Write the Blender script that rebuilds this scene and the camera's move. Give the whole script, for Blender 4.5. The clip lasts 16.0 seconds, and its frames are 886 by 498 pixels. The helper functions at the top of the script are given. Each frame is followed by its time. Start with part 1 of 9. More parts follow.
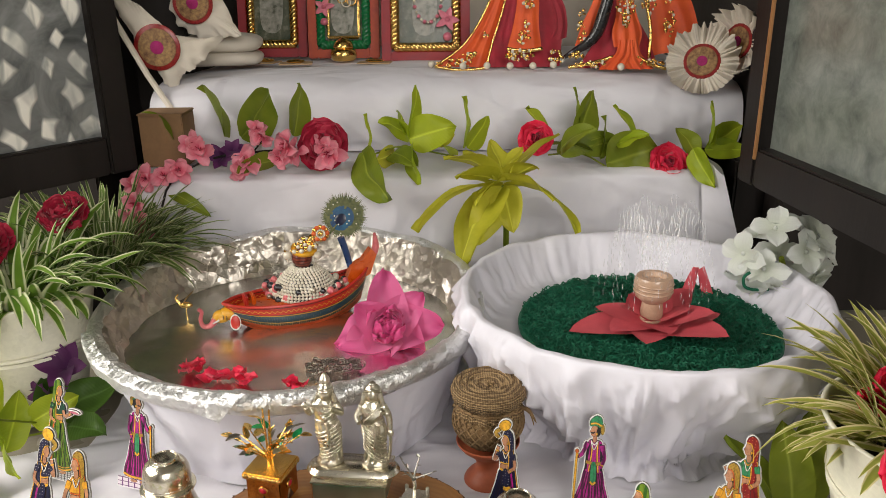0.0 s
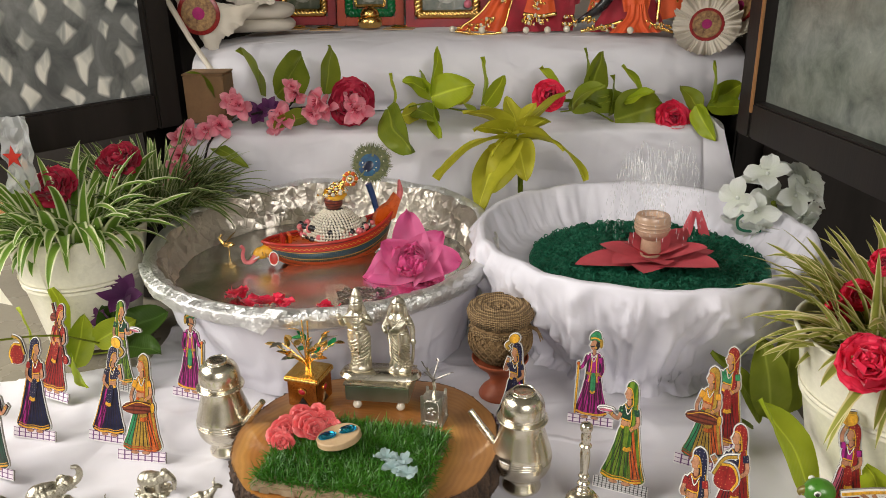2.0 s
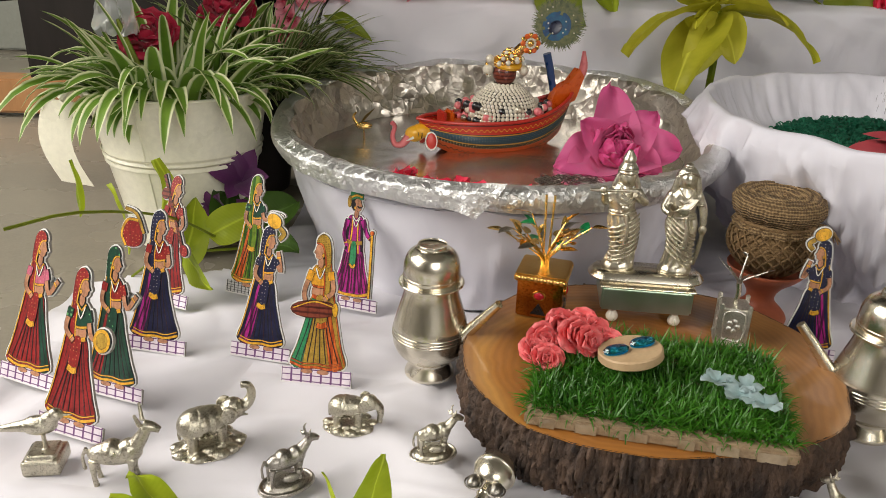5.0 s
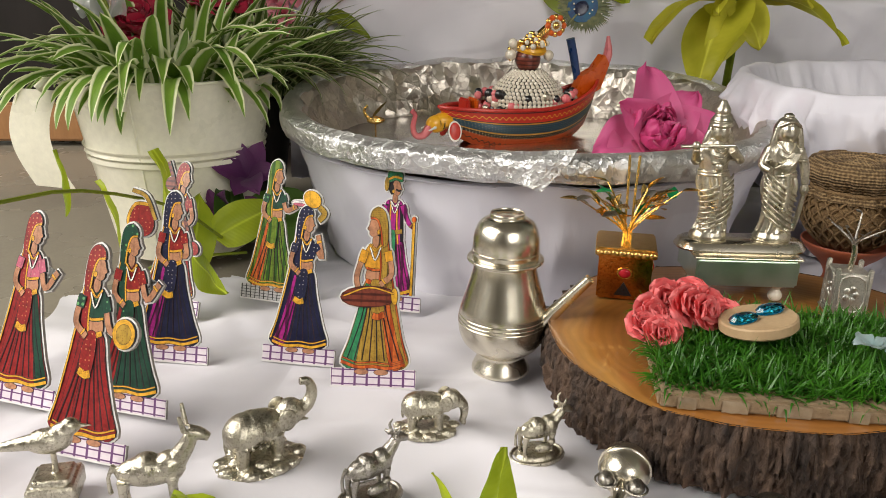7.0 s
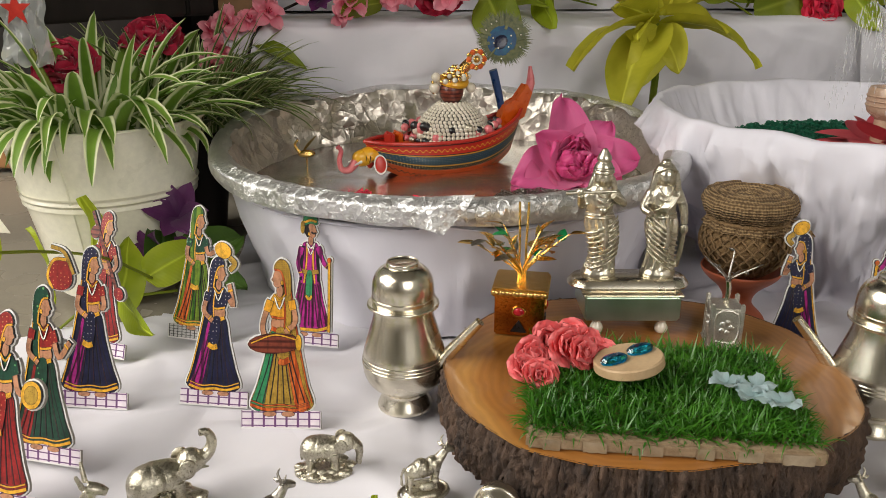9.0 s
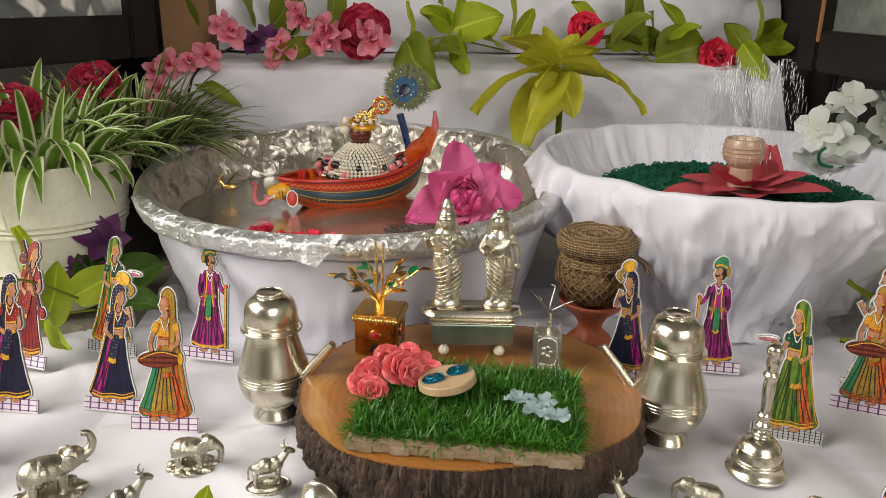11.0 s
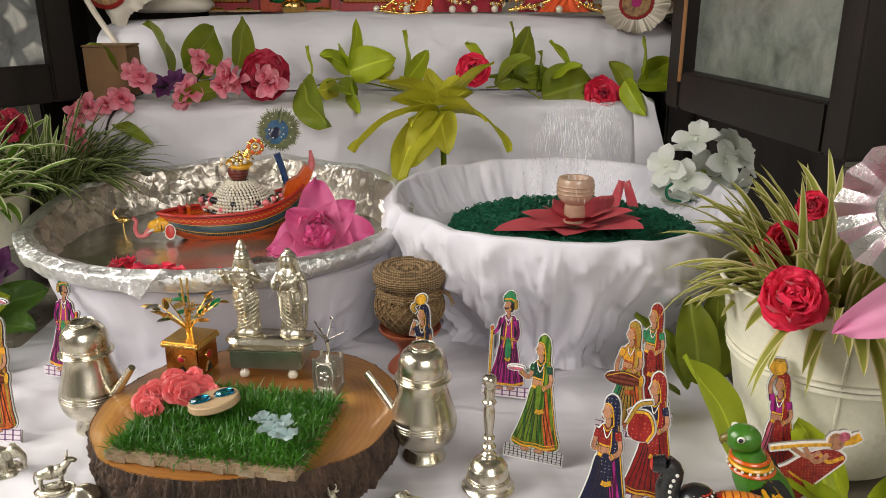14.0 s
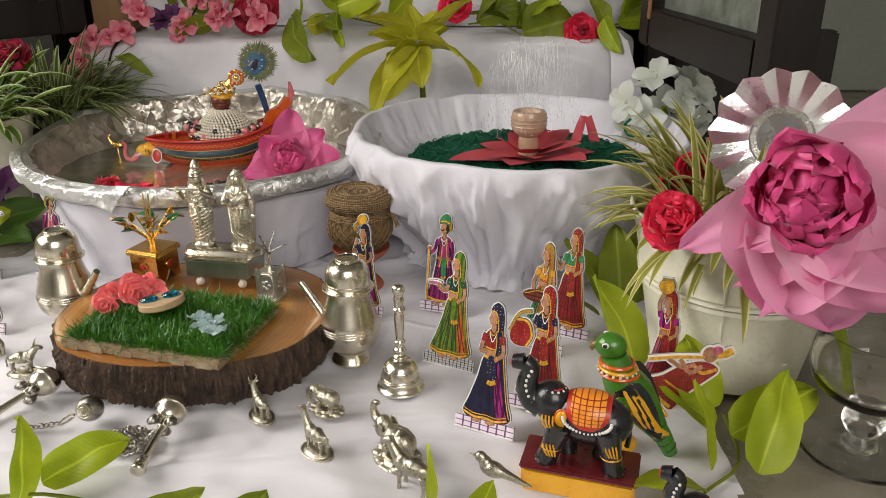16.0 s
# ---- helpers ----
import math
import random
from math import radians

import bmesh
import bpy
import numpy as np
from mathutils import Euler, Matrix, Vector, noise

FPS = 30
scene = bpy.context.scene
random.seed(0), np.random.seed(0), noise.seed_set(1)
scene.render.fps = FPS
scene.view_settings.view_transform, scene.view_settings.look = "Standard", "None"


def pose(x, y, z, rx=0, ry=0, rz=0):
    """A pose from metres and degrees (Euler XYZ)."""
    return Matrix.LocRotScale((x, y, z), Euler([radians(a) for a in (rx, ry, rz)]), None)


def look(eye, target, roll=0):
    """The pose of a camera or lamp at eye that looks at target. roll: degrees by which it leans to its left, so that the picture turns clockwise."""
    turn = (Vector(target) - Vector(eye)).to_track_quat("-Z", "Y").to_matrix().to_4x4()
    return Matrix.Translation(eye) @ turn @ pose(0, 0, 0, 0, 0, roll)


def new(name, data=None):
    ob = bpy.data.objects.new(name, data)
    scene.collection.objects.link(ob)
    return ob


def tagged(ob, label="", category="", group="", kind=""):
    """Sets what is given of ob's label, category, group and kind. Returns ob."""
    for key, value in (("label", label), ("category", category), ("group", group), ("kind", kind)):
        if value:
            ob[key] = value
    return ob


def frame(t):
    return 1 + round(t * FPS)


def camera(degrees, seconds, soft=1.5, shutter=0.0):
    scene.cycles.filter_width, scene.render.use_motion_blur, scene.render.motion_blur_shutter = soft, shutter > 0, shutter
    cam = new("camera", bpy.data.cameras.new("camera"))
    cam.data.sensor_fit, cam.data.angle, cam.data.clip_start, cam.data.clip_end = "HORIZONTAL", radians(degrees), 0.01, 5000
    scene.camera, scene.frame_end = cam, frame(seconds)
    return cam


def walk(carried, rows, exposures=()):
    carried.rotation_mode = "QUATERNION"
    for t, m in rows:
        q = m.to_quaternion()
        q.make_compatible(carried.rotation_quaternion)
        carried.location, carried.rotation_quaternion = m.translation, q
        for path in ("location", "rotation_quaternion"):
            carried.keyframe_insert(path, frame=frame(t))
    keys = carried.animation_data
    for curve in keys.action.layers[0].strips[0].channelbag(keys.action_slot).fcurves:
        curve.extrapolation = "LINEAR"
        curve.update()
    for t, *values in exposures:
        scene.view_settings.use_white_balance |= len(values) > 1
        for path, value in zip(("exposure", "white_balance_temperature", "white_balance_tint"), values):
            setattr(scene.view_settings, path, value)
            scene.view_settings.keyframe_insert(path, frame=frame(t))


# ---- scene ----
cam = camera(59.0, 16.0, soft=0.9)
METRES, EYE, TILT, LEAN, TURN = 1.1, 0.441, -19.65, 0.57, 0.0
ROWS = [
    (0.0, 0.0, 0.0, 0.0, 0.0, 0.0, -0.0),
    (0.5, -0.0086, -0.0239, -0.0073, 0.48, -0.4, -0.02),
    (1.0, -0.0082, -0.042, -0.0196, 0.92, -0.68, -0.17),
    (1.5, -0.0004, -0.0634, -0.0302, 1.29, -0.97, -0.23),
    (2.0, 0.0045, -0.0756, -0.0417, 1.64, -1.24, -0.23),
    (2.5, -0.003, -0.0836, -0.0567, 2.04, -1.58, -0.19),
    (3.0, -0.0178, -0.0783, -0.0672, 2.3, -2.06, -0.36),
    (3.5, -0.0387, -0.0341, -0.071, 2.12, -2.51, -0.94),
    (4.0, -0.095, 0.03, -0.0793, 1.6, -2.94, -1.68),
    (4.5, -0.1464, 0.0757, -0.0926, 0.74, -3.34, -2.23),
    (5.0, -0.1895, 0.1004, -0.12, -0.09, -3.5, -2.36),
    (7.5, -0.2543, 0.1708, -0.1668, -4.97, 1.1, 0.47),
    (8.0, -0.2391, 0.165, -0.1661, -5.32, 0.83, 0.93),
    (8.5, -0.2246, 0.1579, -0.1568, -5.45, 0.32, 1.29),
    (9.0, -0.2107, 0.1373, -0.1388, -5.38, 0.05, 1.36),
    (11.5, -0.1135, 0.0371, -0.125, -5.2, 1.26, 0.03),
    (12.0, -0.094, 0.0209, -0.1201, -4.73, 1.82, -0.21),
    (12.5, -0.0643, 0.0109, -0.1133, -3.94, 2.11, -0.3),
    (13.0, -0.0269, 0.0019, -0.1131, -3.11, 2.21, -0.14),
    (13.5, 0.011, -0.0054, -0.1089, -2.19, 2.05, 0.04),
    (14.0, 0.0487, -0.0173, -0.1088, -1.37, 1.57, 0.05),
    (14.5, 0.0707, -0.0321, -0.1195, -0.49, 0.74, -0.27),
    (15.0, 0.087, -0.0461, -0.1258, 0.53, -0.48, -0.75),
    (15.5, 0.1118, -0.0591, -0.1198, 1.53, -1.56, -1.19),
    (16.0, 0.1432, -0.0625, -0.1247, 2.69, -2.55, -1.44),
]
walk(cam, [(t, pose(0, 0, EYE, TILT, LEAN, TURN) @ pose(METRES * x, METRES * y, METRES * z, 90 + pitch, roll, yaw)) for t, x, y, z, yaw, pitch, roll in ROWS], exposures=((0.0, 0.16), (2.0, 0.10), (4.0, -0.04), (5.0, -0.16), (9.0, -0.18), (11.5, -0.02), (13.5, 0.04), (16.0, -0.08)))

# ---------- world, room light ----------
world = bpy.data.worlds.new("world")
scene.world = world
world.use_nodes = True
_sky = world.node_tree.nodes.new("ShaderNodeTexSky")
_sky.sky_type, _sky.sun_disc = "NISHITA", False
_sky.sun_elevation, _sky.sun_rotation = radians(48), radians(-70)
_bg = world.node_tree.nodes["Background"]
_bg.inputs["Strength"].default_value = 0.12
world.node_tree.links.new(_sky.outputs[0], _bg.inputs[0])


def area_lamp(name, eye, target, sx, sy, watts, colour):
    data = bpy.data.lights.new(name, "AREA")
    data.shape, data.size, data.size_y, data.energy, data.color = "RECTANGLE", sx, sy, watts, colour
    ob = new(name, data)
    ob.matrix_world = look(eye, target)
    return ob


# daylight through the side window opening; the back lamp is an added fill
area_lamp("window_light_side", (-1.54, 0.30, 1.04), (0.1, 0.5, 0.1), 1.5, 1.1, 49, (1.0, 0.94, 0.85))
area_lamp("window_light_back", (0.6, -1.94, 1.35), (0.0, 0.5, 0.1), 1.4, 1.2, 40, (1.0, 0.94, 0.865))

# ---------- mesh tools ----------


class Mesh:
    """Collects vertices, faces, material slots and uv of one mesh."""

    def __init__(self):
        self.v, self.f, self.m, self.uv = [], [], [], []

    def add(self, verts, faces, mat=0, uv=None, at=None):
        n = len(self.v)
        if at is not None:
            verts = [at @ Vector(p) for p in verts]
        self.v += [tuple(p) for p in verts]
        self.uv += list(uv) if uv else [(0.5, 0.5)] * len(verts)
        self.f += [tuple(i + n for i in face) for face in faces]
        self.m += [mat] * len(faces)
        return self

    def sheet(self, fn, nu, nv, mat=0, closed=False, at=None):
        """A surface from fn(u, v), u and v from 0 to 1; closed joins the u ends."""
        cols = nu if closed else nu + 1
        verts, uv, faces = [], [], []
        for j in range(nv + 1):
            for i in range(cols):
                verts.append(fn(i / nu, j / nv))
                uv.append((i / nu, j / nv))
        for j in range(nv):
            for i in range(nu):
                k = (i + 1) % cols
                faces.append((j * cols + i, j * cols + k, (j + 1) * cols + k, (j + 1) * cols + i))
        return self.add(verts, faces, mat, uv, at)

    def lathe(self, profile, n=32, mat=0, at=None, smooth=3):
        pts = spline(profile, smooth) if smooth else profile
        k = len(pts) - 1

        def fn(u, v):
            r, z = pts[round(v * k)]
            a = 2 * math.pi * u
            return (r * math.cos(a), r * math.sin(a), z)

        return self.sheet(fn, n, k, mat, True, at)

    def tube(self, points, radii, n=8, mat=0, at=None, smooth=3):
        pts = [Vector(p) for p in points]
        if not isinstance(radii, (list, tuple)):
            radii = [radii] * len(pts)
        if smooth and len(pts) > 2:
            both = spline([(*p, r) for p, r in zip(pts, radii)], smooth)
            pts, radii = [Vector(b[:3]) for b in both], [float(b[3]) for b in both]
        up = Vector((0, 0, 1)) if abs((pts[-1] - pts[0]).normalized().z) < 0.9 else Vector((1, 0, 0))
        verts, uv, faces = [], [], []
        for i, (p, r) in enumerate(zip(pts, radii)):
            ahead = (pts[min(i + 1, len(pts) - 1)] - pts[max(i - 1, 0)]).normalized()
            side = ahead.cross(up).normalized()
            if side.length < 0.5:
                side = ahead.orthogonal().normalized()
            up = side.cross(ahead).normalized()
            for j in range(n):
                a = 2 * math.pi * j / n
                verts.append(p + r * (math.cos(a) * side + math.sin(a) * up))
                uv.append((j / n, i / (len(pts) - 1)))
        for i in range(len(pts) - 1):
            for j in range(n):
                k = (j + 1) % n
                faces.append((i * n + j, i * n + k, (i + 1) * n + k, (i + 1) * n + j))
        faces.append(tuple(range(n - 1, -1, -1)))
        faces.append(tuple((len(pts) - 1) * n + j for j in range(n)))
        return self.add(verts, faces, mat, uv, at)

    def ball(self, c, r, mat=0, n=12, k=8, at=None):
        rx, ry, rz = (r, r, r) if isinstance(r, (int, float)) else r

        def fn(u, v):
            a, b = 2 * math.pi * u, math.pi * (v - 0.5)
            return (c[0] + rx * math.cos(b) * math.cos(a), c[1] + ry * math.cos(b) * math.sin(a), c[2] + rz * math.sin(b))

        return self.sheet(fn, n, k, mat, True, at)

    def ring(self, c, R, r, mat=0, n=20, k=7, at=None):
        def fn(u, v):
            a, b = 2 * math.pi * u, 2 * math.pi * v
            return (c[0] + (R + r * math.cos(b)) * math.cos(a), c[1] + (R + r * math.cos(b)) * math.sin(a), c[2] + r * math.sin(b))

        return self.sheet(fn, n, k, mat, True, at)

    def box(self, c, size, bevel=0.0, mat=0, at=None, segments=2):
        bm = bmesh.new()
        bmesh.ops.create_cube(bm, size=1)
        bmesh.ops.scale(bm, vec=size, verts=bm.verts)
        if bevel:
            bmesh.ops.bevel(bm, geom=bm.edges[:], offset=bevel, segments=segments, affect="EDGES")
        bm.verts.index_update()
        self.add([Vector(c) + v.co for v in bm.verts], [[v.index for v in f.verts] for f in bm.faces], mat, None, at)
        bm.free()
        return self

    def slab(self, outline, y0, y1, mat=0, at=None, side=None):
        """An outline in x and z, given thickness from y0 (front) to y1 (back)."""
        n = len(outline)
        verts = [(x, y0, z) for x, z in outline] + [(x, y1, z) for x, z in outline]
        self.add(verts, [tuple(range(n)), tuple(range(2 * n - 1, n - 1, -1))], mat, [(x, z) for x, z in outline] * 2, at)
        edge = mat if side is None else side
        return self.add(verts, [(i, n + i, n + (i + 1) % n, (i + 1) % n) for i in range(n)], edge, None, at)

    def blade(self, at, L, W, e0=0.3, e1=-0.3, cup=0.0, fold=0.0, tip=1.0, base=0.15, ruffle=0.0, twist=0.0, nu=4, nv=8, mat=0):
        """A leaf or petal that grows along +x of at, from pitch e0 to e1 (radians). tip: above 1 more pointed."""
        pts, p = [], Vector((0, 0, 0))
        for j in range(nv + 1):
            e = e0 + (e1 - e0) * j / nv
            pts.append((p.copy(), Vector((-math.sin(e), 0, math.cos(e)))))
            p += Vector((math.cos(e), 0, math.sin(e))) * (L / nv)
        seed = random.random() * 50

        def fn(u, v):
            q, nrm = pts[round(v * nv)]
            s = 2 * u - 1
            if tip < 0.6:  # rounded petal
                w = W * 0.5 * (base * (1 - v) ** 2 * 0.6 + min(1, v / 0.55) ** 0.7 * math.sqrt(max(0, 1 - v ** 3.4)))
            else:
                w = W * 0.5 * (base * (1 - v) ** 2 + math.sin(math.pi * min(1, v ** 0.75)) ** (0.8 * tip))
            off = cup * s * s * w + fold * abs(s) * w + ruffle * W * noise.noise((s * 1.5 + seed, v * 3, seed)) * (0.3 + v)
            t = twist * v
            return q + Vector((0, s * w * math.cos(t), s * w * math.sin(t))) + nrm * off

        return self.sheet(fn, nu, nv, mat, False, at)


def spline(points, k):
    """Catmull-Rom through the points, k steps between each two."""
    pts = [np.array(p, float) for p in points]
    pts = [2 * pts[0] - pts[1], *pts, 2 * pts[-1] - pts[-2]]
    out = []
    for a, b, c, d in zip(pts, pts[1:], pts[2:], pts[3:]):
        for i in range(k):
            t = i / k
            out.append(tuple(0.5 * (2 * b + (c - a) * t + (2 * a - 5 * b + 4 * c - d) * t * t + (3 * b - a - 3 * c + d) * t ** 3)))
    return out + [tuple(pts[-2])]


def loop_spline(points, k=4):
    """A closed smooth outline."""
    pts, n, out = [np.array(p, float) for p in points], len(points), []
    for i in range(n):
        a, b, c, d = pts[i - 1], pts[i], pts[(i + 1) % n], pts[(i + 2) % n]
        for j in range(k):
            t = j / k
            out.append(tuple(0.5 * (2 * b + (c - a) * t + (2 * a - 5 * b + 4 * c - d) * t * t + (3 * b - a - 3 * c + d) * t ** 3)))
    return out


def thing(name, label, category, m=None, group="", kind=""):
    ob = new(name)
    ob.empty_display_size = 0.02
    if m is not None:
        ob.matrix_world = m
    return tagged(ob, label, category, group, kind)


def solid(name, mesh, mats, parent=None, label="", m=None, sharp=40):
    """Links a Mesh as one object; under a parent it is a part."""
    me = bpy.data.meshes.new(name)
    me.from_pydata(mesh.v, [], mesh.f)
    mats = mats if isinstance(mats, (list, tuple)) else [mats]
    for mt in mats:
        me.materials.append(mt)
    me.polygons.foreach_set("material_index", mesh.m)
    me.polygons.foreach_set("use_smooth", [True] * len(me.polygons))
    layer = me.uv_layers.new(name="UVMap")
    loops = np.empty(len(me.loops), int)
    me.loops.foreach_get("vertex_index", loops)
    layer.data.foreach_set("uv", np.array(mesh.uv, float)[loops].ravel())
    me.update()
    if sharp:
        me.set_sharp_from_angle(angle=radians(sharp))
    ob = new(name, me)
    if parent is not None:
        ob.parent = parent
    if m is not None:
        ob.matrix_local = m
    if label:
        ob["label"] = label
    return ob


def fused(ob, voxel, smooth=3):
    """Casts the pieces of a statuette into one skin."""
    r = ob.modifiers.new("remesh", "REMESH")
    r.mode, r.voxel_size, r.use_smooth_shade = "VOXEL", voxel, True
    s = ob.modifiers.new("smooth", "SMOOTH")
    s.factor, s.iterations = 0.5, smooth
    return ob


def turn_to(x, y, z, az=0.0, pitch=0.0, roll=0.0):
    """A place whose +x points to azimuth az, pitched up, rolled; degrees."""
    return Matrix.Translation((x, y, z)) @ Matrix.Rotation(radians(az), 4, "Z") @ Matrix.Rotation(radians(-pitch), 4, "Y") @ Matrix.Rotation(radians(roll), 4, "X")


# ---------- materials ----------


def shader(name, rough=0.6, metal=0.0):
    mt = bpy.data.materials.new(name)
    mt.use_nodes = True
    nt = mt.node_tree
    b = nt.nodes["Principled BSDF"]
    b.inputs["Roughness"].default_value, b.inputs["Metallic"].default_value = rough, metal
    return mt, nt, b


def node(nt, kind, **values):
    n = nt.nodes.new(kind)
    for key, val in values.items():
        n.inputs[key.replace("_", " ")].default_value = val
    return n


def ramp(nt, fac, stops):
    r = nt.nodes.new("ShaderNodeValToRGB")
    el = r.color_ramp.elements
    while len(el) < len(stops):
        el.new(0.5)
    for e, (p, c) in zip(el, stops):
        e.position, e.color = p, (*c, 1) if len(c) == 3 else c
    nt.links.new(fac, r.inputs[0])
    return r.outputs[0]


def mix(nt, fac, a, b, kind="MIX"):
    m = nt.nodes.new("ShaderNodeMix")
    m.data_type, m.blend_type = "RGBA", kind
    for sock, val in ((m.inputs[0], fac), (m.inputs[6], a), (m.inputs[7], b)):
        if isinstance(val, bpy.types.NodeSocket):
            nt.links.new(val, sock)
        elif isinstance(val, (int, float)):
            sock.default_value = val
        else:
            sock.default_value = (*val, 1)
    return m.outputs[2]


def coords(nt, which="Object", scale=(1, 1, 1)):
    tc, mp = nt.nodes.new("ShaderNodeTexCoord"), nt.nodes.new("ShaderNodeMapping")
    mp.inputs["Scale"].default_value = scale
    nt.links.new(tc.outputs[which], mp.inputs[0])
    return mp.outputs[0]


def noise_tex(nt, vec, scale, detail=5, rough=0.6, distort=0.0):
    n = node(nt, "ShaderNodeTexNoise", Scale=scale, Detail=detail, Roughness=rough, Distortion=distort)
    nt.links.new(vec, n.inputs["Vector"])
    return n.outputs[0]


def bump(nt, b, height, strength, distance=0.001, prior=None):
    n = node(nt, "ShaderNodeBump", Strength=strength, Distance=distance)
    nt.links.new(height, n.inputs["Height"])
    if prior is not None:
        nt.links.new(prior, n.inputs["Normal"])
    nt.links.new(n.outputs[0], b.inputs["Normal"])
    return n.outputs[0]


def rough_range(nt, b, fac, lo, hi):
    mr = node(nt, "ShaderNodeMapRange", To_Min=lo, To_Max=hi)
    nt.links.new(fac, mr.inputs[0])
    nt.links.new(mr.outputs[0], b.inputs["Roughness"])


def mottled(name, a, b2, scale=40, rough=0.6, metal=0.0, fine=400, strength=0.15, dist=0.0006, var=0.12, sheen=0.0, coat=0.0, stretch=(1, 1, 1)):
    """Two tones at one scale, a finer grain, uneven gloss and fine relief."""
    mt, nt, b = shader(name, rough, metal)
    vec = coords(nt, "Object", stretch)
    big, small = noise_tex(nt, vec, scale, 4), noise_tex(nt, vec, fine, 3)
    col = ramp(nt, big, [(0.3, a), (0.7, b2)])
    nt.links.new(mix(nt, 0.12, col, ramp(nt, small, [(0.3, (0.2, 0.2, 0.2)), (0.7, (1, 1, 1))]), "MULTIPLY"), b.inputs["Base Color"])
    rough_range(nt, b, big, max(0.02, rough - var), min(1, rough + var))
    bump(nt, b, small, strength, dist)
    b.inputs["Sheen Weight"].default_value, b.inputs["Coat Weight"].default_value = sheen, coat
    return mt


def cloth_mat(name, a, b2, crease=0.5, rough=0.85):
    """Cotton: weave, soft swells, sharp pressed creases, faint stains."""
    mt, nt, b = shader(name, rough)
    vec = coords(nt)
    soft = noise_tex(nt, vec, 9, 2, 0.38, 0.6)
    weave = noise_tex(nt, vec, 1500, 2)
    nt.links.new(ramp(nt, soft, [(0.3, a), (0.7, b2)]), b.inputs["Base Color"])
    n = bump(nt, b, soft, crease, 0.020)
    for stretch, scale, gain in (((1.0, 0.45, 0.7), 8.0, 0.0085), ((0.5, 1.2, 1.0), 19.0, 0.0032)):
        fold = noise_tex(nt, coords(nt, "Object", stretch), scale, 1, 0.3, 0.5)
        line = nt.nodes.new("ShaderNodeValToRGB")
        line.color_ramp.interpolation = "B_SPLINE"
        el = line.color_ramp.elements
        el.new(0.5)
        for e, (p, c) in zip(el, ((0.36, 0), (0.5, 1), (0.64, 0))):
            e.position, e.color = p, (c, c, c, 1)
        nt.links.new(fold, line.inputs[0])
        n = bump(nt, b, line.outputs[0], min(1.0, crease), gain, n)
    bump(nt, b, weave, 0.10, 0.0004, n)
    b.inputs["Sheen Weight"].default_value = 0.12
    return mt


def foil_mat(name, tint=(0.84, 0.84, 0.83), scale=55, rough=0.16, slope=0.6):
    """Crumpled kitchen foil: flat facets, each tipped its own way, at three sizes."""
    mt, nt, b = shader(name, rough, 1.0)
    vec = coords(nt)
    warp = noise_tex(nt, vec, scale * 0.35, 3)
    nt.links.new(ramp(nt, warp, [(0.3, tuple(c * 0.86 for c in tint)), (0.7, tint)]), b.inputs["Base Color"])
    add = nt.nodes.new("ShaderNodeVectorMath")
    add.operation = "MULTIPLY_ADD"
    nt.links.new(warp, add.inputs[0])
    add.inputs[1].default_value = (0.5 / scale,) * 3
    nt.links.new(vec, add.inputs[2])

    def vmath(kind, p, q):
        m = nt.nodes.new("ShaderNodeVectorMath")
        m.operation = kind
        for sock, val in zip(m.inputs, (p, q)):
            if isinstance(val, bpy.types.NodeSocket):
                nt.links.new(val, sock)
            else:
                sock.default_value = val
        return m.outputs["Value" if kind == "DOT_PRODUCT" else "Vector"]

    out = None
    for k, gain in ((1, slope * 0.55), (2.7, slope * 0.8), (7, slope * 0.55)):
        v = node(nt, "ShaderNodeTexVoronoi", Scale=scale * k)
        nt.links.new(add.outputs[0], v.inputs["Vector"])
        away = vmath("SUBTRACT", add.outputs[0], v.outputs["Position"])
        tip = vmath("SUBTRACT", v.outputs["Color"], (0.5, 0.5, 0.5))
        out = bump(nt, b, vmath("DOT_PRODUCT", away, tip), 1.0, gain * 2, out)
        e = node(nt, "ShaderNodeTexVoronoi", Scale=scale * k)
        e.feature = "DISTANCE_TO_EDGE"
        nt.links.new(add.outputs[0], e.inputs["Vector"])
        out = bump(nt, b, ramp(nt, e.outputs["Distance"], [(0.0, (1, 1, 1)), (0.07, (0, 0, 0))]), 1.0, (0.10 if scale > 50 else 0.05) * gain / (scale * k), out)
    rough_range(nt, b, warp, max(0.04, rough - 0.08), rough + 0.12)
    return mt


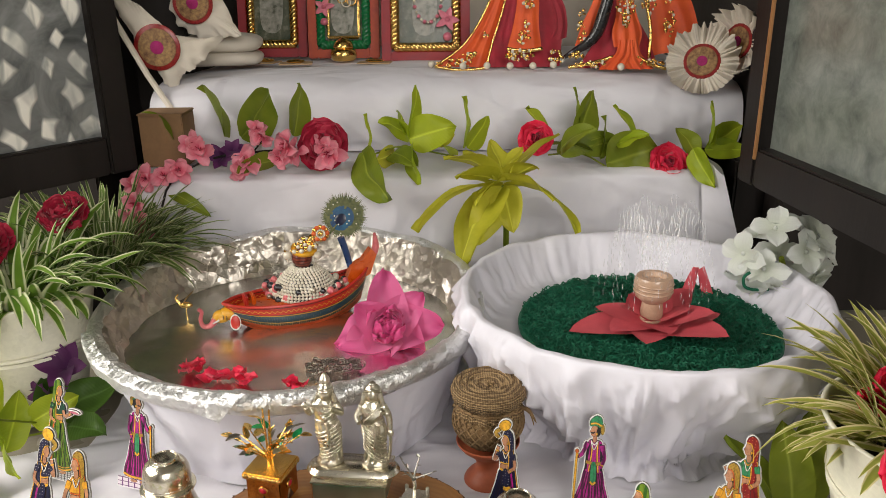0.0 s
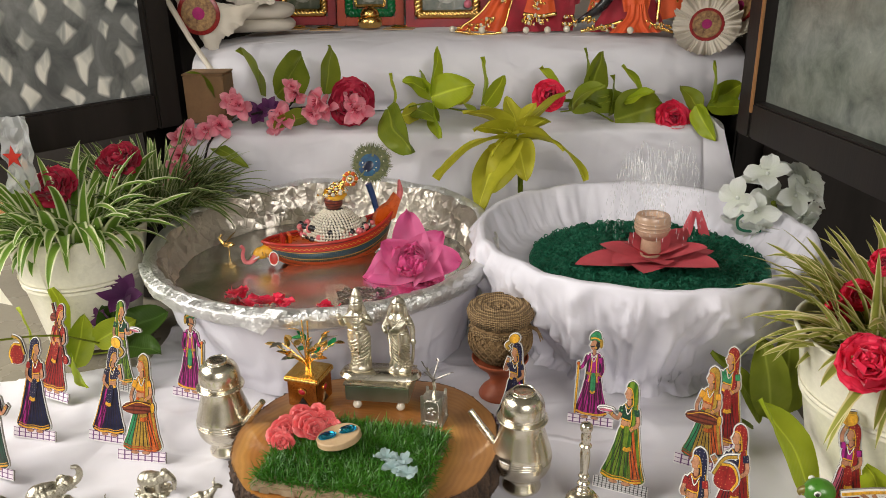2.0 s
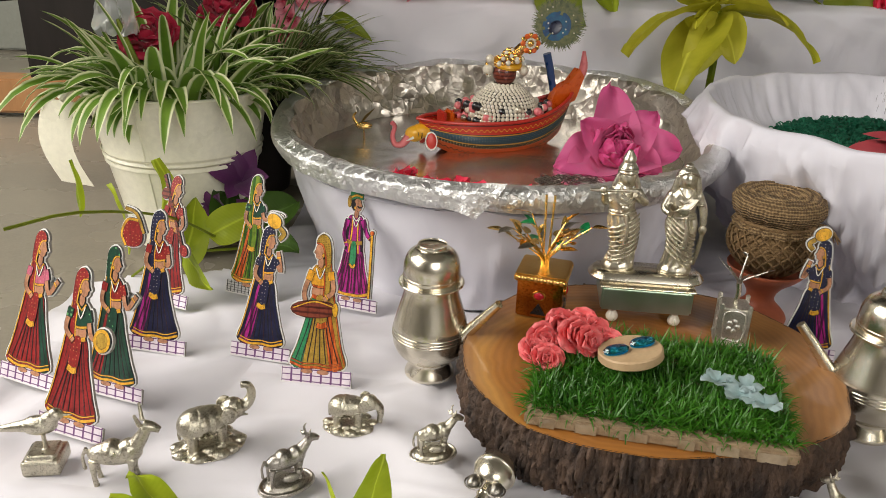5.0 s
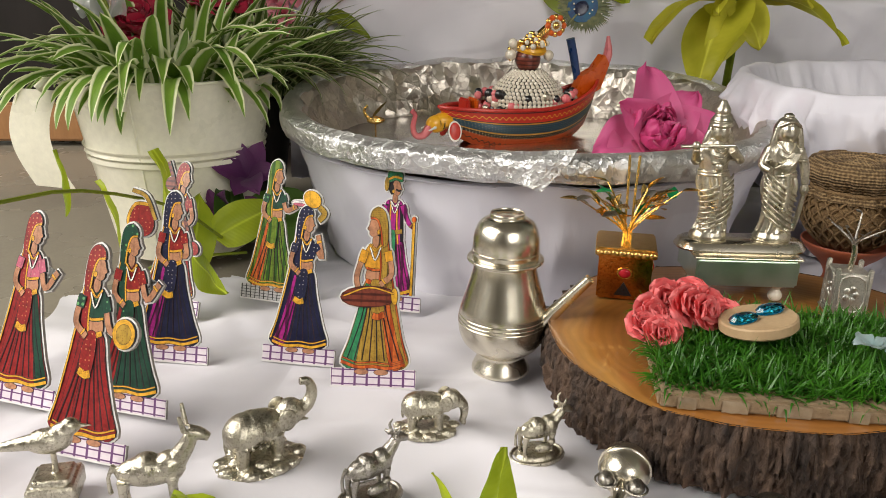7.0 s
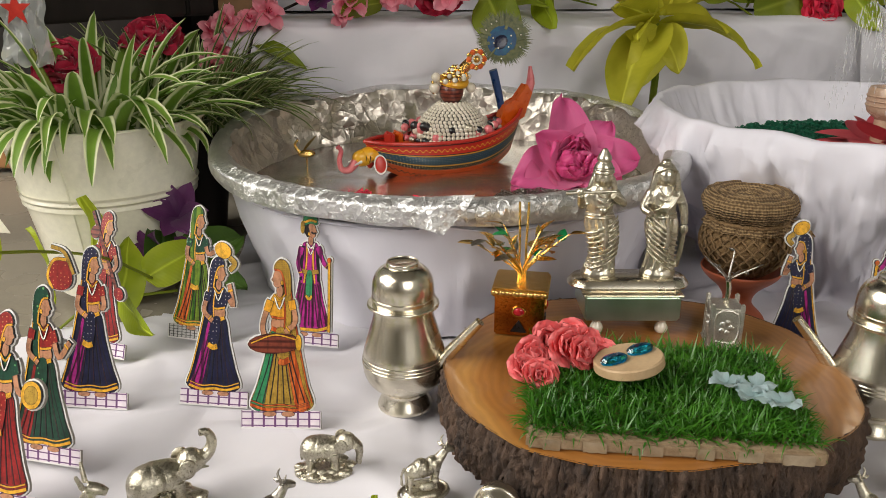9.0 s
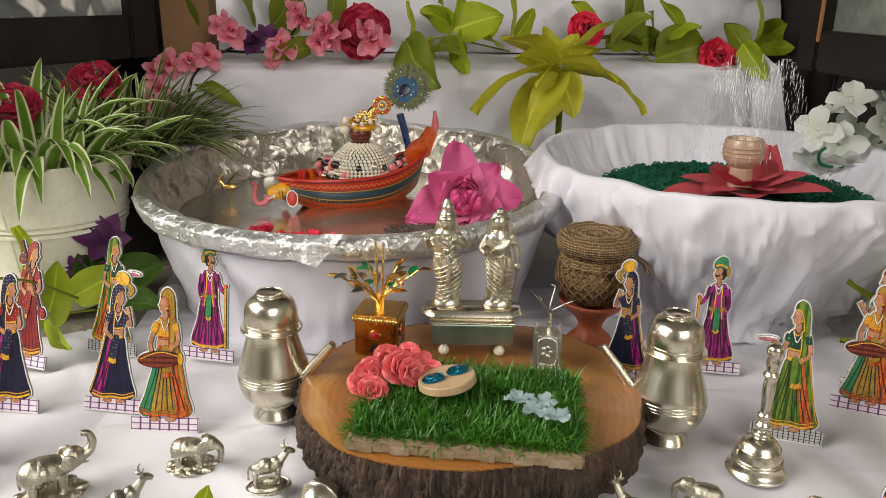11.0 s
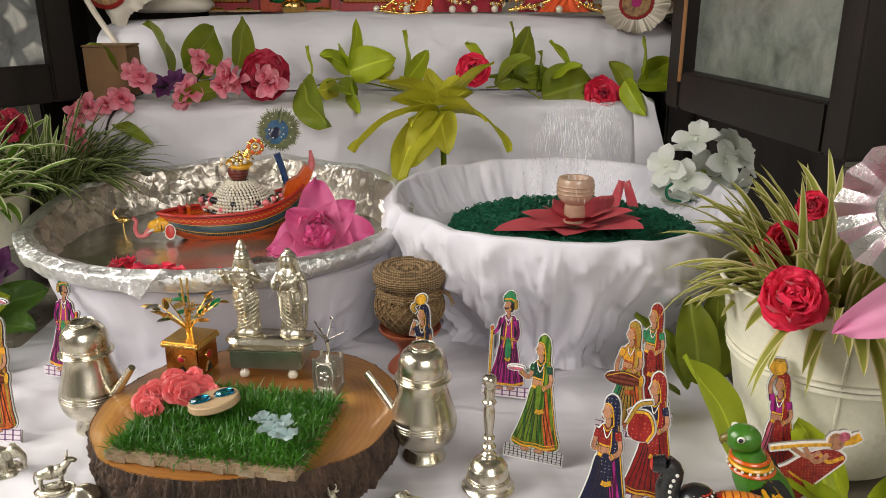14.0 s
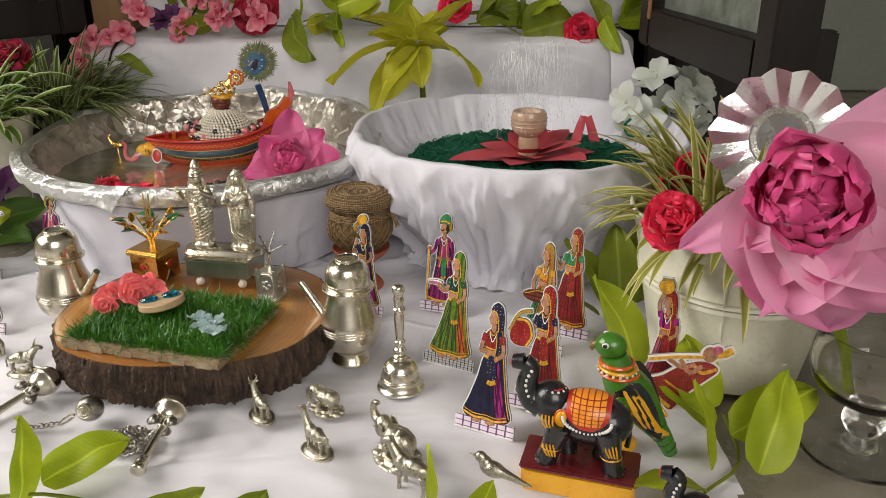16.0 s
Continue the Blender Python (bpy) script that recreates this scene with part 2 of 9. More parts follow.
def leaf_mat(name, dark, light, edge=None, rough=0.42, vein=0.5, shine=0.25, back=0.3):
    """Leaf: midrib and side veins along uv, two greens, pale margins where given; thin enough to glow from behind."""
    mt, nt, b = shader(name, rough)
    uv = coords(nt, "UV")
    sep = nt.nodes.new("ShaderNodeSeparateXYZ")
    nt.links.new(uv, sep.inputs[0])
    dist = nt.nodes.new("ShaderNodeMath")
    dist.operation = "SUBTRACT"
    nt.links.new(sep.outputs[0], dist.inputs[0])
    dist.inputs[1].default_value = 0.5
    ab = nt.nodes.new("ShaderNodeMath")
    ab.operation = "ABSOLUTE"
    nt.links.new(dist.outputs[0], ab.inputs[0])
    tone = noise_tex(nt, coords(nt), 28, 3)
    info = nt.nodes.new("ShaderNodeObjectInfo")
    col = ramp(nt, tone, [(0.25, dark), (0.75, light)])
    isl = nt.nodes.new("ShaderNodeNewGeometry")
    col = mix(nt, ramp(nt, isl.outputs["Random Per Island"], [(0, (0, 0, 0)), (1, (0.45, 0.45, 0.45))]), col, dark)
    col = mix(nt, ramp(nt, info.outputs["Random"], [(0, (0, 0, 0)), (1, (0.5, 0.5, 0.5))]), col, light)
    if vein:
        rib = ramp(nt, ab.outputs[0], [(0.0, (vein, vein, vein)), (0.05, (0, 0, 0))])
        col = mix(nt, rib, col, tuple(min(1, c * 1.7 + 0.03) for c in light))
    if edge:
        lip = ramp(nt, ab.outputs[0], [(0.27, (0, 0, 0)), (0.38, (1, 1, 1))])
        col = mix(nt, lip, col, edge)
    nt.links.new(col, b.inputs["Base Color"])
    wave = node(nt, "ShaderNodeTexWave", Scale=5, Distortion=1.2)
    wave.bands_direction = "DIAGONAL"
    nt.links.new(coords(nt, "UV", (0.7, 2.2, 1)), wave.inputs["Vector"])
    bump(nt, b, wave.outputs[1], 0.12, 0.0008)
    b.inputs["Specular IOR Level"].default_value = shine
    tr = nt.nodes.new("ShaderNodeBsdfTranslucent")
    nt.links.new(col, tr.inputs[0])
    ms = nt.nodes.new("ShaderNodeMixShader")
    ms.inputs[0].default_value = back
    nt.links.new(b.outputs[0], ms.inputs[1])
    nt.links.new(tr.outputs[0], ms.inputs[2])
    nt.links.new(ms.outputs[0], nt.nodes["Material Output"].inputs[0])
    return mt


def petal_mat(name, root, tip_c, rough=0.55, back=0.3, veins=0.25):
    mt, nt, b = shader(name, rough)
    uv = coords(nt, "UV")
    sep = nt.nodes.new("ShaderNodeSeparateXYZ")
    nt.links.new(uv, sep.inputs[0])
    col = ramp(nt, sep.outputs[1], [(0.1, root), (0.95, tip_c)])
    streak = noise_tex(nt, coords(nt, "UV", (26, 2.5, 1)), 1, 4)
    col = mix(nt, veins, col, ramp(nt, streak, [(0.3, tuple(c * 0.55 for c in root)), (0.7, tip_c)]))
    nt.links.new(col, b.inputs["Base Color"])
    bump(nt, b, streak, 0.25, 0.0006)
    b.inputs["Sheen Weight"].default_value = 0.2
    tr = nt.nodes.new("ShaderNodeBsdfTranslucent")
    nt.links.new(col, tr.inputs[0])
    ms = nt.nodes.new("ShaderNodeMixShader")
    ms.inputs[0].default_value = back
    nt.links.new(b.outputs[0], ms.inputs[1])
    nt.links.new(tr.outputs[0], ms.inputs[2])
    nt.links.new(ms.outputs[0], nt.nodes["Material Output"].inputs[0])
    return mt


def metal_mat(name, a, b2, rough=0.2, engraved=0.0, scale=60, tarnish=(0.1, 0.09, 0.07), dark=0.0):
    """Cast or spun metal: tarnish in the hollows of a chased relief, uneven polish."""
    mt, nt, b = shader(name, rough, 1.0)
    vec = coords(nt)
    big, fine = noise_tex(nt, vec, scale, 4), noise_tex(nt, vec, scale * 9, 3, 0.6, 0.5)
    col = ramp(nt, big, [(0.3, a), (0.7, b2)])
    if dark:
        col = mix(nt, ramp(nt, fine, [(0.36, (dark, dark, dark)), (0.5, (0, 0, 0))]), col, tarnish)
    nt.links.new(col, b.inputs["Base Color"])
    rough_range(nt, b, big, max(0.04, rough - 0.08), rough + 0.14)
    if engraved:
        bump(nt, b, fine, engraved, 0.0007)
    return mt


def print_mat(name, ground, mark, kind="dots", scale=700, size=0.22, second=None):
    """Glossy printed card with a cloth pattern of dots, stripes or checks."""
    mt, nt, b = shader(name, 0.32)
    vec = coords(nt)
    if kind == "dots":
        v = node(nt, "ShaderNodeTexVoronoi", Scale=scale, Randomness=0.25)
        nt.links.new(vec, v.inputs["Vector"])
        fac = ramp(nt, v.outputs["Distance"], [(size, (1, 1, 1)), (size + 0.06, (0, 0, 0))])
    else:
        w = node(nt, "ShaderNodeTexWave", Scale=scale, Distortion=1.5 if kind == "stripes" else 0.0)
        w.bands_direction = "X" if kind != "bands" else "Z"
        nt.links.new(vec, w.inputs["Vector"])
        fac = ramp(nt, w.outputs[1], [(0.62, (0, 0, 0)), (0.78, (1, 1, 1))])
        if kind == "tiles":
            w2 = node(nt, "ShaderNodeTexWave", Scale=scale * 1.7, Distortion=0.0)
            w2.bands_direction = "Z"
            nt.links.new(vec, w2.inputs["Vector"])
            fac = mix(nt, 1.0, ramp(nt, w.outputs[1], [(0.88, (0, 0, 0)), (0.94, (1, 1, 1))]), ramp(nt, w2.outputs[1], [(0.90, (0, 0, 0)), (0.95, (1, 1, 1))]), "LIGHTEN")
    tone = ramp(nt, noise_tex(nt, vec, 90, 4), [(0.3, ground), (0.75, second or tuple(min(1, c * 1.35 + 0.01) for c in ground))])
    ink = mix(nt, fac, tone, mark)
    if kind not in ("grid", "tiles"):
        lines = node(nt, "ShaderNodeTexWave", Scale=48, Distortion=5.0, Detail=2)
        lines.bands_direction = "X"
        nt.links.new(coords(nt, "Object", (1, 1, 0.35)), lines.inputs["Vector"])
        ink = mix(nt, 0.22, ink, ramp(nt, lines.outputs[1], [(0.02, (0.10, 0.08, 0.08)), (0.10, (1, 1, 1))]), "MULTIPLY")
        ink = mix(nt, 0.6, ink, ramp(nt, noise_tex(nt, vec, 260, 5, 0.75), [(0.34, (0.22, 0.18, 0.18)), (0.56, (1.0, 1.0, 1.0))]), "MULTIPLY")
    nt.links.new(ink, b.inputs["Base Color"])
    return mt


def glass_mat(name, tint=(1, 1, 1), rough=0.0, ior=1.45):
    mt, nt, b = shader(name, rough)
    b.inputs["Base Color"].default_value = (*tint, 1)
    b.inputs["Transmission Weight"].default_value, b.inputs["IOR"].default_value = 1.0, ior
    return mt


WHITE_CLOTH = cloth_mat("white_cotton", (0.63, 0.615, 0.655), (0.71, 0.695, 0.735), 0.75)
BOWL_CLOTH = cloth_mat("white_satin_cotton", (0.63, 0.615, 0.675), (0.71, 0.695, 0.755), 0.7, 0.7)
CREAM_CLOTH = cloth_mat("cream_cotton", (0.58, 0.52, 0.43), (0.68, 0.62, 0.53), 0.6)
WALL_PAINT = mottled("wall_paint", (0.24, 0.25, 0.21), (0.29, 0.30, 0.26), 3, 0.7, fine=120, strength=0.08)
# for the unseen walls and ceiling, kept dark to limit bounced light
DIM_PAINT = mottled("dim_paint", (0.24, 0.225, 0.20), (0.29, 0.275, 0.245), 3, 0.8, fine=120, strength=0.08)
TILE = mottled("beige_tile", (0.23, 0.205, 0.16), (0.28, 0.25, 0.195), 6, 0.28, fine=300, strength=0.04)
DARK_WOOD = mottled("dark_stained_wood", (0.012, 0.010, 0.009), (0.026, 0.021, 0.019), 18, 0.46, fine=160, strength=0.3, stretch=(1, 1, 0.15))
DARK_WOOD.node_tree.nodes["Principled BSDF"].inputs["Specular IOR Level"].default_value = 0.22
RAW_WOOD = mottled("orange_wood_bead", (0.30, 0.14, 0.05), (0.42, 0.21, 0.08), 40, 0.5, stretch=(1, 1, 0.2))
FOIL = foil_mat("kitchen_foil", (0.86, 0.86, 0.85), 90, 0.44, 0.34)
# same foil inside the tub; dim brown room reflections are put into its tint
FOIL_FLOOR = foil_mat("kitchen_foil_wide_creases_dim_tint", (0.60, 0.55, 0.48), 26, 0.36, 0.28)
TRAY_FOIL = metal_mat("pressed_tray_foil", (0.80, 0.81, 0.80), (0.90, 0.91, 0.90), 0.24, 0.35, 40)
SILVER = metal_mat("polished_white_metal", (0.66, 0.61, 0.49), (0.80, 0.75, 0.63), 0.23, 0.03, 14)
STATUE_SILVER = metal_mat("cast_statue_metal", (0.55, 0.51, 0.40), (0.70, 0.65, 0.53), 0.28, 0.15, 60, dark=0.3)
CAST_SILVER = metal_mat("cast_white_metal", (0.42, 0.39, 0.31), (0.62, 0.58, 0.47), 0.27, 0.5, 90, dark=0.45)
OLD_SILVER = metal_mat("oxidised_metal", (0.30, 0.28, 0.25), (0.48, 0.45, 0.40), 0.28, 0.4, 130, dark=0.55)
GOLD = metal_mat("gilt_metal", (0.78, 0.48, 0.12), (0.90, 0.62, 0.22), 0.2, 0.3, 120)
COPPER = metal_mat("copper_gilt_sheet", (0.50, 0.20, 0.05), (0.74, 0.38, 0.11), 0.13, 0.12, 60, (0.10, 0.03, 0.01), 0.5)
GREEN_ENAMEL = mottled("green_enamel", (0.0, 0.10, 0.03), (0.01, 0.20, 0.06), 200, 0.15)
RED_ENAMEL = mottled("red_enamel", (0.32, 0.01, 0.02), (0.5, 0.02, 0.03), 200, 0.15)
TERRACOTTA = mottled("red_terracotta", (0.36, 0.08, 0.03), (0.45, 0.12, 0.05), 40, 0.5, fine=300)
ENAMEL_POT = mottled("cream_enamelled_tin", (0.78, 0.75, 0.61), (0.84, 0.81, 0.67), 12, 0.3, fine=200, strength=0.03)
SOIL = mottled("dark_soil", (0.02, 0.015, 0.01), (0.06, 0.04, 0.03), 120, 0.9, strength=0.8)
GREEN_PILE = mottled("green_looped_mat", (0.0, 0.10, 0.045), (0.005, 0.17, 0.085), 300, 0.6, fine=900, strength=0.9, dist=0.002)
FOAM_RED = mottled("red_foam_sheet", (0.50, 0.055, 0.075), (0.60, 0.09, 0.11), 60, 0.65, fine=900)
PLASTIC_BROWN = mottled("clear_brown_plastic", (0.42, 0.27, 0.18), (0.55, 0.38, 0.27), 50, 0.25)
GLASS = glass_mat("clear_glass")
WATER = glass_mat("water", (0.95, 0.94, 0.91), 0.27, 1.33)
WATER.node_tree.nodes["Principled BSDF"].inputs["Specular IOR Level"].default_value = 0.25
PEARL = mottled("pearl", (0.64, 0.58, 0.45), (0.76, 0.70, 0.58), 300, 0.2, coat=0.5)
BLACK_PAINT = mottled("black_lacquer", (0.008, 0.008, 0.010), (0.02, 0.02, 0.022), 60, 0.28, coat=0.3)
WHITE_PAINT = mottled("white_paint_dots", (0.75, 0.73, 0.66), (0.82, 0.8, 0.74), 300, 0.4)
YELLOW_PAINT = mottled("yellow_lacquer", (0.72, 0.33, 0.01), (0.80, 0.42, 0.02), 60, 0.3, coat=0.3)
ORANGE_PAINT = mottled("orange_lacquer", (0.55, 0.07, 0.004), (0.70, 0.13, 0.008), 160, 0.3, coat=0.3)
MAROON_PAINT = mottled("maroon_lacquer", (0.10, 0.008, 0.012), (0.15, 0.015, 0.018), 60, 0.3, coat=0.3)
GREEN_PAINT = mottled("green_lacquer", (0.035, 0.14, 0.01), (0.07, 0.23, 0.02), 60, 0.3, coat=0.3)
BLUE_PAINT = mottled("blue_lacquer", (0.01, 0.04, 0.14), (0.02, 0.07, 0.20), 90, 0.3, coat=0.3)
PINK_PAINT = mottled("pink_lacquer", (0.62, 0.12, 0.14), (0.75, 0.22, 0.22), 90, 0.35)
RED_PAINT = mottled("red_lacquer", (0.45, 0.02, 0.015), (0.55, 0.04, 0.02), 90, 0.35)
LEAF_LIME = leaf_mat("lime_leaf", (0.22, 0.33, 0.012), (0.46, 0.52, 0.03))
LEAF_OLIVE = leaf_mat("olive_leaf", (0.12, 0.18, 0.012), (0.27, 0.31, 0.03))
LEAF_YELLOW = leaf_mat("yellow_green_leaf", (0.40, 0.41, 0.02), (0.70, 0.65, 0.07), vein=0.6, back=0.4)
LEAF_DEEP = leaf_mat("deep_green_leaf", (0.03, 0.07, 0.010), (0.07, 0.14, 0.02))
BLADE_EDGED = leaf_mat("cream_edged_blade", (0.07, 0.17, 0.015), (0.22, 0.36, 0.05), (0.76, 0.79, 0.50), vein=0)
BLADE_DARK = leaf_mat("dark_thin_blade", (0.05, 0.10, 0.02), (0.14, 0.21, 0.045), (0.46, 0.48, 0.26), vein=0)
BLADE_STRAW = leaf_mat("straw_green_blade", (0.20, 0.24, 0.03), (0.40, 0.40, 0.09), (0.74, 0.66, 0.36), vein=0)
LAWN = leaf_mat("lawn_blade", (0.012, 0.085, 0.006), (0.085, 0.27, 0.018), vein=0, rough=0.3, shine=0.5)
LOTUS_PINK = petal_mat("lotus_petal", (0.78, 0.20, 0.40), (0.66, 0.075, 0.26), veins=0.15)
LOTUS_PALE = petal_mat("lotus_pale_petal", (0.94, 0.56, 0.72), (0.85, 0.28, 0.52), back=0.42, veins=0.12)
LOTUS_CORE = petal_mat("lotus_core_petal", (0.54, 0.02, 0.15), (0.74, 0.08, 0.28), rough=0.4, veins=0.12)
ROSE_RED = petal_mat("crimson_rose_petal", (0.68, 0.006, 0.035), (0.90, 0.018, 0.085), veins=0.06)
ROSE_DEEP = petal_mat("deep_rose_petal", (0.30, 0.003, 0.02), (0.52, 0.008, 0.05), veins=0.12)
CORAL = petal_mat("coral_rose_petal", (0.82, 0.07, 0.085), (0.95, 0.25, 0.25), veins=0.08)
BLOSSOM = petal_mat("blossom_petal", (0.80, 0.10, 0.20), (0.93, 0.42, 0.49), back=0.4, veins=0.10)
WHITE_PETAL = petal_mat("white_petal", (0.70, 0.74, 0.62), (0.82, 0.84, 0.81), back=0.35, veins=0.14)
PURPLE = petal_mat("purple_petal", (0.07, 0.008, 0.075), (0.14, 0.022, 0.13))
BLUE_JELLY = petal_mat("pale_blue_petal", (0.42, 0.60, 0.62), (0.62, 0.76, 0.78), rough=0.25, back=0.5)

# ---------- the room and the cabinet ----------


def wall(name, c, size, mat, label):
    ob = solid(name, Mesh().box(c, size, 0.004), mat)
    return tagged(ob, label, "wall", kind="structure")


def room():
    tagged(solid("floor", Mesh().box((0, 0.2, -0.062), (3.4, 4.6, 0.1), 0.002), TILE), "beige glazed tile floor under the display", "floor", kind="structure")
    wall("wall_back", (0, 1.79, 1.24), (3.4, 0.1, 2.5), WALL_PAINT, "plain grey-green painted back wall")
    wall("wall_right", (1.66, -0.2, 1.24), (0.1, 3.88, 2.5), WALL_PAINT, "plain grey-green painted side wall")
    for z, h in ((0.19, 0.4), (2.19, 0.6)):
        wall("wall_left", (-1.66, -0.2, z), (0.1, 3.88, h), DIM_PAINT, "unseen wall around an opening, darkened to cut bounced light")
    for y, d in ((-1.295, 1.69), (1.395, 0.69)):
        wall("wall_left", (-1.66, y, 1.14), (0.1, d, 1.49), DIM_PAINT, "unseen wall around an opening, darkened to cut bounced light")
    for z, h in ((0.36, 0.72), (2.25, 0.5)):
        wall("wall_front", (0, -2.05, z), (3.4, 0.1, h), DIM_PAINT, "unseen wall around an opening, darkened to cut bounced light")
    for x, w in ((-0.95, 1.4), (1.45, 0.5)):
        wall("wall_front", (x, -2.05, 1.36), (w, 0.1, 1.27), DIM_PAINT, "unseen wall around an opening, darkened to cut bounced light")
    tagged(solid("ceiling", Mesh().box((0, -0.1, 2.55), (3.4, 4.2, 0.1), 0.002), DIM_PAINT), "plain unseen ceiling, darkened to cut bounced light", "ceiling", kind="structure")


def cabinet():
    cab = thing("shrine_cabinet", "dark stained wooden shrine cabinet with open glazed doors", "cabinet")
    for nm, c, s in (("side_panel", (-0.60, 1.36, 0.62), (0.44, 0.32, 1.2)), ("side_panel", (0.445, 1.36, 0.62), (0.06, 0.32, 1.2)),
                     ("back_panel", (-0.17, 1.66, 0.7), (1.28, 0.03, 1.4)), ("top_panel", (-0.17, 1.36, 1.3), (1.32, 0.62, 0.05))):
        solid(nm, Mesh().box(c, s, 0.004), DARK_WOOD, cab)
    solid("plinth", Mesh().box((-0.72, 1.21, 0.02), (0.55, 0.05, 0.05), 0.003), RAW_WOOD, cab, "brown wooden plinth strip")
    solid("lining", Mesh().box((0.03, 1.60, 0.62), (0.82, 0.02, 0.75), 0.003), CREAM_CLOTH, cab, "white cloth lining behind the pictures")
    solid("jamb", Mesh().box((0.425, 1.06, 0.5), (0.03, 0.28, 1.0), 0.003), DARK_WOOD, cab)
    solid("jamb", Mesh().box((-0.478, 1.11, 0.62), (0.03, 0.19, 1.2), 0.003), DARK_WOOD, cab)
    # added dark board, stands in for the shaded gap under the right door
    solid("base_panel", Mesh().box((0.495, 0.985, 0.105), (0.25, 0.03, 0.21), 0.003), DARK_WOOD, cab)
    return cab


def pane_mats():
    mt, nt, b = shader("dusty_glass", 0.16)
    vec = coords(nt)
    dust = noise_tex(nt, vec, 26, 6, 0.65, 0.4)
    b.inputs["Base Color"].default_value = (0.05, 0.06, 0.05, 1)
    nt.links.new(ramp(nt, dust, [(0.3, (0.10, 0.115, 0.10)), (0.75, (0.27, 0.29, 0.255))]), b.inputs["Base Color"])
    rough_range(nt, b, dust, 0.08, 0.35)
    b.inputs["Specular IOR Level"].default_value = 0.7
    return mt


def door(name, hinge, az, width, bottom, height, thick, label, pane, stile=0.034):
    """A glazed door leaf: +x runs from its hinge along az, its face is -y."""
    d = thing(name, label, "door", turn_to(*hinge, az), kind="structure")
    rails = [("stile", (stile / 2, 0, bottom + height / 2), (stile, thick, height)), ("stile", (width - stile / 2, 0, bottom + height / 2), (stile, thick, height)),
             ("bottom_rail", (width / 2, 0, bottom + stile * 0.65), (width - 2 * stile - 0.002, thick * 0.96, stile * 1.3)),
             ("top_rail", (width / 2, 0, bottom + height - stile / 2), (width - 2 * stile - 0.002, thick * 0.96, stile))]
    for nm, c, s in rails:
        solid(nm, Mesh().box(c, s, 0.0025), DARK_WOOD, d)
    solid("pane", Mesh().box((width / 2, 0, bottom + height / 2 + 0.004), (width - 2 * stile + 0.006, 0.004, height - 2.2 * stile)), pane, d)
    return d


def grille_reflection_pane():
    """Glass of the other leaf: reflected window grille painted as wavy dark mesh, bright gaps."""
    mt, nt, b = shader("painted_grille_reflection", 0.22)
    tot = None
    for ang in (0.62, -0.62):
        mp = nt.nodes.new("ShaderNodeMapping")
        tc = nt.nodes.new("ShaderNodeTexCoord")
        mp.inputs["Rotation"].default_value = (0, ang, 0)
        nt.links.new(tc.outputs["Object"], mp.inputs[0])
        w = node(nt, "ShaderNodeTexWave", Scale=8.0, Distortion=5.5, Detail=1.0)
        w.inputs["Detail Scale"].default_value = 1.6
        nt.links.new(mp.outputs[0], w.inputs["Vector"])
        r = ramp(nt, w.outputs[1], [(0.28, (1, 1, 1)), (0.62, (0, 0, 0))])
        tot = r if tot is None else mix(nt, 1.0, tot, r, "MULTIPLY")
    cloud = ramp(nt, noise_tex(nt, coords(nt, "Object", (2.2, 1, 0.8)), 16, 3, 0.5, 0.8), [(0.36, (0.46, 0.47, 0.44)), (0.56, (1.0, 0.97, 0.88))])
    smoke = ramp(nt, noise_tex(nt, coords(nt), 14, 5, 0.6, 1.0), [(0.3, (0.07, 0.075, 0.075)), (0.7, (0.34, 0.35, 0.34))])
    nt.links.new(mix(nt, tot, smoke, cloud), b.inputs["Base Color"])
    bump(nt, b, tot, 0.5, 0.002)
    return mt


room()
cabinet()
PANE = pane_mats()
door("door_1", (0.366, 0.907, 0), -82.7, 0.350, 0.203, 0.85, 0.040, "dark wooden cabinet door, open, with dusty glass", PANE)
solid("bead", Mesh().box((0.0, 0, 0.61), (0.004, 0.004, 0.75), 0.001), RAW_WOOD, bpy.data.objects["door_1"], "worn orange wooden glazing bead", m=Matrix.Translation((0.036, -0.0205, 0)))
door("door_2", (-0.402, 0.985, 0), 233, 0.42, 0.205, 0.85, 0.03, "dark wooden cabinet door, open, with a wavy grille reflection painted on its glass", grille_reflection_pane(), 0.036)


# ---------- cloths ----------


def drape(x0, x1, profile, folds, name, label, mat, seed, nx=220, sag=0.0):
    """A cloth over a step: a smooth profile in y and z, swept along x, with hanging folds."""
    pts = spline(profile, 6)
    k = len(pts) - 1

    def fn(u, v):
        x = x0 + (x1 - x0) * u
        y, z = pts[round(v * k)]
        t = v * 1.0
        low = max(0, 1 - t / 0.55)
        n = noise.noise((x * 13 + t * 5, seed, t * 2.3)) * 0.8 + noise.noise((x * 34 - t * 9, seed + 3, t * 4.0)) * 0.5 + 0.9 * (1 - abs(noise.noise((x * 16 + t * 6, seed + 8, t * 2)))) ** 7 + 0.25 * noise.noise((x * 80, seed, t * 9))
        y -= folds * n * low
        z += 0.004 * noise.noise((x * 9, y * 9, seed)) * (1 - low) - sag * (2 * u - 1) ** 2 * (1 - low)
        return (x, y, z)

    return tagged(solid(name, Mesh().sheet(fn, nx, k), mat, sharp=0), label, "cloth")


drape(-0.385, 0.352, [(0.968, 0.0), (0.966, 0.06), (0.962, 0.14), (0.960, 0.184), (0.967, 0.196), (0.985, 0.200), (1.03, 0.201), (1.10, 0.202)], 0.010,
      "step_cloth", "white cotton cloth hanging over the lower step", WHITE_CLOTH, 2.0)
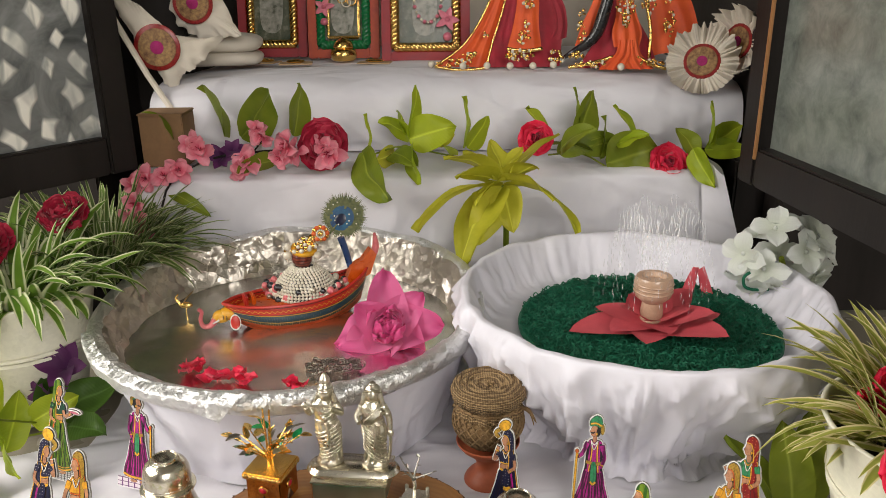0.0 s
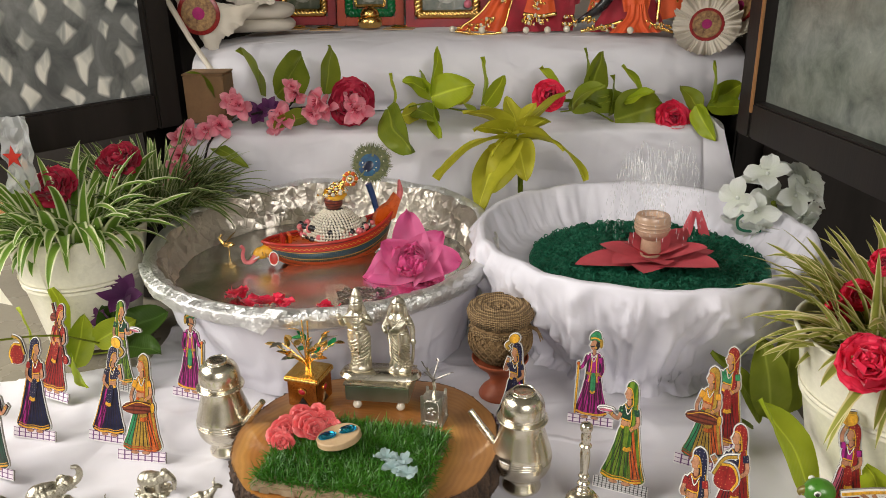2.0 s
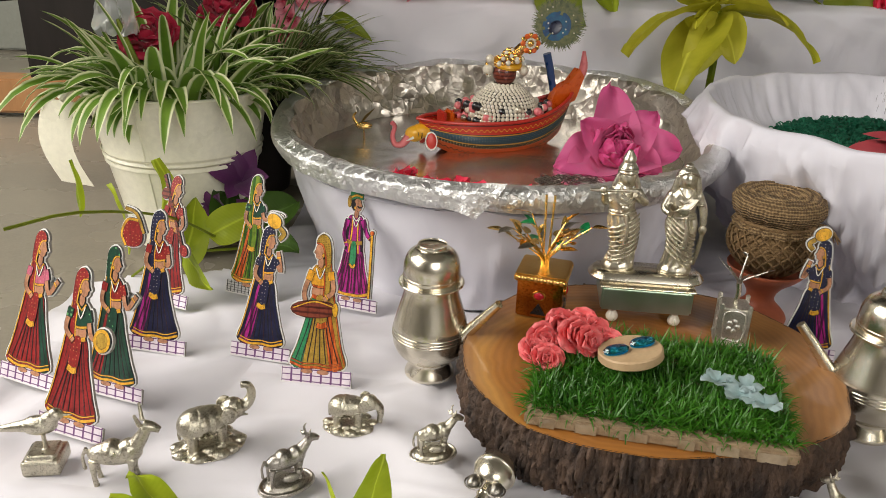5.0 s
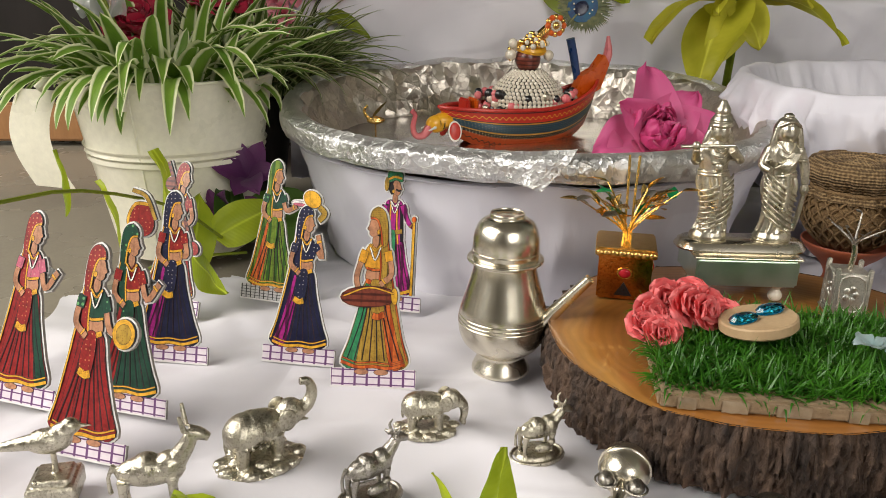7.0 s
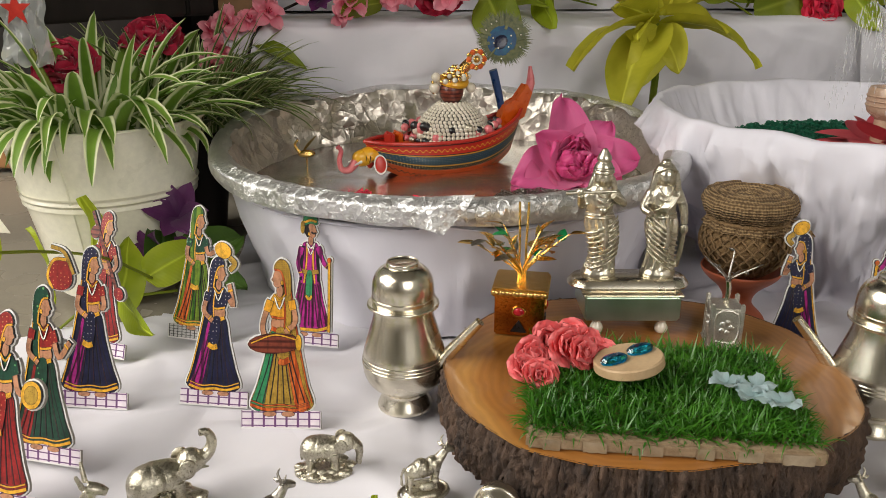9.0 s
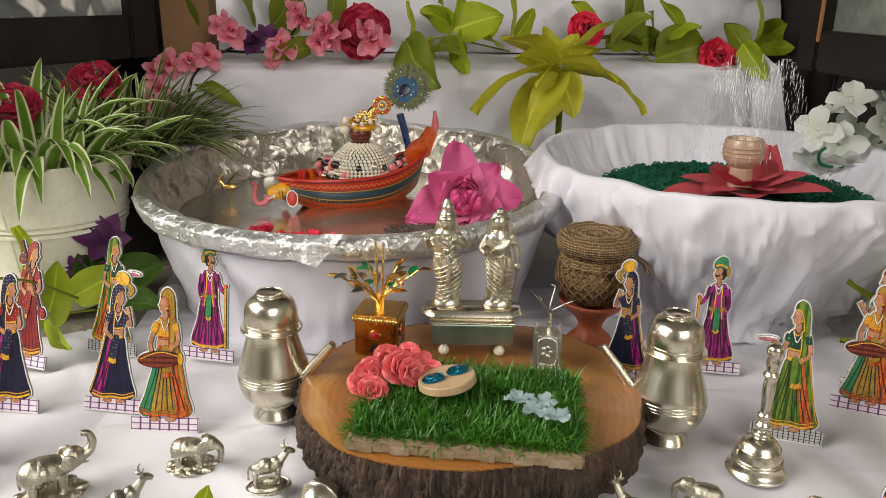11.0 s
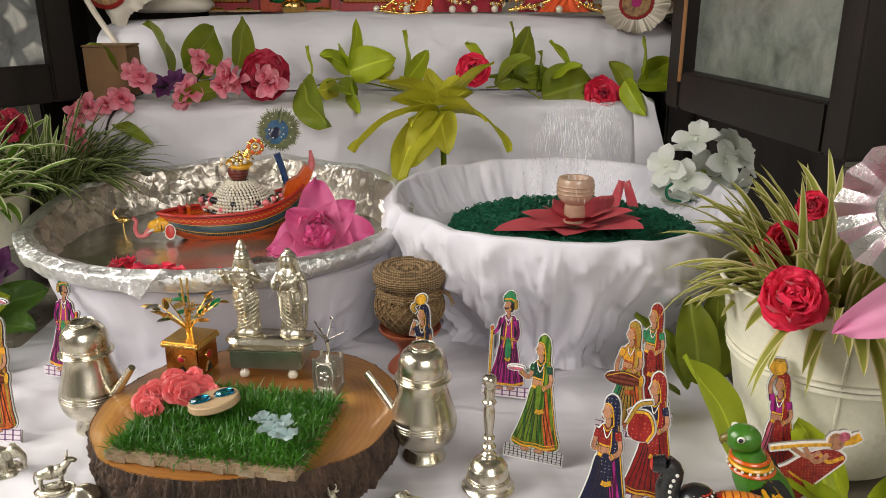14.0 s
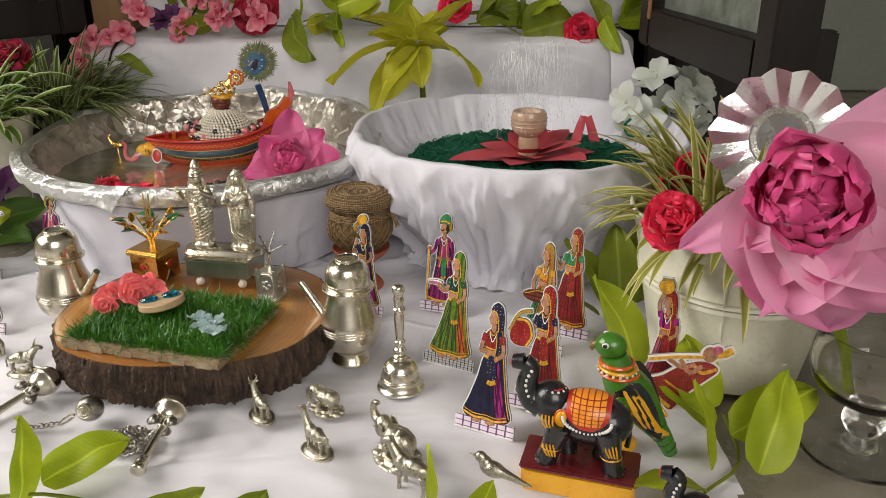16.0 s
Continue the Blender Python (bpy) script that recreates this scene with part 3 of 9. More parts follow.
drape(-0.40, 0.405, [(1.075, 0.204), (1.062, 0.23), (1.062, 0.265), (1.080, 0.292), (1.12, 0.305), (1.2, 0.307), (1.35, 0.303), (1.58, 0.302)], 0.006,
      "mattress_cover", "white padded cloth over the upper step", WHITE_CLOTH, 7.0, sag=0.012)


SLICE_C = (-0.083, 0.471)


def table_cloth():
    def fn(u, v):
        x, y = -0.60 + 1.07 * u, 0.10 + 0.82 * v
        edge = noise.noise((x * 4, y * 4, 3)) * 0.02
        if u == 0:
            x += edge
        h = noise.noise((x * 6, y * 9, 0.5)) * 0.8 + noise.noise((x * 17 + y * 11, y * 6 - x * 5, 4.0)) * 0.5
        ridge = (1 - abs(noise.noise((x * 9 + y * 5, y * 7 - x * 3, 8)))) ** 8
        ridge2 = (1 - abs(noise.noise((x * 5 - y * 8 + 3, y * 4 + x * 2, 15)))) ** 10
        flat = 1.0 if math.hypot(x - SLICE_C[0], y - SLICE_C[1]) > 0.13 else 0.3
        z = -0.0050 + flat * (0.0042 * h + 0.0085 * ridge + 0.0070 * ridge2)
        return (x, y, z if z < 0 else 0.22 * z)

    cut = Mesh().sheet(fn, 230, 180)
    keep = [i for i, f in enumerate(cut.f) if not (cut.v[f[0]][0] > (0.325 if cut.v[f[0]][1] < 0.62 else 0.42) + 0.012 * noise.noise((cut.v[f[0]][1] * 9, 5, 1)) or cut.v[f[0]][0] < -0.505 + 0.02 * noise.noise((cut.v[f[0]][1] * 7, 1, 1)) or (cut.v[f[0]][0] < -0.36 and cut.v[f[0]][1] > 0.665 + 0.25 * (cut.v[f[0]][0] + 0.36)))]
    cut.f, cut.m = [cut.f[i] for i in keep], [cut.m[i] for i in keep]
    return tagged(solid("table_cloth", cut, WHITE_CLOTH, sharp=0), "white cotton cloth, lightly creased, spread on the floor", "cloth")


table_cloth()

# ---------- tub with boat, bowl with fountain ----------
TUB, TUB_R, TUB_Z = (-0.163, 0.766), 0.190, 0.119
BOWL, BOWL_R, BOWL_Z = (0.196, 0.726), 0.176, 0.139


def round_cloth(inner, R, Z, foot, folds, seed, n=180, roll=0.008):
    """Profile round a vessel: from a floor, up its inner wall, over the rim and down outside to the ground, in folds."""
    prof = inner + [(R - roll, Z - roll * 0.4), (R, Z), (R + roll, Z - roll * 0.6)]
    k_in = (len(prof) - 1) * 3
    prof += foot
    pts = spline(prof, 3)
    k = len(pts) - 1

    def fn(u, v):
        j = round(v * k)
        r, z = pts[j]
        a = 2 * math.pi * u
        out = max(0, (j - k_in) / (k - k_in))
        ins = max(0, 1 - j / k_in) if j < k_in else 0
        c, s = math.cos(a), math.sin(a)
        f = noise.noise((c * 2.2, s * 2.2, seed + z * 4)) + 0.55 * noise.noise((c * 5, s * 5, seed + 5 + z * 9))
        f += 1.1 * (1 - abs(noise.noise((c * 2.6 + z * 13, s * 2.6 - z * 4, seed + 17 - z * 7)))) ** 9 - 0.3
        f += 0.6 * (1 - abs(noise.noise((c * 7 - z * 6, s * 7, seed + 27 + z * 5)))) ** 8 - 0.15
        f += 0.35 * noise.noise((c * 11, s * 11, seed + 2 + z * 5))
        f += 0.7 * (1 - abs(noise.noise((c * 4.5 - z * 22, s * 4.5 + z * 16, seed + 41)))) ** 9 - 0.15
        r += folds * f * (out ** 0.7) * (1 - 0.75 * out ** 4) + (0.30 * folds * f + 0.0030 * noise.noise((c * 22, s * 22, seed + z * 12))) * ins * min(1, ins * 3) + 0.002 * noise.noise((c * 8, s * 8, seed))
        z += 0.004 * noise.noise((c * 4, s * 4, seed + 9)) * (1 if 0.05 < z else 0)
        return (r * c, r * s, z)

    return Mesh().sheet(fn, n, k, 0, True)


def tub():
    t = thing("foil_tub", "round tub lined with crumpled foil, skirted in white cloth", "tub", Matrix.Translation((*TUB, 0)))
    solid("skirt", round_cloth([(TUB_R - 0.005, TUB_Z - 0.042), (TUB_R - 0.004, TUB_Z - 0.036)], TUB_R - 0.002, TUB_Z - 0.030,
                               [(TUB_R - 0.001, 0.085), (TUB_R - 0.012, 0.05), (TUB_R - 0.022, 0.015), (TUB_R - 0.024, -0.001)], 0.0045, 12.0, n=260, roll=0.003), BOWL_CLOTH, t, "white cloth wrapped round the tub", sharp=0)

    def facet(x, y, z, s):
        return noise.noise((x * s, y * s, z * s))

    def dip(s):
        """How far the rim sags towards the front."""
        return min(1.0, max(0.0, (0.35 - s) / 0.9))

    def foil(u, v):
        a = 2 * math.pi * u
        c, s = math.cos(a), math.sin(a)
        pts = FOILPROF
        r, z = pts[round(v * (len(pts) - 1))]
        w = min(1, v * 1.6)
        inner = 1.0 if v < 0.55 else 0.10
        r += inner * (0.006 * w * facet(c * 2, s * 2, z * 8, 4) + 0.003 * w * facet(c * 6, s * 6, z * 20, 4))
        z += inner * 0.003 * w * facet(c * 4, s * 4, z * 9 + 5, 4)
        if s > -0.1 and z > 0.1:
            z += 0.007 * max(0, s) * (0.8 + facet(c * 2, s * 2, 2, 2))
        if v > 0.86:
            z += 0.0025 * facet(c * 2, s * 2, 7, 2)
        if z > 0.0965:
            z = 0.0965 + (z - 0.0965) * (1 - 0.40 * dip(s)) + 0.005 * max(0, s) * min(1, (z - 0.0965) / 0.02)
        return (r * c, r * s, z)

    FOILPROF = spline([(0.0, 0.055), (0.08, 0.056), (0.14, 0.058), (0.165, 0.068), (0.178, 0.09), (0.183, 0.108), (0.187, 0.1175), (0.194, 0.1215), (0.2010, 0.1190), (0.2040, 0.110), (0.2035, 0.100), (0.2010, 0.0935)], 5)
    KF, KS = len(FOILPROF) - 1, 30
    solid("foil_lining", Mesh().sheet(lambda u, v: foil(u, v * KS / KF), 200, KS, 0, True), FOIL_FLOOR, t, "widely creased kitchen foil lining, dim brown reflections tinted in", sharp=0)
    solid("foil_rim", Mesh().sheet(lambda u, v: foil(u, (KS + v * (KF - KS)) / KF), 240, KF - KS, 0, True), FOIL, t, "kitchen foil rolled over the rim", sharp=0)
    def torn(u, v):
        a = -2.75 + u * (1.155 - 0.10 * v)
        end = max(0, (u - 0.88) / 0.12)
        hang = 0.0165 + 0.0025 * noise.noise((u * 9, 2, 5)) + 0.006 * end - 0.010 * max(0, 0.14 - u) / 0.14
        R = 0.2070 + 0.0035 * end - 0.003 * v * v + 0.0006 * noise.noise((u * 30, v * 5, 1)) + 0.0006 * noise.noise((u * 90, v * 9, 3))
        if v < 0.24:
            R -= 0.011 * (1 - v / 0.24) * (1 - 0.5 * end)
        top = 0.0975 + 0.0250 * (1 - 0.40 * dip(math.sin(a)))
        return (R * math.cos(a), R * math.sin(a), top + 0.004 * end * (1 - v) - v * hang + 0.0006 * noise.noise((u * 40, v * 6, 4)))

    flap = Mesh().sheet(torn, 150, 12)
    solid("foil_flap", flap, FOIL, t, "loose foil corner hanging over the rim", sharp=0)
    w = Mesh().sheet(lambda u, v: ((0.178 * v) * math.cos(2 * math.pi * u), (0.178 * v) * math.sin(2 * math.pi * u), 0.0775 + 0.0009 * noise.noise((v * 9 * math.cos(6.283 * u), v * 9 * math.sin(6.283 * u), 1)) + 0.0003 * noise.noise((v * 30 * math.cos(6.283 * u), v * 30 * math.sin(6.283 * u), 4))), 120, 30, 0, True)
    water = solid("water", w, WATER, t, "still clear water", sharp=0)
    water.visible_shadow = False
    return t


def bowl():
    b = thing("cloth_bowl", "wide bowl wrapped in creased white cloth, holding a small fountain", "bowl", Matrix.Translation((*BOWL, 0)))
    solid("wrap", round_cloth([(0.0, 0.092), (0.09, 0.092), (0.140, 0.094), (0.153, 0.103), (0.165, 0.124)], BOWL_R, BOWL_Z,
                              [(BOWL_R + 0.007, 0.118), (BOWL_R - 0.006, 0.085), (BOWL_R - 0.034, 0.045), (BOWL_R - 0.058, 0.012), (BOWL_R - 0.050, -0.001)], 0.024, 31.0, n=420, roll=0.0045), BOWL_CLOTH, b, sharp=0)
    return b


tub()
bowl()

# ---------- wood slice ----------


def wood_mats():
    top, nt, b = shader("sawn_wood_rings", 0.38)
    vec = coords(nt)
    warp = nt.nodes.new("ShaderNodeVectorMath")
    warp.operation = "MULTIPLY_ADD"
    nt.links.new(noise_tex(nt, vec, 9, 3), warp.inputs[0])
    warp.inputs[1].default_value = (0.03, 0.03, 0.0)
    nt.links.new(vec, warp.inputs[2])
    rings = node(nt, "ShaderNodeTexWave", Scale=62, Distortion=3.5, Detail=4)
    rings.wave_type, rings.rings_direction = "RINGS", "Z"
    nt.links.new(warp.outputs[0], rings.inputs["Vector"])
    ln = nt.nodes.new("ShaderNodeVectorMath")
    ln.operation = "LENGTH"
    nt.links.new(warp.outputs[0], ln.inputs[0])
    zone = ramp(nt, ln.outputs["Value"], [(0.030, (0.15, 0.052, 0.016)), (0.068, (0.27, 0.10, 0.024)), (0.090, (0.40, 0.165, 0.034)), (0.097, (0.55, 0.28, 0.07)), (0.106, (0.38, 0.18, 0.06))])
    col = mix(nt, 0.15, zone, ramp(nt, rings.outputs[1], [(0.2, (0.25, 0.2, 0.15)), (0.8, (1, 1, 1))]), "MULTIPLY")
    nt.links.new(mix(nt, 0.35, col, ramp(nt, noise_tex(nt, vec, 30, 5), [(0.3, (0.4, 0.35, 0.3)), (0.7, (1, 1, 1))]), "MULTIPLY"), b.inputs["Base Color"])
    bump(nt, b, rings.outputs[1], 0.12, 0.0005)
    b.inputs["Coat Weight"].default_value = 0.35
    bark = mottled("rough_bark", (0.022, 0.015, 0.012), (0.125, 0.075, 0.048), 80, 0.9, fine=420, strength=1.0, dist=0.003, stretch=(1, 1, 0.45))
    return top, bark


WOOD_TOP, BARK = wood_mats()
SLICE, SLICE_Z = (-0.083, 0.471), 0.037


def slice_radius(a):
    c, s = abs(math.cos(a)) / 0.113, abs(math.sin(a)) / (0.094 if math.sin(a) < 0 else 0.104)
    return (c ** 2.3 + s ** 2.3) ** (-1 / 2.3) * (1 + 0.025 * noise.noise((math.cos(a) * 1.3, math.sin(a) * 1.3, 2)) + 0.02 * noise.noise((math.cos(a) * 4, math.sin(a) * 4, 5)))


def wood_slice():
    w = thing("wood_slice", "round tree slice with rough dark bark, used as a stand", "wood slice", Matrix.Translation((*SLICE, 0)))

    def bark(u, v):
        a = 2 * math.pi * u
        z = SLICE_Z * v
        cx, sx = math.cos(a), math.sin(a)
        wob = 0.5 * noise.noise((cx * 9, sx * 9, z * 45))
        d = noise.voronoi((cx * 30 + wob, sx * 30 + wob, z * 34), distance_metric="DISTANCE", exponent=2.5)[0]
        d2 = noise.voronoi((cx * 75 - wob, sx * 75, z * 90 + 7), distance_metric="DISTANCE", exponent=2.5)[0]
        f = 1.25 * min(1, 1.9 * (d[1] - d[0])) + 0.40 * min(1, 2 * (d2[1] - d2[0])) + 0.5 * noise.noise((cx * 40, sx * 40, z * 300))
        r = slice_radius(a) - 0.0036 + 0.0036 * f + 0.002 * noise.noise((cx * 12, sx * 12, z * 30)) - 0.003 * (1 - v) ** 3 + 0.002 * math.sin(math.pi * v)
        if v > 0.97:
            r = slice_radius(a) - 0.001
        return (r * cx, r * sx, z)

    solid("bark", Mesh().sheet(bark, 760, 30, 0, True), BARK, w, "deeply ridged dark brown bark", sharp=0)
    solid("top", Mesh().sheet(lambda u, v: (slice_radius(6.283185 * u) * (v - 0.004) * math.cos(6.283185 * u), slice_radius(6.283185 * u) * (v - 0.004) * math.sin(6.283185 * u), SLICE_Z - 0.0003 + 0.0004 * noise.noise((v * 8 * math.cos(6.28 * u), v * 8 * math.sin(6.28 * u), 3))), 120, 16, 0, True), WOOD_TOP, w, "sawn and varnished orange-brown wood", sharp=0)
    return w


wood_slice()

# ---------- grass mat with roses and gems ----------
MAT_M = turn_to(-0.088, 0.436, SLICE_Z, -12)


def grass_mat():
    g = thing("grass_mat", "square of artificial grass on a burlap board", "grass mat", MAT_M)
    burlap = mottled("burlap", (0.20, 0.13, 0.07), (0.34, 0.25, 0.15), 200, 0.9, fine=900, strength=0.8)
    solid("board", Mesh().box((0, -0.001, 0.0035), (0.136, 0.098, 0.007), 0.0012), burlap, g)
    clear = mottled("glossy_tape", (0.20, 0.14, 0.08), (0.38, 0.30, 0.20), 60, 0.15)
    for i, x in enumerate((-0.056, -0.036, -0.012, 0.014, 0.034, 0.055)):
        solid("tape", Mesh().sheet(lambda u, v: (x + (u - 0.5) * (0.008 + 0.003 * (i % 3)), -0.0506 - 0.0008 * noise.noise((u * 4, v * 4, i)), 0.0058 - 0.0055 * v), 6, 4), clear, g)
    lawn = Mesh()
    rnd = random.Random(5)
    for i in range(13500):
        x, y = rnd.uniform(-0.066, 0.066), rnd.uniform(-0.0445, 0.0475)
        L = rnd.uniform(0.006, 0.0155)
        az, lean = rnd.uniform(0, 360), rnd.uniform(5, 74)
        if rnd.random() < 0.03:
            L *= 1.5
        lawn.blade(turn_to(x, y, 0.005, az, 0), L, 0.00078, radians(lean), radians(lean - rnd.uniform(-20, 150)), nu=1, nv=4, base=0.9, fold=0.3, twist=rnd.uniform(-1, 1))
    tagged(solid("lawn", lawn, LAWN, g, "dense plastic grass blades", sharp=0), kind="stuff")
    return g


grass_mat()

# ---------- flowers and foliage ----------


def rose_bloom(R, mat_pair, seed, layers=5, name="bloom", parent=None, m=None, ruffle=0.25):
    """A full rose: rings of cupped petals, tight at the heart and turned out at the rim."""
    rnd = random.Random(seed)
    for k in range(layers):
        t = k / (layers - 1)
        n = 3 + k + (k > 1)
        for i in range(n):
            az = 360 * i / n + k * 37 + rnd.uniform(-12, 12)
            L = R * (0.55 + 0.55 * t) * rnd.uniform(0.9, 1.1)
            e0, e1 = radians(90 - 62 * t), radians(112 - 116 * t + rnd.uniform(-18, 18))
            mb = Mesh()
            mb.blade(turn_to(0.10 * R * math.cos(radians(az)), 0.10 * R * math.sin(radians(az)), -0.1 * R * t, az), L, R * (0.72 + 0.80 * t), e0, e1, cup=0.75 - 0.55 * t, tip=0.42, base=0.9, ruffle=ruffle, nu=7, nv=9)
            solid("petal", mb, mat_pair[0 if t > 0.35 else 1], parent, sharp=0)


def rose(at, R, mats, seed, label, face=(0, -0.75, 0.65), leaves=0, layers=5, ruffle=0.25):
    """face: the way the flower looks."""
    q = Vector(face).normalized().to_track_quat("Z", "Y").to_matrix().to_4x4()
    r = thing("rose", label, "flower", Matrix.Translation(at) @ q)
    rose_bloom(R, mats, seed, layers, parent=r, ruffle=ruffle)
    cal = Mesh()
    for i in range(5):
        cal.blade(turn_to(0, 0, -0.12 * R, 72 * i), R * 0.6, R * 0.22, -0.3, 0.5, nu=2, nv=4)
    solid("calyx", cal, LEAF_OLIVE, r, "green sepals", sharp=0)
    return r


def spray(name, label, origin, leaves, mat, stem=None, rad=0.0012, category="leaf spray"):
    """A twig with single leaves: each (dx, dy, dz, azimuth, pitch, length, width, droop, roll)."""
    t = thing(name, label, category, Matrix.Translation(origin))
    for dx, dy, dz, az, pitch, L, W, droop, roll in leaves:
        mb = Mesh().blade(Matrix.Identity(4), L, W, 0.15, -radians(droop), fold=0.20, tip=0.78, ruffle=0.16, nu=8, nv=12)
        solid("leaf", mb, mat, t, m=turn_to(dx, dy, dz, az, pitch, roll), sharp=0)
    if stem:
        solid("stem", Mesh().tube(stem, rad, 6), LEAF_OLIVE, t)
    return t


def floret(mb, at, R, petals, mat, rnd, open_=0.5, width=0.8, tip=0.6, heart=None):
    for i in range(petals):
        az = 360 * i / petals + rnd.uniform(-10, 10)
        mb.blade(at @ turn_to(0, 0, 0, az), R * rnd.uniform(0.9, 1.1), R * width, open_ + rnd.uniform(-0.2, 0.2), open_ - 0.5, cup=0.25, tip=tip, base=0.3, ruffle=0.18, nu=4, nv=5, mat=mat)
    if heart is not None:
        mb.ball((0, 0, R * 0.06), R * 0.10, heart, 6, 4, at)


def pot(name, at, r_top, r_foot, h, label, seam):
    p = thing(name, label, "flower pot", Matrix.Translation(at) @ Matrix.Rotation(radians(seam), 4, "Z"))
    prof = [(0, 0.002), (r_foot * 0.9, 0.002), (r_foot, 0.0), (r_foot + 0.001, 0.004)]
    d = r_top - r_foot

    def rr(z):
        return r_foot + d * z / h

    for z in (0.54, 0.58, 0.62):
        prof += [(rr(h * (z - 0.012)), h * (z - 0.012)), (rr(h * z) + 0.0022, h * z), (rr(h * (z + 0.012)), h * (z + 0.012))]
    prof += [(r_top - 0.001, h - 0.004), (r_top + 0.002, h - 0.0015), (r_top + 0.001, h), (r_top - 0.002, h - 0.001), (r_top - 0.003, h - 0.012), (r_foot + d * 0.8 - 0.003, h * 0.8)]
    body = solid("body", Mesh().lathe(prof, 64, smooth=2), ENAMEL_POT, p, sharp=60)
    solid("seam", Mesh().tube([(rr(h * k), 0, h * k) for k in (0.02, 0.35, 0.7, 0.97)], 0.0011, 6), ENAMEL_POT, body, "raised side seam")
    solid("soil", Mesh().sheet(lambda u, v: (v * (r_top - 0.006) * math.cos(6.28319 * u), v * (r_top - 0.006) * math.sin(6.28319 * u), h * 0.86 + 0.004 * noise.noise((u * 9, v * 9, 1))), 24, 6, 0, True), SOIL, p)
    return p


def tuft(name, at, label, mat, count, length, width, spread, seed, droop=(60, 130), radius=0.05, category="plant", lean=(0, 0), nv=9, parts=0, twist=0.5):
    """A tuft of strap leaves from one root; the widest ones are leaves of their own."""
    rnd = random.Random(seed)
    t = thing(name, label, category, Matrix.Translation(at))
    rest = Mesh()
    for i in range(count):
        az = rnd.uniform(0, 360)
        rr = radius * math.sqrt(rnd.random())
        L = rnd.uniform(*length)
        up = rnd.uniform(*spread)
        w = width * rnd.uniform(0.7, 1.2)
        ax, ay = math.cos(radians(az)), math.sin(radians(az))
        m = turn_to(rr * ax, rr * ay, 0, az + rnd.uniform(-25, 25), lean[0] * ax + lean[1] * ay)
        mb = Mesh() if i < parts else rest
        mb.blade(m, L, w, radians(up), radians(up - rnd.uniform(*droop)), fold=0.30, tip=0.75, base=0.55, twist=rnd.uniform(-twist, twist), nu=4, nv=nv)
        if i < parts:
            solid("leaf", mb, mat, t, sharp=0)
    if rest.v:
        tagged(solid("leaves", rest, mat, t, sharp=0), kind="stuff")
    return t


POT_L, POT_R = (-0.449, 0.752, 0.0), (0.362, 0.482, 0.0)
pot("flower_pot", POT_L, 0.079, 0.052, 0.138, "cream enamelled tin pot with ribbed band, planted with edged grass", -99)
pot("flower_pot", POT_R, 0.086, 0.060, 0.132, "cream enamelled tin pot with ribbed band and roses", -112)
tuft("spider_plant", (POT_L[0], POT_L[1] - 0.008, 0.122), "artificial spider plant with cream-edged strap leaves in the pot", BLADE_EDGED, 210, (0.050, 0.118), 0.0125, (38, 89), 11, (25, 150), 0.060, parts=150)
tuft("grass_plant", (-0.412, 0.885, 0.105), "dark bushy artificial grass with thin pale-edged blades", BLADE_DARK, 480, (0.06, 0.125), 0.0066, (35, 89), 12, (20, 95), 0.062, parts=60, nv=7)
tuft("grass_plant", (POT_R[0] - 0.005, POT_R[1] - 0.005, 0.118), "artificial straw-green grass with dry blade tips in the pot", BLADE_STRAW, 250, (0.05, 0.115), 0.0084, (15, 86), 13, (10, 105), 0.052, parts=150)
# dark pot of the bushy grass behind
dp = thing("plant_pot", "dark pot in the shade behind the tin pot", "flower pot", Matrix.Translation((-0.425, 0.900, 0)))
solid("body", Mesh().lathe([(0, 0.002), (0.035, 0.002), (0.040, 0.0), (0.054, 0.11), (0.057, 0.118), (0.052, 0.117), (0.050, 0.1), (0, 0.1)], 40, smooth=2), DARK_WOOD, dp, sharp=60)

# white hanging tag strip on the pot's rim
tag = thing("bucket_handle", "flat cream metal handle hanging from the pot rim", "handle", Matrix.Translation((-0.532, 0.712, 0.0)))
solid("strap", Mesh().sheet(lambda u, v: (-0.004 - 0.012 * math.sin(math.pi * v) + 0.003 * v + 0.034 * (u - 0.5), -0.012 * (u - 0.5), 0.128 + 0.004 * math.sin(math.pi * v * 0.5) - 0.078 * v), 4, 14), ENAMEL_POT, tag)
solid("hook", Mesh().tube([(-0.004, 0, 0.128), (0.006, 0.004, 0.136), (0.018, 0.008, 0.128), (0.02, 0.008, 0.117)], 0.0035, 8), ENAMEL_POT, tag)

# roses in the pots
rose((-0.478, 0.772, 0.172), 0.024, (ROSE_DEEP, ROSE_DEEP), 1, "deep red artificial rose among spider plant leaves", (0.1, -0.6, 0.8))
rose((-0.420, 0.826, 0.188), 0.024, (ROSE_DEEP, ROSE_DEEP), 2, "deep red artificial rose in bushy dark grass", (0.0, -0.5, 0.9))
rose((0.289, 0.408, 0.146), 0.0190, (ROSE_RED, ROSE_RED), 3, "large bright red artificial rose on the pot rim", (-0.30, -0.72, 0.62), layers=5, ruffle=0.3)
rose((0.322, 0.497, 0.158), 0.0115, (ROSE_RED, ROSE_DEEP), 4, "red artificial rose among straw-green blades", (-0.4, -0.8, 0.4))
rose((0.306, 0.492, 0.146), 0.0095, (ROSE_RED, ROSE_DEEP), 5, "small red artificial rose among straw-green blades", (-0.6, -0.7, 0.3))
rose((0.352, 0.525, 0.175), 0.0110, (ROSE_RED, ROSE_DEEP), 6, "small red artificial rose among straw-green blades", (-0.2, -0.8, 0.5))

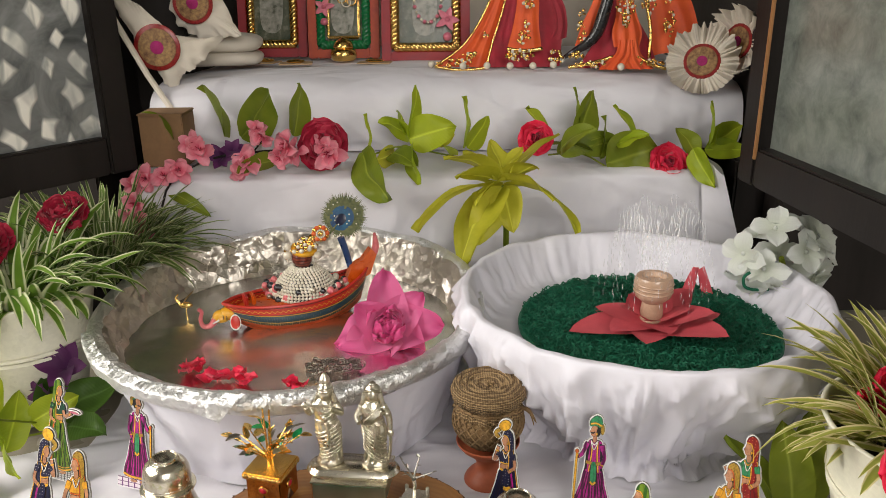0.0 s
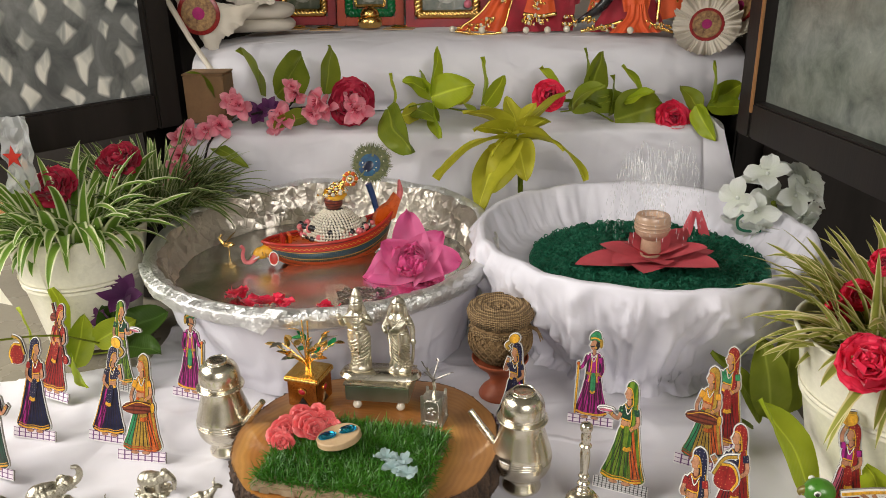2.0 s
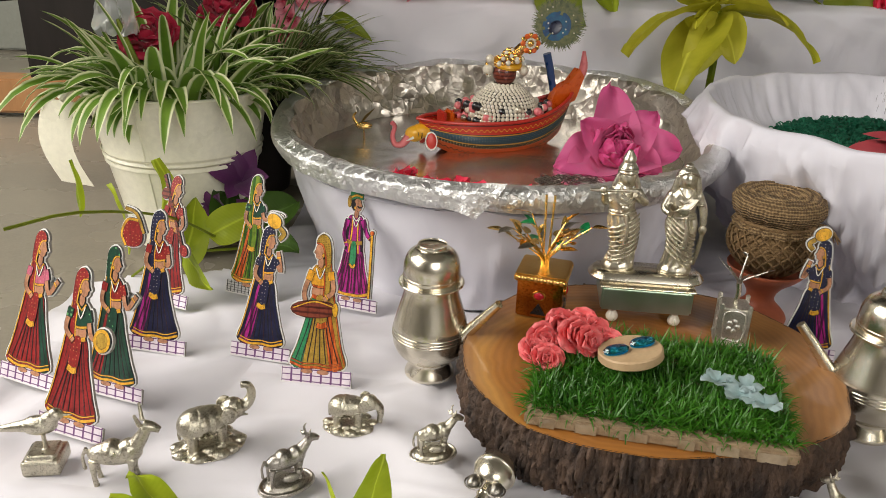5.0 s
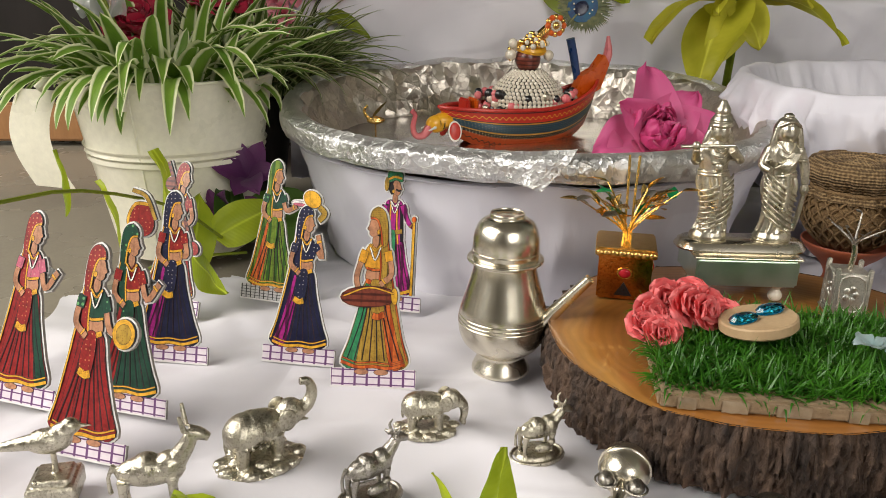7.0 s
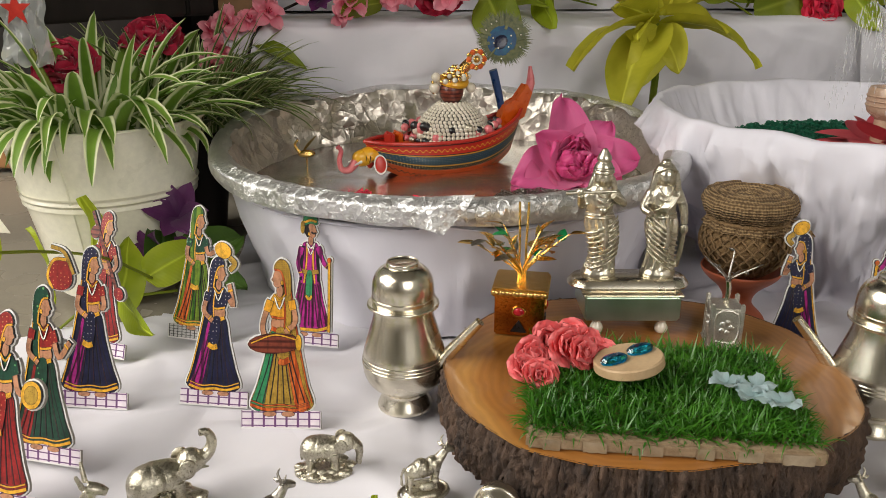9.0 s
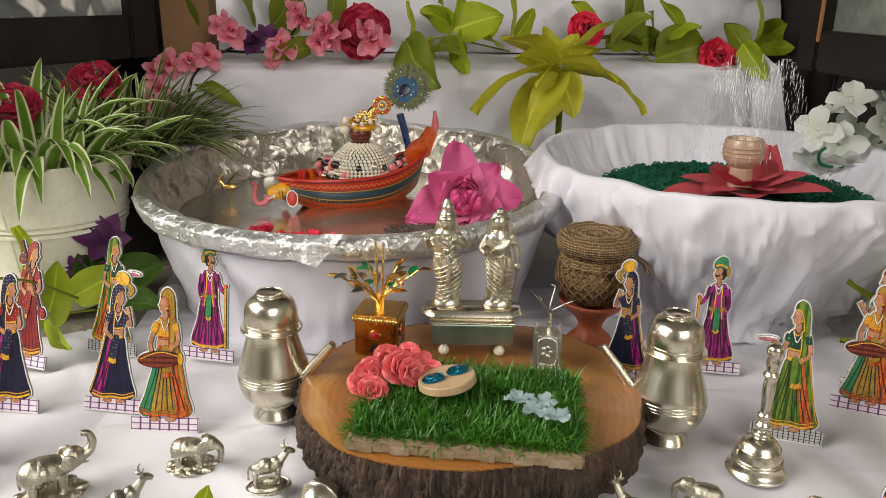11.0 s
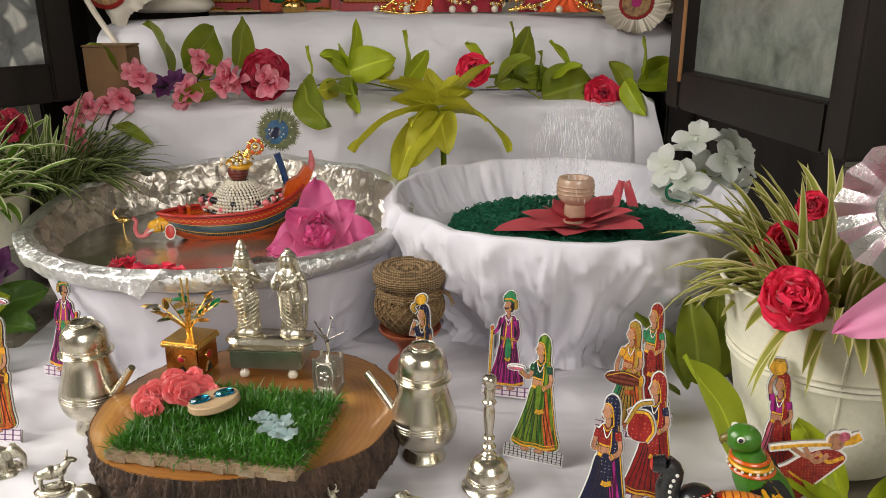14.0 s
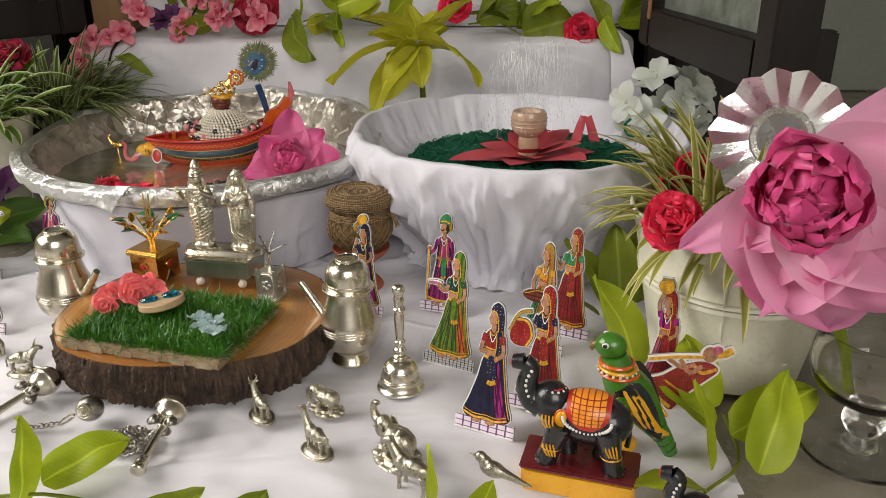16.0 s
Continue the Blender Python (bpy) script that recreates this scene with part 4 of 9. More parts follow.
# garland along the lower step
GY = 0.985


def gx(px):
    return (px - 806) * 0.00074


def gz(py):
    return 0.197 - (py - 292) * 0.00070


def leaf_at(px, py, az, pitch, L, W, droop=25, roll=0, dy=0.0):
    return (gx(px), GY + dy, gz(py) + 0.008, az, pitch, L * 1.15, W * 1.35, droop, roll)


spray("leaf_garland", "olive artificial leaves of a garland on the white step", (0, 0, 0), [
    leaf_at(340, 240, 150, 35, 0.05, 0.022, 20, 60), leaf_at(420, 240, 120, 45, 0.075, 0.04, 25, 70, 0.02), leaf_at(450, 245, 60, 40, 0.075, 0.045, 20, 90, 0.02),
    leaf_at(545, 240, 75, 70, 0.06, 0.03, 10, 80, 0.01), leaf_at(520, 275, 200, -10, 0.045, 0.024, 20, 60, -0.02), leaf_at(330, 330, -30, -15, 0.06, 0.012, 40, 40, -0.02), leaf_at(665, 262, -62, -38, 0.070, 0.040, 25, 75, -0.018)], LEAF_OLIVE, category="leaf garland")
spray("leaf_garland", "lime artificial leaves of a garland on the white step", (0, 0, 0), [
    leaf_at(672, 272, 100, 80, 0.045, 0.02, 10, 90), 
    leaf_at(745, 240, 70, 68, 0.058, 0.017, 10, 80), leaf_at(745, 245, 150, 30, 0.042, 0.028, 30, 60), leaf_at(745, 245, -10, 18, 0.055, 0.034, 30, 70), leaf_at(750, 250, -80, -50, 0.05, 0.03, 20, 80, -0.01), leaf_at(735, 235, 100, 40, 0.035, 0.024, 30, 60),
    leaf_at(838, 262, 85, 70, 0.058, 0.024, 10, 90), leaf_at(845, 262, 40, 45, 0.045, 0.022, 15, 90)], LEAF_LIME, category="leaf garland",
    stem=[(gx(680), GY, gz(262)), (gx(720), GY, gz(248)), (gx(750), GY, gz(250)), (gx(840), GY, gz(270))])
spray("leaf_garland", "green artificial leaves of a garland on the white step", (0, 0, 0), [
    leaf_at(1030, 262, 95, 75, 0.066, 0.016, 8, 80), leaf_at(1030, 255, 50, 55, 0.066, 0.034, 15, 80), leaf_at(1075, 285, 70, 65, 0.05, 0.026, 15, 90), leaf_at(1040, 265, 20, 5, 0.06, 0.024, 20, 60),
    leaf_at(1000, 270, 10, 15, 0.055, 0.02, 15, 70), leaf_at(1085, 292, 10, 15, 0.062, 0.05, 15, 85, -0.005)], LEAF_OLIVE, category="leaf garland",
    stem=[(gx(985), GY, gz(265)), (gx(1040), GY, gz(262)), (gx(1090), GY, gz(290))])
spray("leaf_garland", "lime artificial leaves of a garland beside the cabinet door", (0, 0, 0), [
    leaf_at(1225, 262, -60, -45, 0.05, 0.022, 15, 80, -0.02), leaf_at(1262, 262, 80, 72, 0.05, 0.02, 8, 80), leaf_at(1262, 262, 20, 25, 0.048, 0.026, 20, 75), leaf_at(1255, 270, 0, 0, 0.05, 0.02, 20, 60), leaf_at(1270, 265, 50, 45, 0.035, 0.018, 15, 80)], LEAF_LIME, category="leaf garland",
    stem=[(gx(1195), GY, gz(280)), (gx(1230), GY, gz(268)), (gx(1275), GY, gz(262))])
rnd = random.Random(77)
for px in (690, 715, 785, 815, 985, 1005, 1060, 1100, 1135, 1235):
    py = 268 + rnd.uniform(-14, 16)
    az = rnd.choice((25, 150, 70, 110, -40, 220)) + rnd.uniform(-20, 20)
    spray("garland_leaf", "single artificial leaf of the garland on the step", (0, 0, 0), [leaf_at(px, py, az, rnd.uniform(-15, 55), rnd.uniform(0.036, 0.055), rnd.uniform(0.018, 0.028), rnd.uniform(15, 45), rnd.uniform(20, 85), rnd.uniform(-0.018, 0.006))], rnd.choice((LEAF_LIME, LEAF_OLIVE, LEAF_YELLOW)), category="leaf")
# the large yellow-green plant hanging over the step
lily = []
HEART = Vector((0.069, 0.910, 0.196))
for tx, ty, tz, W, bow, roll in ((-0.035, 0.868, 0.150, 0.036, 50, 20), (0.023, 0.862, 0.111, 0.044, 40, 8), (0.044, 0.866, 0.130, 0.030, 45, -30), (0.158, 0.858, 0.148, 0.024, 62, -25), (0.131, 0.875, 0.182, 0.034, 55, -35),
                                 (-0.007, 0.915, 0.224, 0.036, 60, 40), (0.136, 0.945, 0.244, 0.030, 25, -50), (0.003, 0.893, 0.206, 0.032, 55, 45), (0.060, 0.950, 0.238, 0.034, 45, 20), (0.118, 0.905, 0.214, 0.032, 60, -50),
                                 (0.020, 0.925, 0.232, 0.034, 60, 30), (0.092, 0.940, 0.232, 0.032, 60, -20), (0.075, 0.868, 0.150, 0.026, 40, 15), (0.030, 0.876, 0.178, 0.028, 55, 30)):
    d = Vector((tx, ty, tz)) - HEART
    lily.append((HEART.x, HEART.y, HEART.z, math.degrees(math.atan2(d.y, d.x)), math.degrees(math.atan2(d.z, math.hypot(d.x, d.y))) + bow * 0.5 - 4, d.length * 1.06, W * (1.40 if tz < 0.19 else 1.05), bow, roll))
spray("leafy_branch", "yellow-green artificial branch with long leaves hanging over the step", (0, 0, 0), lily, LEAF_YELLOW, category="leaf branch",
      stem=[(0.066, 0.975, 0.204), tuple(HEART), (0.074, 0.915, 0.16), (0.076, 0.925, 0.10)], rad=0.004)
ht = bpy.data.objects["leafy_branch"]
mb = Mesh()
for i in range(7):
    mb.blade(turn_to(*HEART, 51 * i), 0.022, 0.012, 0.7, 0.1, cup=0.4, nu=4, nv=5)
solid("pale_heart", mb, WHITE_PETAL, ht, "pale bleached young leaves", sharp=0)
for px, R, py, mats, seed in ((600, 0.029, 245, (ROSE_DEEP, ROSE_DEEP), 21), (962, 0.020, 236, (ROSE_RED, ROSE_DEEP), 22), (1190, 0.021, 284, (ROSE_RED, ROSE_DEEP), 23)):
    rose((gx(px), GY - 0.005, gz(py) + 0.003), R, mats, seed, "crimson artificial rose in the garland on the step", (0.02, -0.93, 0.3))


def blossom(at, R, seed, face):
    rnd = random.Random(seed)
    q = Vector(face).normalized().to_track_quat("Z", "Y").to_matrix().to_4x4()
    b = thing("blossom", "pink artificial cherry blossom on a dark twig", "flower", Matrix.Translation(at) @ q, "pink blossoms on the twig")
    for k in range(8):
        az, outer = (72 * k if k < 5 else 120 * k + 36) + rnd.uniform(-14, 14), k < 5
        e = (0.45 if outer else 1.0) + rnd.uniform(-0.3, 0.3)
        solid("petal", Mesh().blade(Matrix.Identity(4), R * rnd.uniform(0.75, 1.1) * (1 if outer else 0.72), R * 0.72, e, e - 0.75, cup=0.55, tip=0.5, base=0.30, ruffle=0.30, nu=6, nv=7), BLOSSOM, b, m=turn_to(0, 0, 0, az, 0, rnd.uniform(-22, 22)), sharp=0)
    st = Mesh()
    for i in range(6):
        a = rnd.uniform(0, 6.28)
        st.tube([(0, 0, 0), (R * 0.16 * math.cos(a), R * 0.16 * math.sin(a), R * 0.5)], R * 0.02, 4, smooth=0)
    solid("stamens", st, ROSE_DEEP, b, "dark red stamens", sharp=0)


rnd = random.Random(33)
for px, py, R in ((395, 240, 0.021), (380, 228, 0.016), (470, 265, 0.022), (455, 280, 0.016), (355, 278, 0.019), (330, 288, 0.016), (298, 292, 0.018), (272, 300, 0.015), (292, 325, 0.018), (285, 350, 0.019), (300, 385, 0.015), (292, 368, 0.017), (283, 402, 0.018), (304, 418, 0.016), (264, 388, 0.016), (505, 215, 0.019), (492, 205, 0.013), (545, 232, 0.022), (532, 255, 0.018), (560, 245, 0.017), (615, 250, 0.022), (605, 238, 0.017)):
    blossom((gx(px), GY - 0.028 - (0.03 if py > 310 else 0), gz(py)), R * 1.12, px, (rnd.uniform(-0.7, 0.7), -0.8, rnd.uniform(-0.3, 0.7)))
tw = thing("blossom_twig", "dark twig carrying pink artificial blossoms", "twig")
solid("twig", Mesh().tube([(gx(600), GY - 0.015, gz(250)), (gx(545), GY - 0.02, gz(245)), (gx(480), GY - 0.015, gz(250)), (gx(400), GY - 0.02, gz(262)), (gx(340), GY - 0.03, gz(300)), (gx(325), GY - 0.04, gz(340))], 0.0016, 6), DARK_WOOD, tw)
solid("branchlet", Mesh().tube([(gx(480), GY - 0.015, gz(250)), (gx(500), GY - 0.02, gz(225))], 0.0011, 6, smooth=0), DARK_WOOD, tw)
# purple flowers
def purple(at, R, seed, face, petals=6):
    q = Vector(face).normalized().to_track_quat("Z", "Y").to_matrix().to_4x4()
    p = thing("purple_flower", "dark purple artificial flower", "flower", Matrix.Translation(at) @ q)
    mb = Mesh()
    floret(mb, Matrix.Identity(4), R, petals, 0, random.Random(seed), 0.8, 0.6, 0.8)
    solid("petals", mb, PURPLE, p, sharp=0)


purple((gx(425), GY - 0.012, gz(262)), 0.022, 1, (0, -0.9, 0.4))
purple((gx(445), GY - 0.015, gz(248)), 0.018, 2, (0.2, -0.8, 0.6))
purple((-0.388, 0.712, 0.062), 0.030, 3, (0.1, -0.8, 0.6))
purple((-0.380, 0.702, 0.036), 0.026, 4, (0.4, -0.9, 0.1))
purple((-0.402, 0.702, 0.038), 0.026, 5, (-0.4, -0.9, 0.1))
purple((-0.468, 0.470, 0.112), 0.016, 6, (-0.7, -0.3, 0.7), 4)
st = thing("flower_sprig", "thin green flower sprig leaning over the figures", "sprig")
solid("stem", Mesh().tube([(-0.462, 0.474, 0.108), (-0.44, 0.52, 0.102), (-0.415, 0.60, 0.07), (-0.40, 0.66, 0.03)], 0.0011, 6), LEAF_OLIVE, st)

# leaves at the pots and along the front edge of the cloth
spray("leaf_spray", "lime artificial leaves at the foot of the tin pot", (-0.435, 0.640, 0.0), [
    (0, 0, 0.03, 95, 68, 0.070, 0.034, 20, 85), (0.012, 0.0, 0.01, 70, 60, 0.060, 0.030, 20, 60), (-0.03, 0.0, 0.02, 130, 60, 0.060, 0.022, 10, 75), (0.03, 0.02, 0.03, 20, 25, 0.050, 0.030, 25, 60), (0.02, -0.01, 0.03, -50, -20, 0.05, 0.026, 10, 85), (-0.06, -0.01, 0.055, 120, 75, 0.045, 0.016, 10, 70)], LEAF_LIME,
    stem=[(-0.03, 0, 0.0), (0, 0.0, 0.02), (0.05, 0.03, 0.015)])
spray("leaf_spray", "deep green artificial leaves beside the tub", (-0.385, 0.675, 0.0), [(0.0, 0, 0.03, 30, 20, 0.06, 0.04, 25, 40), (-0.01, 0, 0.02, 100, 40, 0.06, 0.04, 25, 40), (0.01, -0.01, 0.02, -20, 10, 0.05, 0.034, 25, 20)], LEAF_DEEP)
spray("leaf_spray", "deep and lime artificial leaves between bowl and pot", (0.262, 0.53, 0.0), [
    (0.01, 0.0, 0.015, 135, 55, 0.078, 0.034, 30, 10), (0.02, 0.0, 0.02, 100, 66, 0.075, 0.036, 15, -12), (0.0, -0.01, 0.015, 165, 25, 0.055, 0.028, 20, 25), (0.034, 0.008, 0.02, 75, 64, 0.080, 0.034, 10, 5)], LEAF_OLIVE)
spray("leaf_spray", "broad lime artificial leaf leaning on the pot", (0.285, 0.44, 0.0), [(-0.004, -0.004, 0.008, 125, 52, 0.085, 0.042, 16, 6)], LEAF_LIME)
spray("leaf_spray", "large lime artificial leaves on the floor beside the glass", (0.330, 0.328, 0.0), [
    (0.0, 0.02, 0.012, 25, 18, 0.082, 0.036, 30, 30), (0.01, -0.01, 0.004, 60, 46, 0.074, 0.034, 12, 30), (-0.020, -0.008, 0.004, 112, 60, 0.060, 0.020, 8, 40), (-0.014, 0.045, 0.014, 95, 42, 0.060, 0.036, 25, 10), (-0.010, 0.030, 0.010, 140, 30, 0.050, 0.030, 25, 10), (-0.03, -0.03, 0.006, 200, 20, 0.055, 0.026, 20, 10)], LEAF_LIME,
    stem=[(-0.03, -0.03, 0.004), (0.0, 0.0, 0.005), (0.0, 0.04, 0.015)])
for org, lv, label in (((-0.118, 0.275, 0.0), [(-0.010, -0.012, 0.004, 105, 50, 0.056, 0.032, 12, 75), (-0.004, 0.008, 0.006, 40, 14, 0.058, 0.032, 25, 20)], "lime artificial leaves standing at the front of the cloth"),
                       ((-0.250, 0.345, 0.0), [(0.0, 0.0, 0.004, 62, 48, 0.046, 0.024, 10, 70), (-0.006, 0.0, 0.004, 112, 58, 0.036, 0.016, 15, 80)], "bright lime artificial leaves at the front of the cloth"),
                       ((-0.335, 0.345, 0.0), [(0.0, 0.0, 0.006, 130, 22, 0.045, 0.026, 25, 40), (0.01, -0.01, 0.004, 150, 20, 0.05, 0.026, 20, 30)], "lime artificial leaf lying at the front of the cloth"),
                       ((-0.02, 0.225, 0.0), [(-0.03, 0.0, 0.008, 45, 14, 0.060, 0.026, 20, 20), (0.03, 0.01, 0.006, 70, 10, 0.046, 0.024, 20, 0)], "olive artificial leaves lying at the front of the cloth"),
                       ((0.125, 0.235, 0.0), [(0.0, 0.0, 0.004, 88, 60, 0.062, 0.022, 8, 80), (0.02, 0.0, 0.004, 60, 30, 0.05, 0.022, 15, 40)], "narrow lime artificial leaves at the front of the cloth")):
    spray("leaf_spray", label, org, lv, LEAF_LIME if "olive" not in label else LEAF_OLIVE, stem=[(-0.04, -0.005, 0.003), (0, 0, 0.004), (0.04, -0.005, 0.003)])


# ---------- lotuses ----------


def lotus(at, face, R, label, outer, seed, mats, core_n=46, name="lotus", core=1.0):
    """outer: (azimuth, pitch, length, width) of each large petal; a crumpled heart of small ones."""
    q = Vector(face).normalized().to_track_quat("Z", "Y").to_matrix().to_4x4()
    lo = thing(name, label, "flower", Matrix.Translation(at) @ q)
    rnd = random.Random(seed)
    for az, pitch, L, W in outer:
        mb = Mesh().blade(Matrix.Identity(4), L * R, W * R, 0.30, -0.35, cup=0.34, tip=0.68, base=0.5, ruffle=0.2, nu=10, nv=14)
        solid("petal", mb, mats[0], lo, m=turn_to(0, 0, 0, az, pitch, rnd.uniform(-12, 12)), sharp=0)
    for i in range(core_n):
        t = i / core_n
        az = i * 137.5
        heart = Mesh().blade(turn_to(R * 0.16 * t * math.cos(radians(az)), R * 0.16 * t * math.sin(radians(az)), 0.02 * R, az), core * R * rnd.uniform(0.34, 0.50) * (0.85 + 0.3 * t), core * R * rnd.uniform(0.26, 0.40), radians(62 - 40 * t), radians(172 - 50 * t + rnd.uniform(-30, 30)), cup=0.45, tip=0.42, base=0.6, ruffle=0.2, nu=10, nv=16)
        solid("inner_petal", heart, mats[1], lo, "crumpled deep magenta inner petal", sharp=0)
    return lo


lotus((-0.060, 0.738, 0.086), (0.0, -0.64, 0.72), 0.056, "pink lotus flower floating at the foil rim",
      [(95, 24, 1.22, 0.66), (45, 22, 1.0, 0.62), (2, 12, 1.08, 0.72), (-45, 2, 0.9, 0.8), (195, 2, 1.02, 0.80), (232, -6, 1.1, 0.85), (150, 34, 0.85, 0.62), (282, 0, 0.85, 0.8)], 5, (LOTUS_PINK, LOTUS_CORE), core=1.2)
lotus((0.334, 0.300, 0.204), (-0.42, -0.83, 0.22), 0.054, "large pink lotus flower standing in a glass",
      [(215, -10, 1.55, 0.50), (242, -24, 1.45, 0.85), (258, -14, 1.45, 1.1), (284, -22, 1.65, 1.15), (310, -16, 1.5, 1.1), (340, -10, 1.5, 1.1), (14, -4, 1.35, 1.0), (50, -16, 1.95, 0.70), (285, 10, 0.95, 0.7), (235, 10, 0.85, 0.6)], 6, (LOTUS_PALE, LOTUS_CORE), 84, core=1.95)
st = bpy.data.objects["lotus.001"]
solid("seed_head", Mesh().lathe([(0, 0.0), (0.006, 0.004), (0.0085, 0.016), (0.0080, 0.020), (0, 0.021)], 24), YELLOW_PAINT, st, "yellow lotus seed head", m=Matrix.Translation((0.008, -0.002, 0.006)))
solid("stem", Mesh().tube([(0.336, 0.29, 0.195), (0.36, 0.32, 0.14), (0.39, 0.345, 0.085), (0.40, 0.345, 0.05)], 0.0035, 8), LEAF_OLIVE, st, m=st.matrix_basis.inverted())


# white hydrangea on the bowl
hy = thing("hydrangea", "white artificial hydrangea cluster at the bowl rim", "flower", Matrix.Translation((0.360, 0.788, 0.146)))
rnd = random.Random(8)
for i in range(19):
    a, b = rnd.uniform(0, 6.28), rnd.uniform(-0.9, 1.2)
    d = Vector((math.cos(a) * math.cos(b) * 1.45, math.sin(a) * math.cos(b) * 0.7, math.sin(b) * 1.3))
    q = Vector((d.x * 0.5, d.y - 0.5, d.z)).normalized().to_track_quat("Z", "Y").to_matrix().to_4x4()
    mb = Mesh()
    floret(mb, Matrix.Identity(4), 0.027, 4, 0, rnd, 0.35, 0.85, 0.55, 0)
    solid("floret", mb, WHITE_PETAL, hy, m=Matrix.Translation(d * 0.030) @ q, sharp=0)
solid("stem", Mesh().tube([(0, 0, 0), (0.03, 0.02, -0.06), (0.07, 0.05, -0.138)], 0.003, 6), LEAF_OLIVE, hy)

# pleated foil tray leaning behind the large lotus
tr = thing("foil_tray", "pleated round foil tray standing upright behind the lotus", "foil tray", Matrix.Translation((0.350, 0.398, 0.208)) @ Vector((-0.45, -0.85, 0.2)).to_track_quat("Z", "Y").to_matrix().to_4x4())


def pleat(u, v):
    a = 2 * math.pi * u
    r = 0.019 + 0.022 * v
    w = abs(((u * 14) % 1) - 0.5) * 2
    return ((r + 0.003 * v * w) * math.cos(a), (r + 0.003 * v * w) * math.sin(a), 0.004 + 0.011 * v + 0.005 * v * (w - 0.5))


solid("side", Mesh().sheet(pleat, 168, 6, 0, True), TRAY_FOIL, tr, "fluted foil side", sharp=25)
solid("base", Mesh().sheet(lambda u, v: (0.019 * v * math.cos(6.28319 * u), 0.019 * v * math.sin(6.28319 * u), 0.0035 if v > 0.9 else 0.0), 48, 6, 0, True), TRAY_FOIL, tr)
solid("rim", Mesh().ring((0, 0, 0.004), 0.0195, 0.0010, 0, 60, 6), TRAY_FOIL, tr)
solid("prop_stick", Mesh().tube([(0, 0.0, 0.0), (0.0, -0.05, -0.02), (0.0, -0.10, -0.035)], 0.002, 6), LEAF_OLIVE, tr)

# glass goblet on the floor
gob = thing("glass_goblet", "clear glass goblet with round foot standing on the floor", "glass", Matrix.Translation((0.418, 0.352, 0.0)))
solid("foot", Mesh().lathe([(0, 0.001), (0.030, 0.0005), (0.038, 0.001), (0.0385, 0.0025), (0.030, 0.004), (0.012, 0.008), (0.008, 0.014), (0, 0.014)], 48), GLASS, gob)
solid("knop", Mesh().ball((0, 0, 0.025), (0.0145, 0.0145, 0.0125), 0, 32, 16), GLASS, gob)
solid("cup", Mesh().lathe([(0.004, 0.038), (0.02, 0.041), (0.036, 0.052), (0.041, 0.068), (0.038, 0.09), (0.0365, 0.09), (0.039, 0.068), (0.034, 0.0545), (0.018, 0.044), (0.0, 0.042)], 48), GLASS, gob)

CLEAR_FILM, _nt, _b = shader("crumpled_clear_film", 0.14)
_b.inputs["Base Color"].default_value = (0.82, 0.84, 0.84, 1)
_b.inputs["Transmission Weight"].default_value = 0.55
# crumpled clear wrapper with a red paper leaf, above the spider plant
wr = thing("clear_wrapper", "crumpled clear plastic wrapper with a red paper leaf", "wrapper", Matrix.Translation((-0.492, 0.738, 0.222)))
rnd = random.Random(4)
solid("film", Mesh().sheet(lambda u, v: (0.034 * (u - 0.5) + 0.004 * noise.noise((u * 3, v * 4, 2)), 0.008 * noise.noise((u * 5, v * 7, 6)), 0.085 * (v - 0.5) + 0.004 * noise.noise((u * 6, v * 2, 9))), 22, 40), CLEAR_FILM, wr, sharp=25)
star = [((0.012 if i % 2 == 0 else 0.005) * math.cos(math.pi * i / 5 + 1.57), (0.013 if i % 2 == 0 else 0.005) * math.sin(math.pi * i / 5 + 1.57)) for i in range(10)]
solid("paper_leaf", Mesh().slab(star, -0.0105, -0.0098), RED_PAINT, wr, "small red paper leaf")
solid("stick", Mesh().tube([(0, 0.004, -0.03), (0.02, 0.004, -0.085)], 0.002, 6, smooth=0), LEAF_OLIVE, wr)

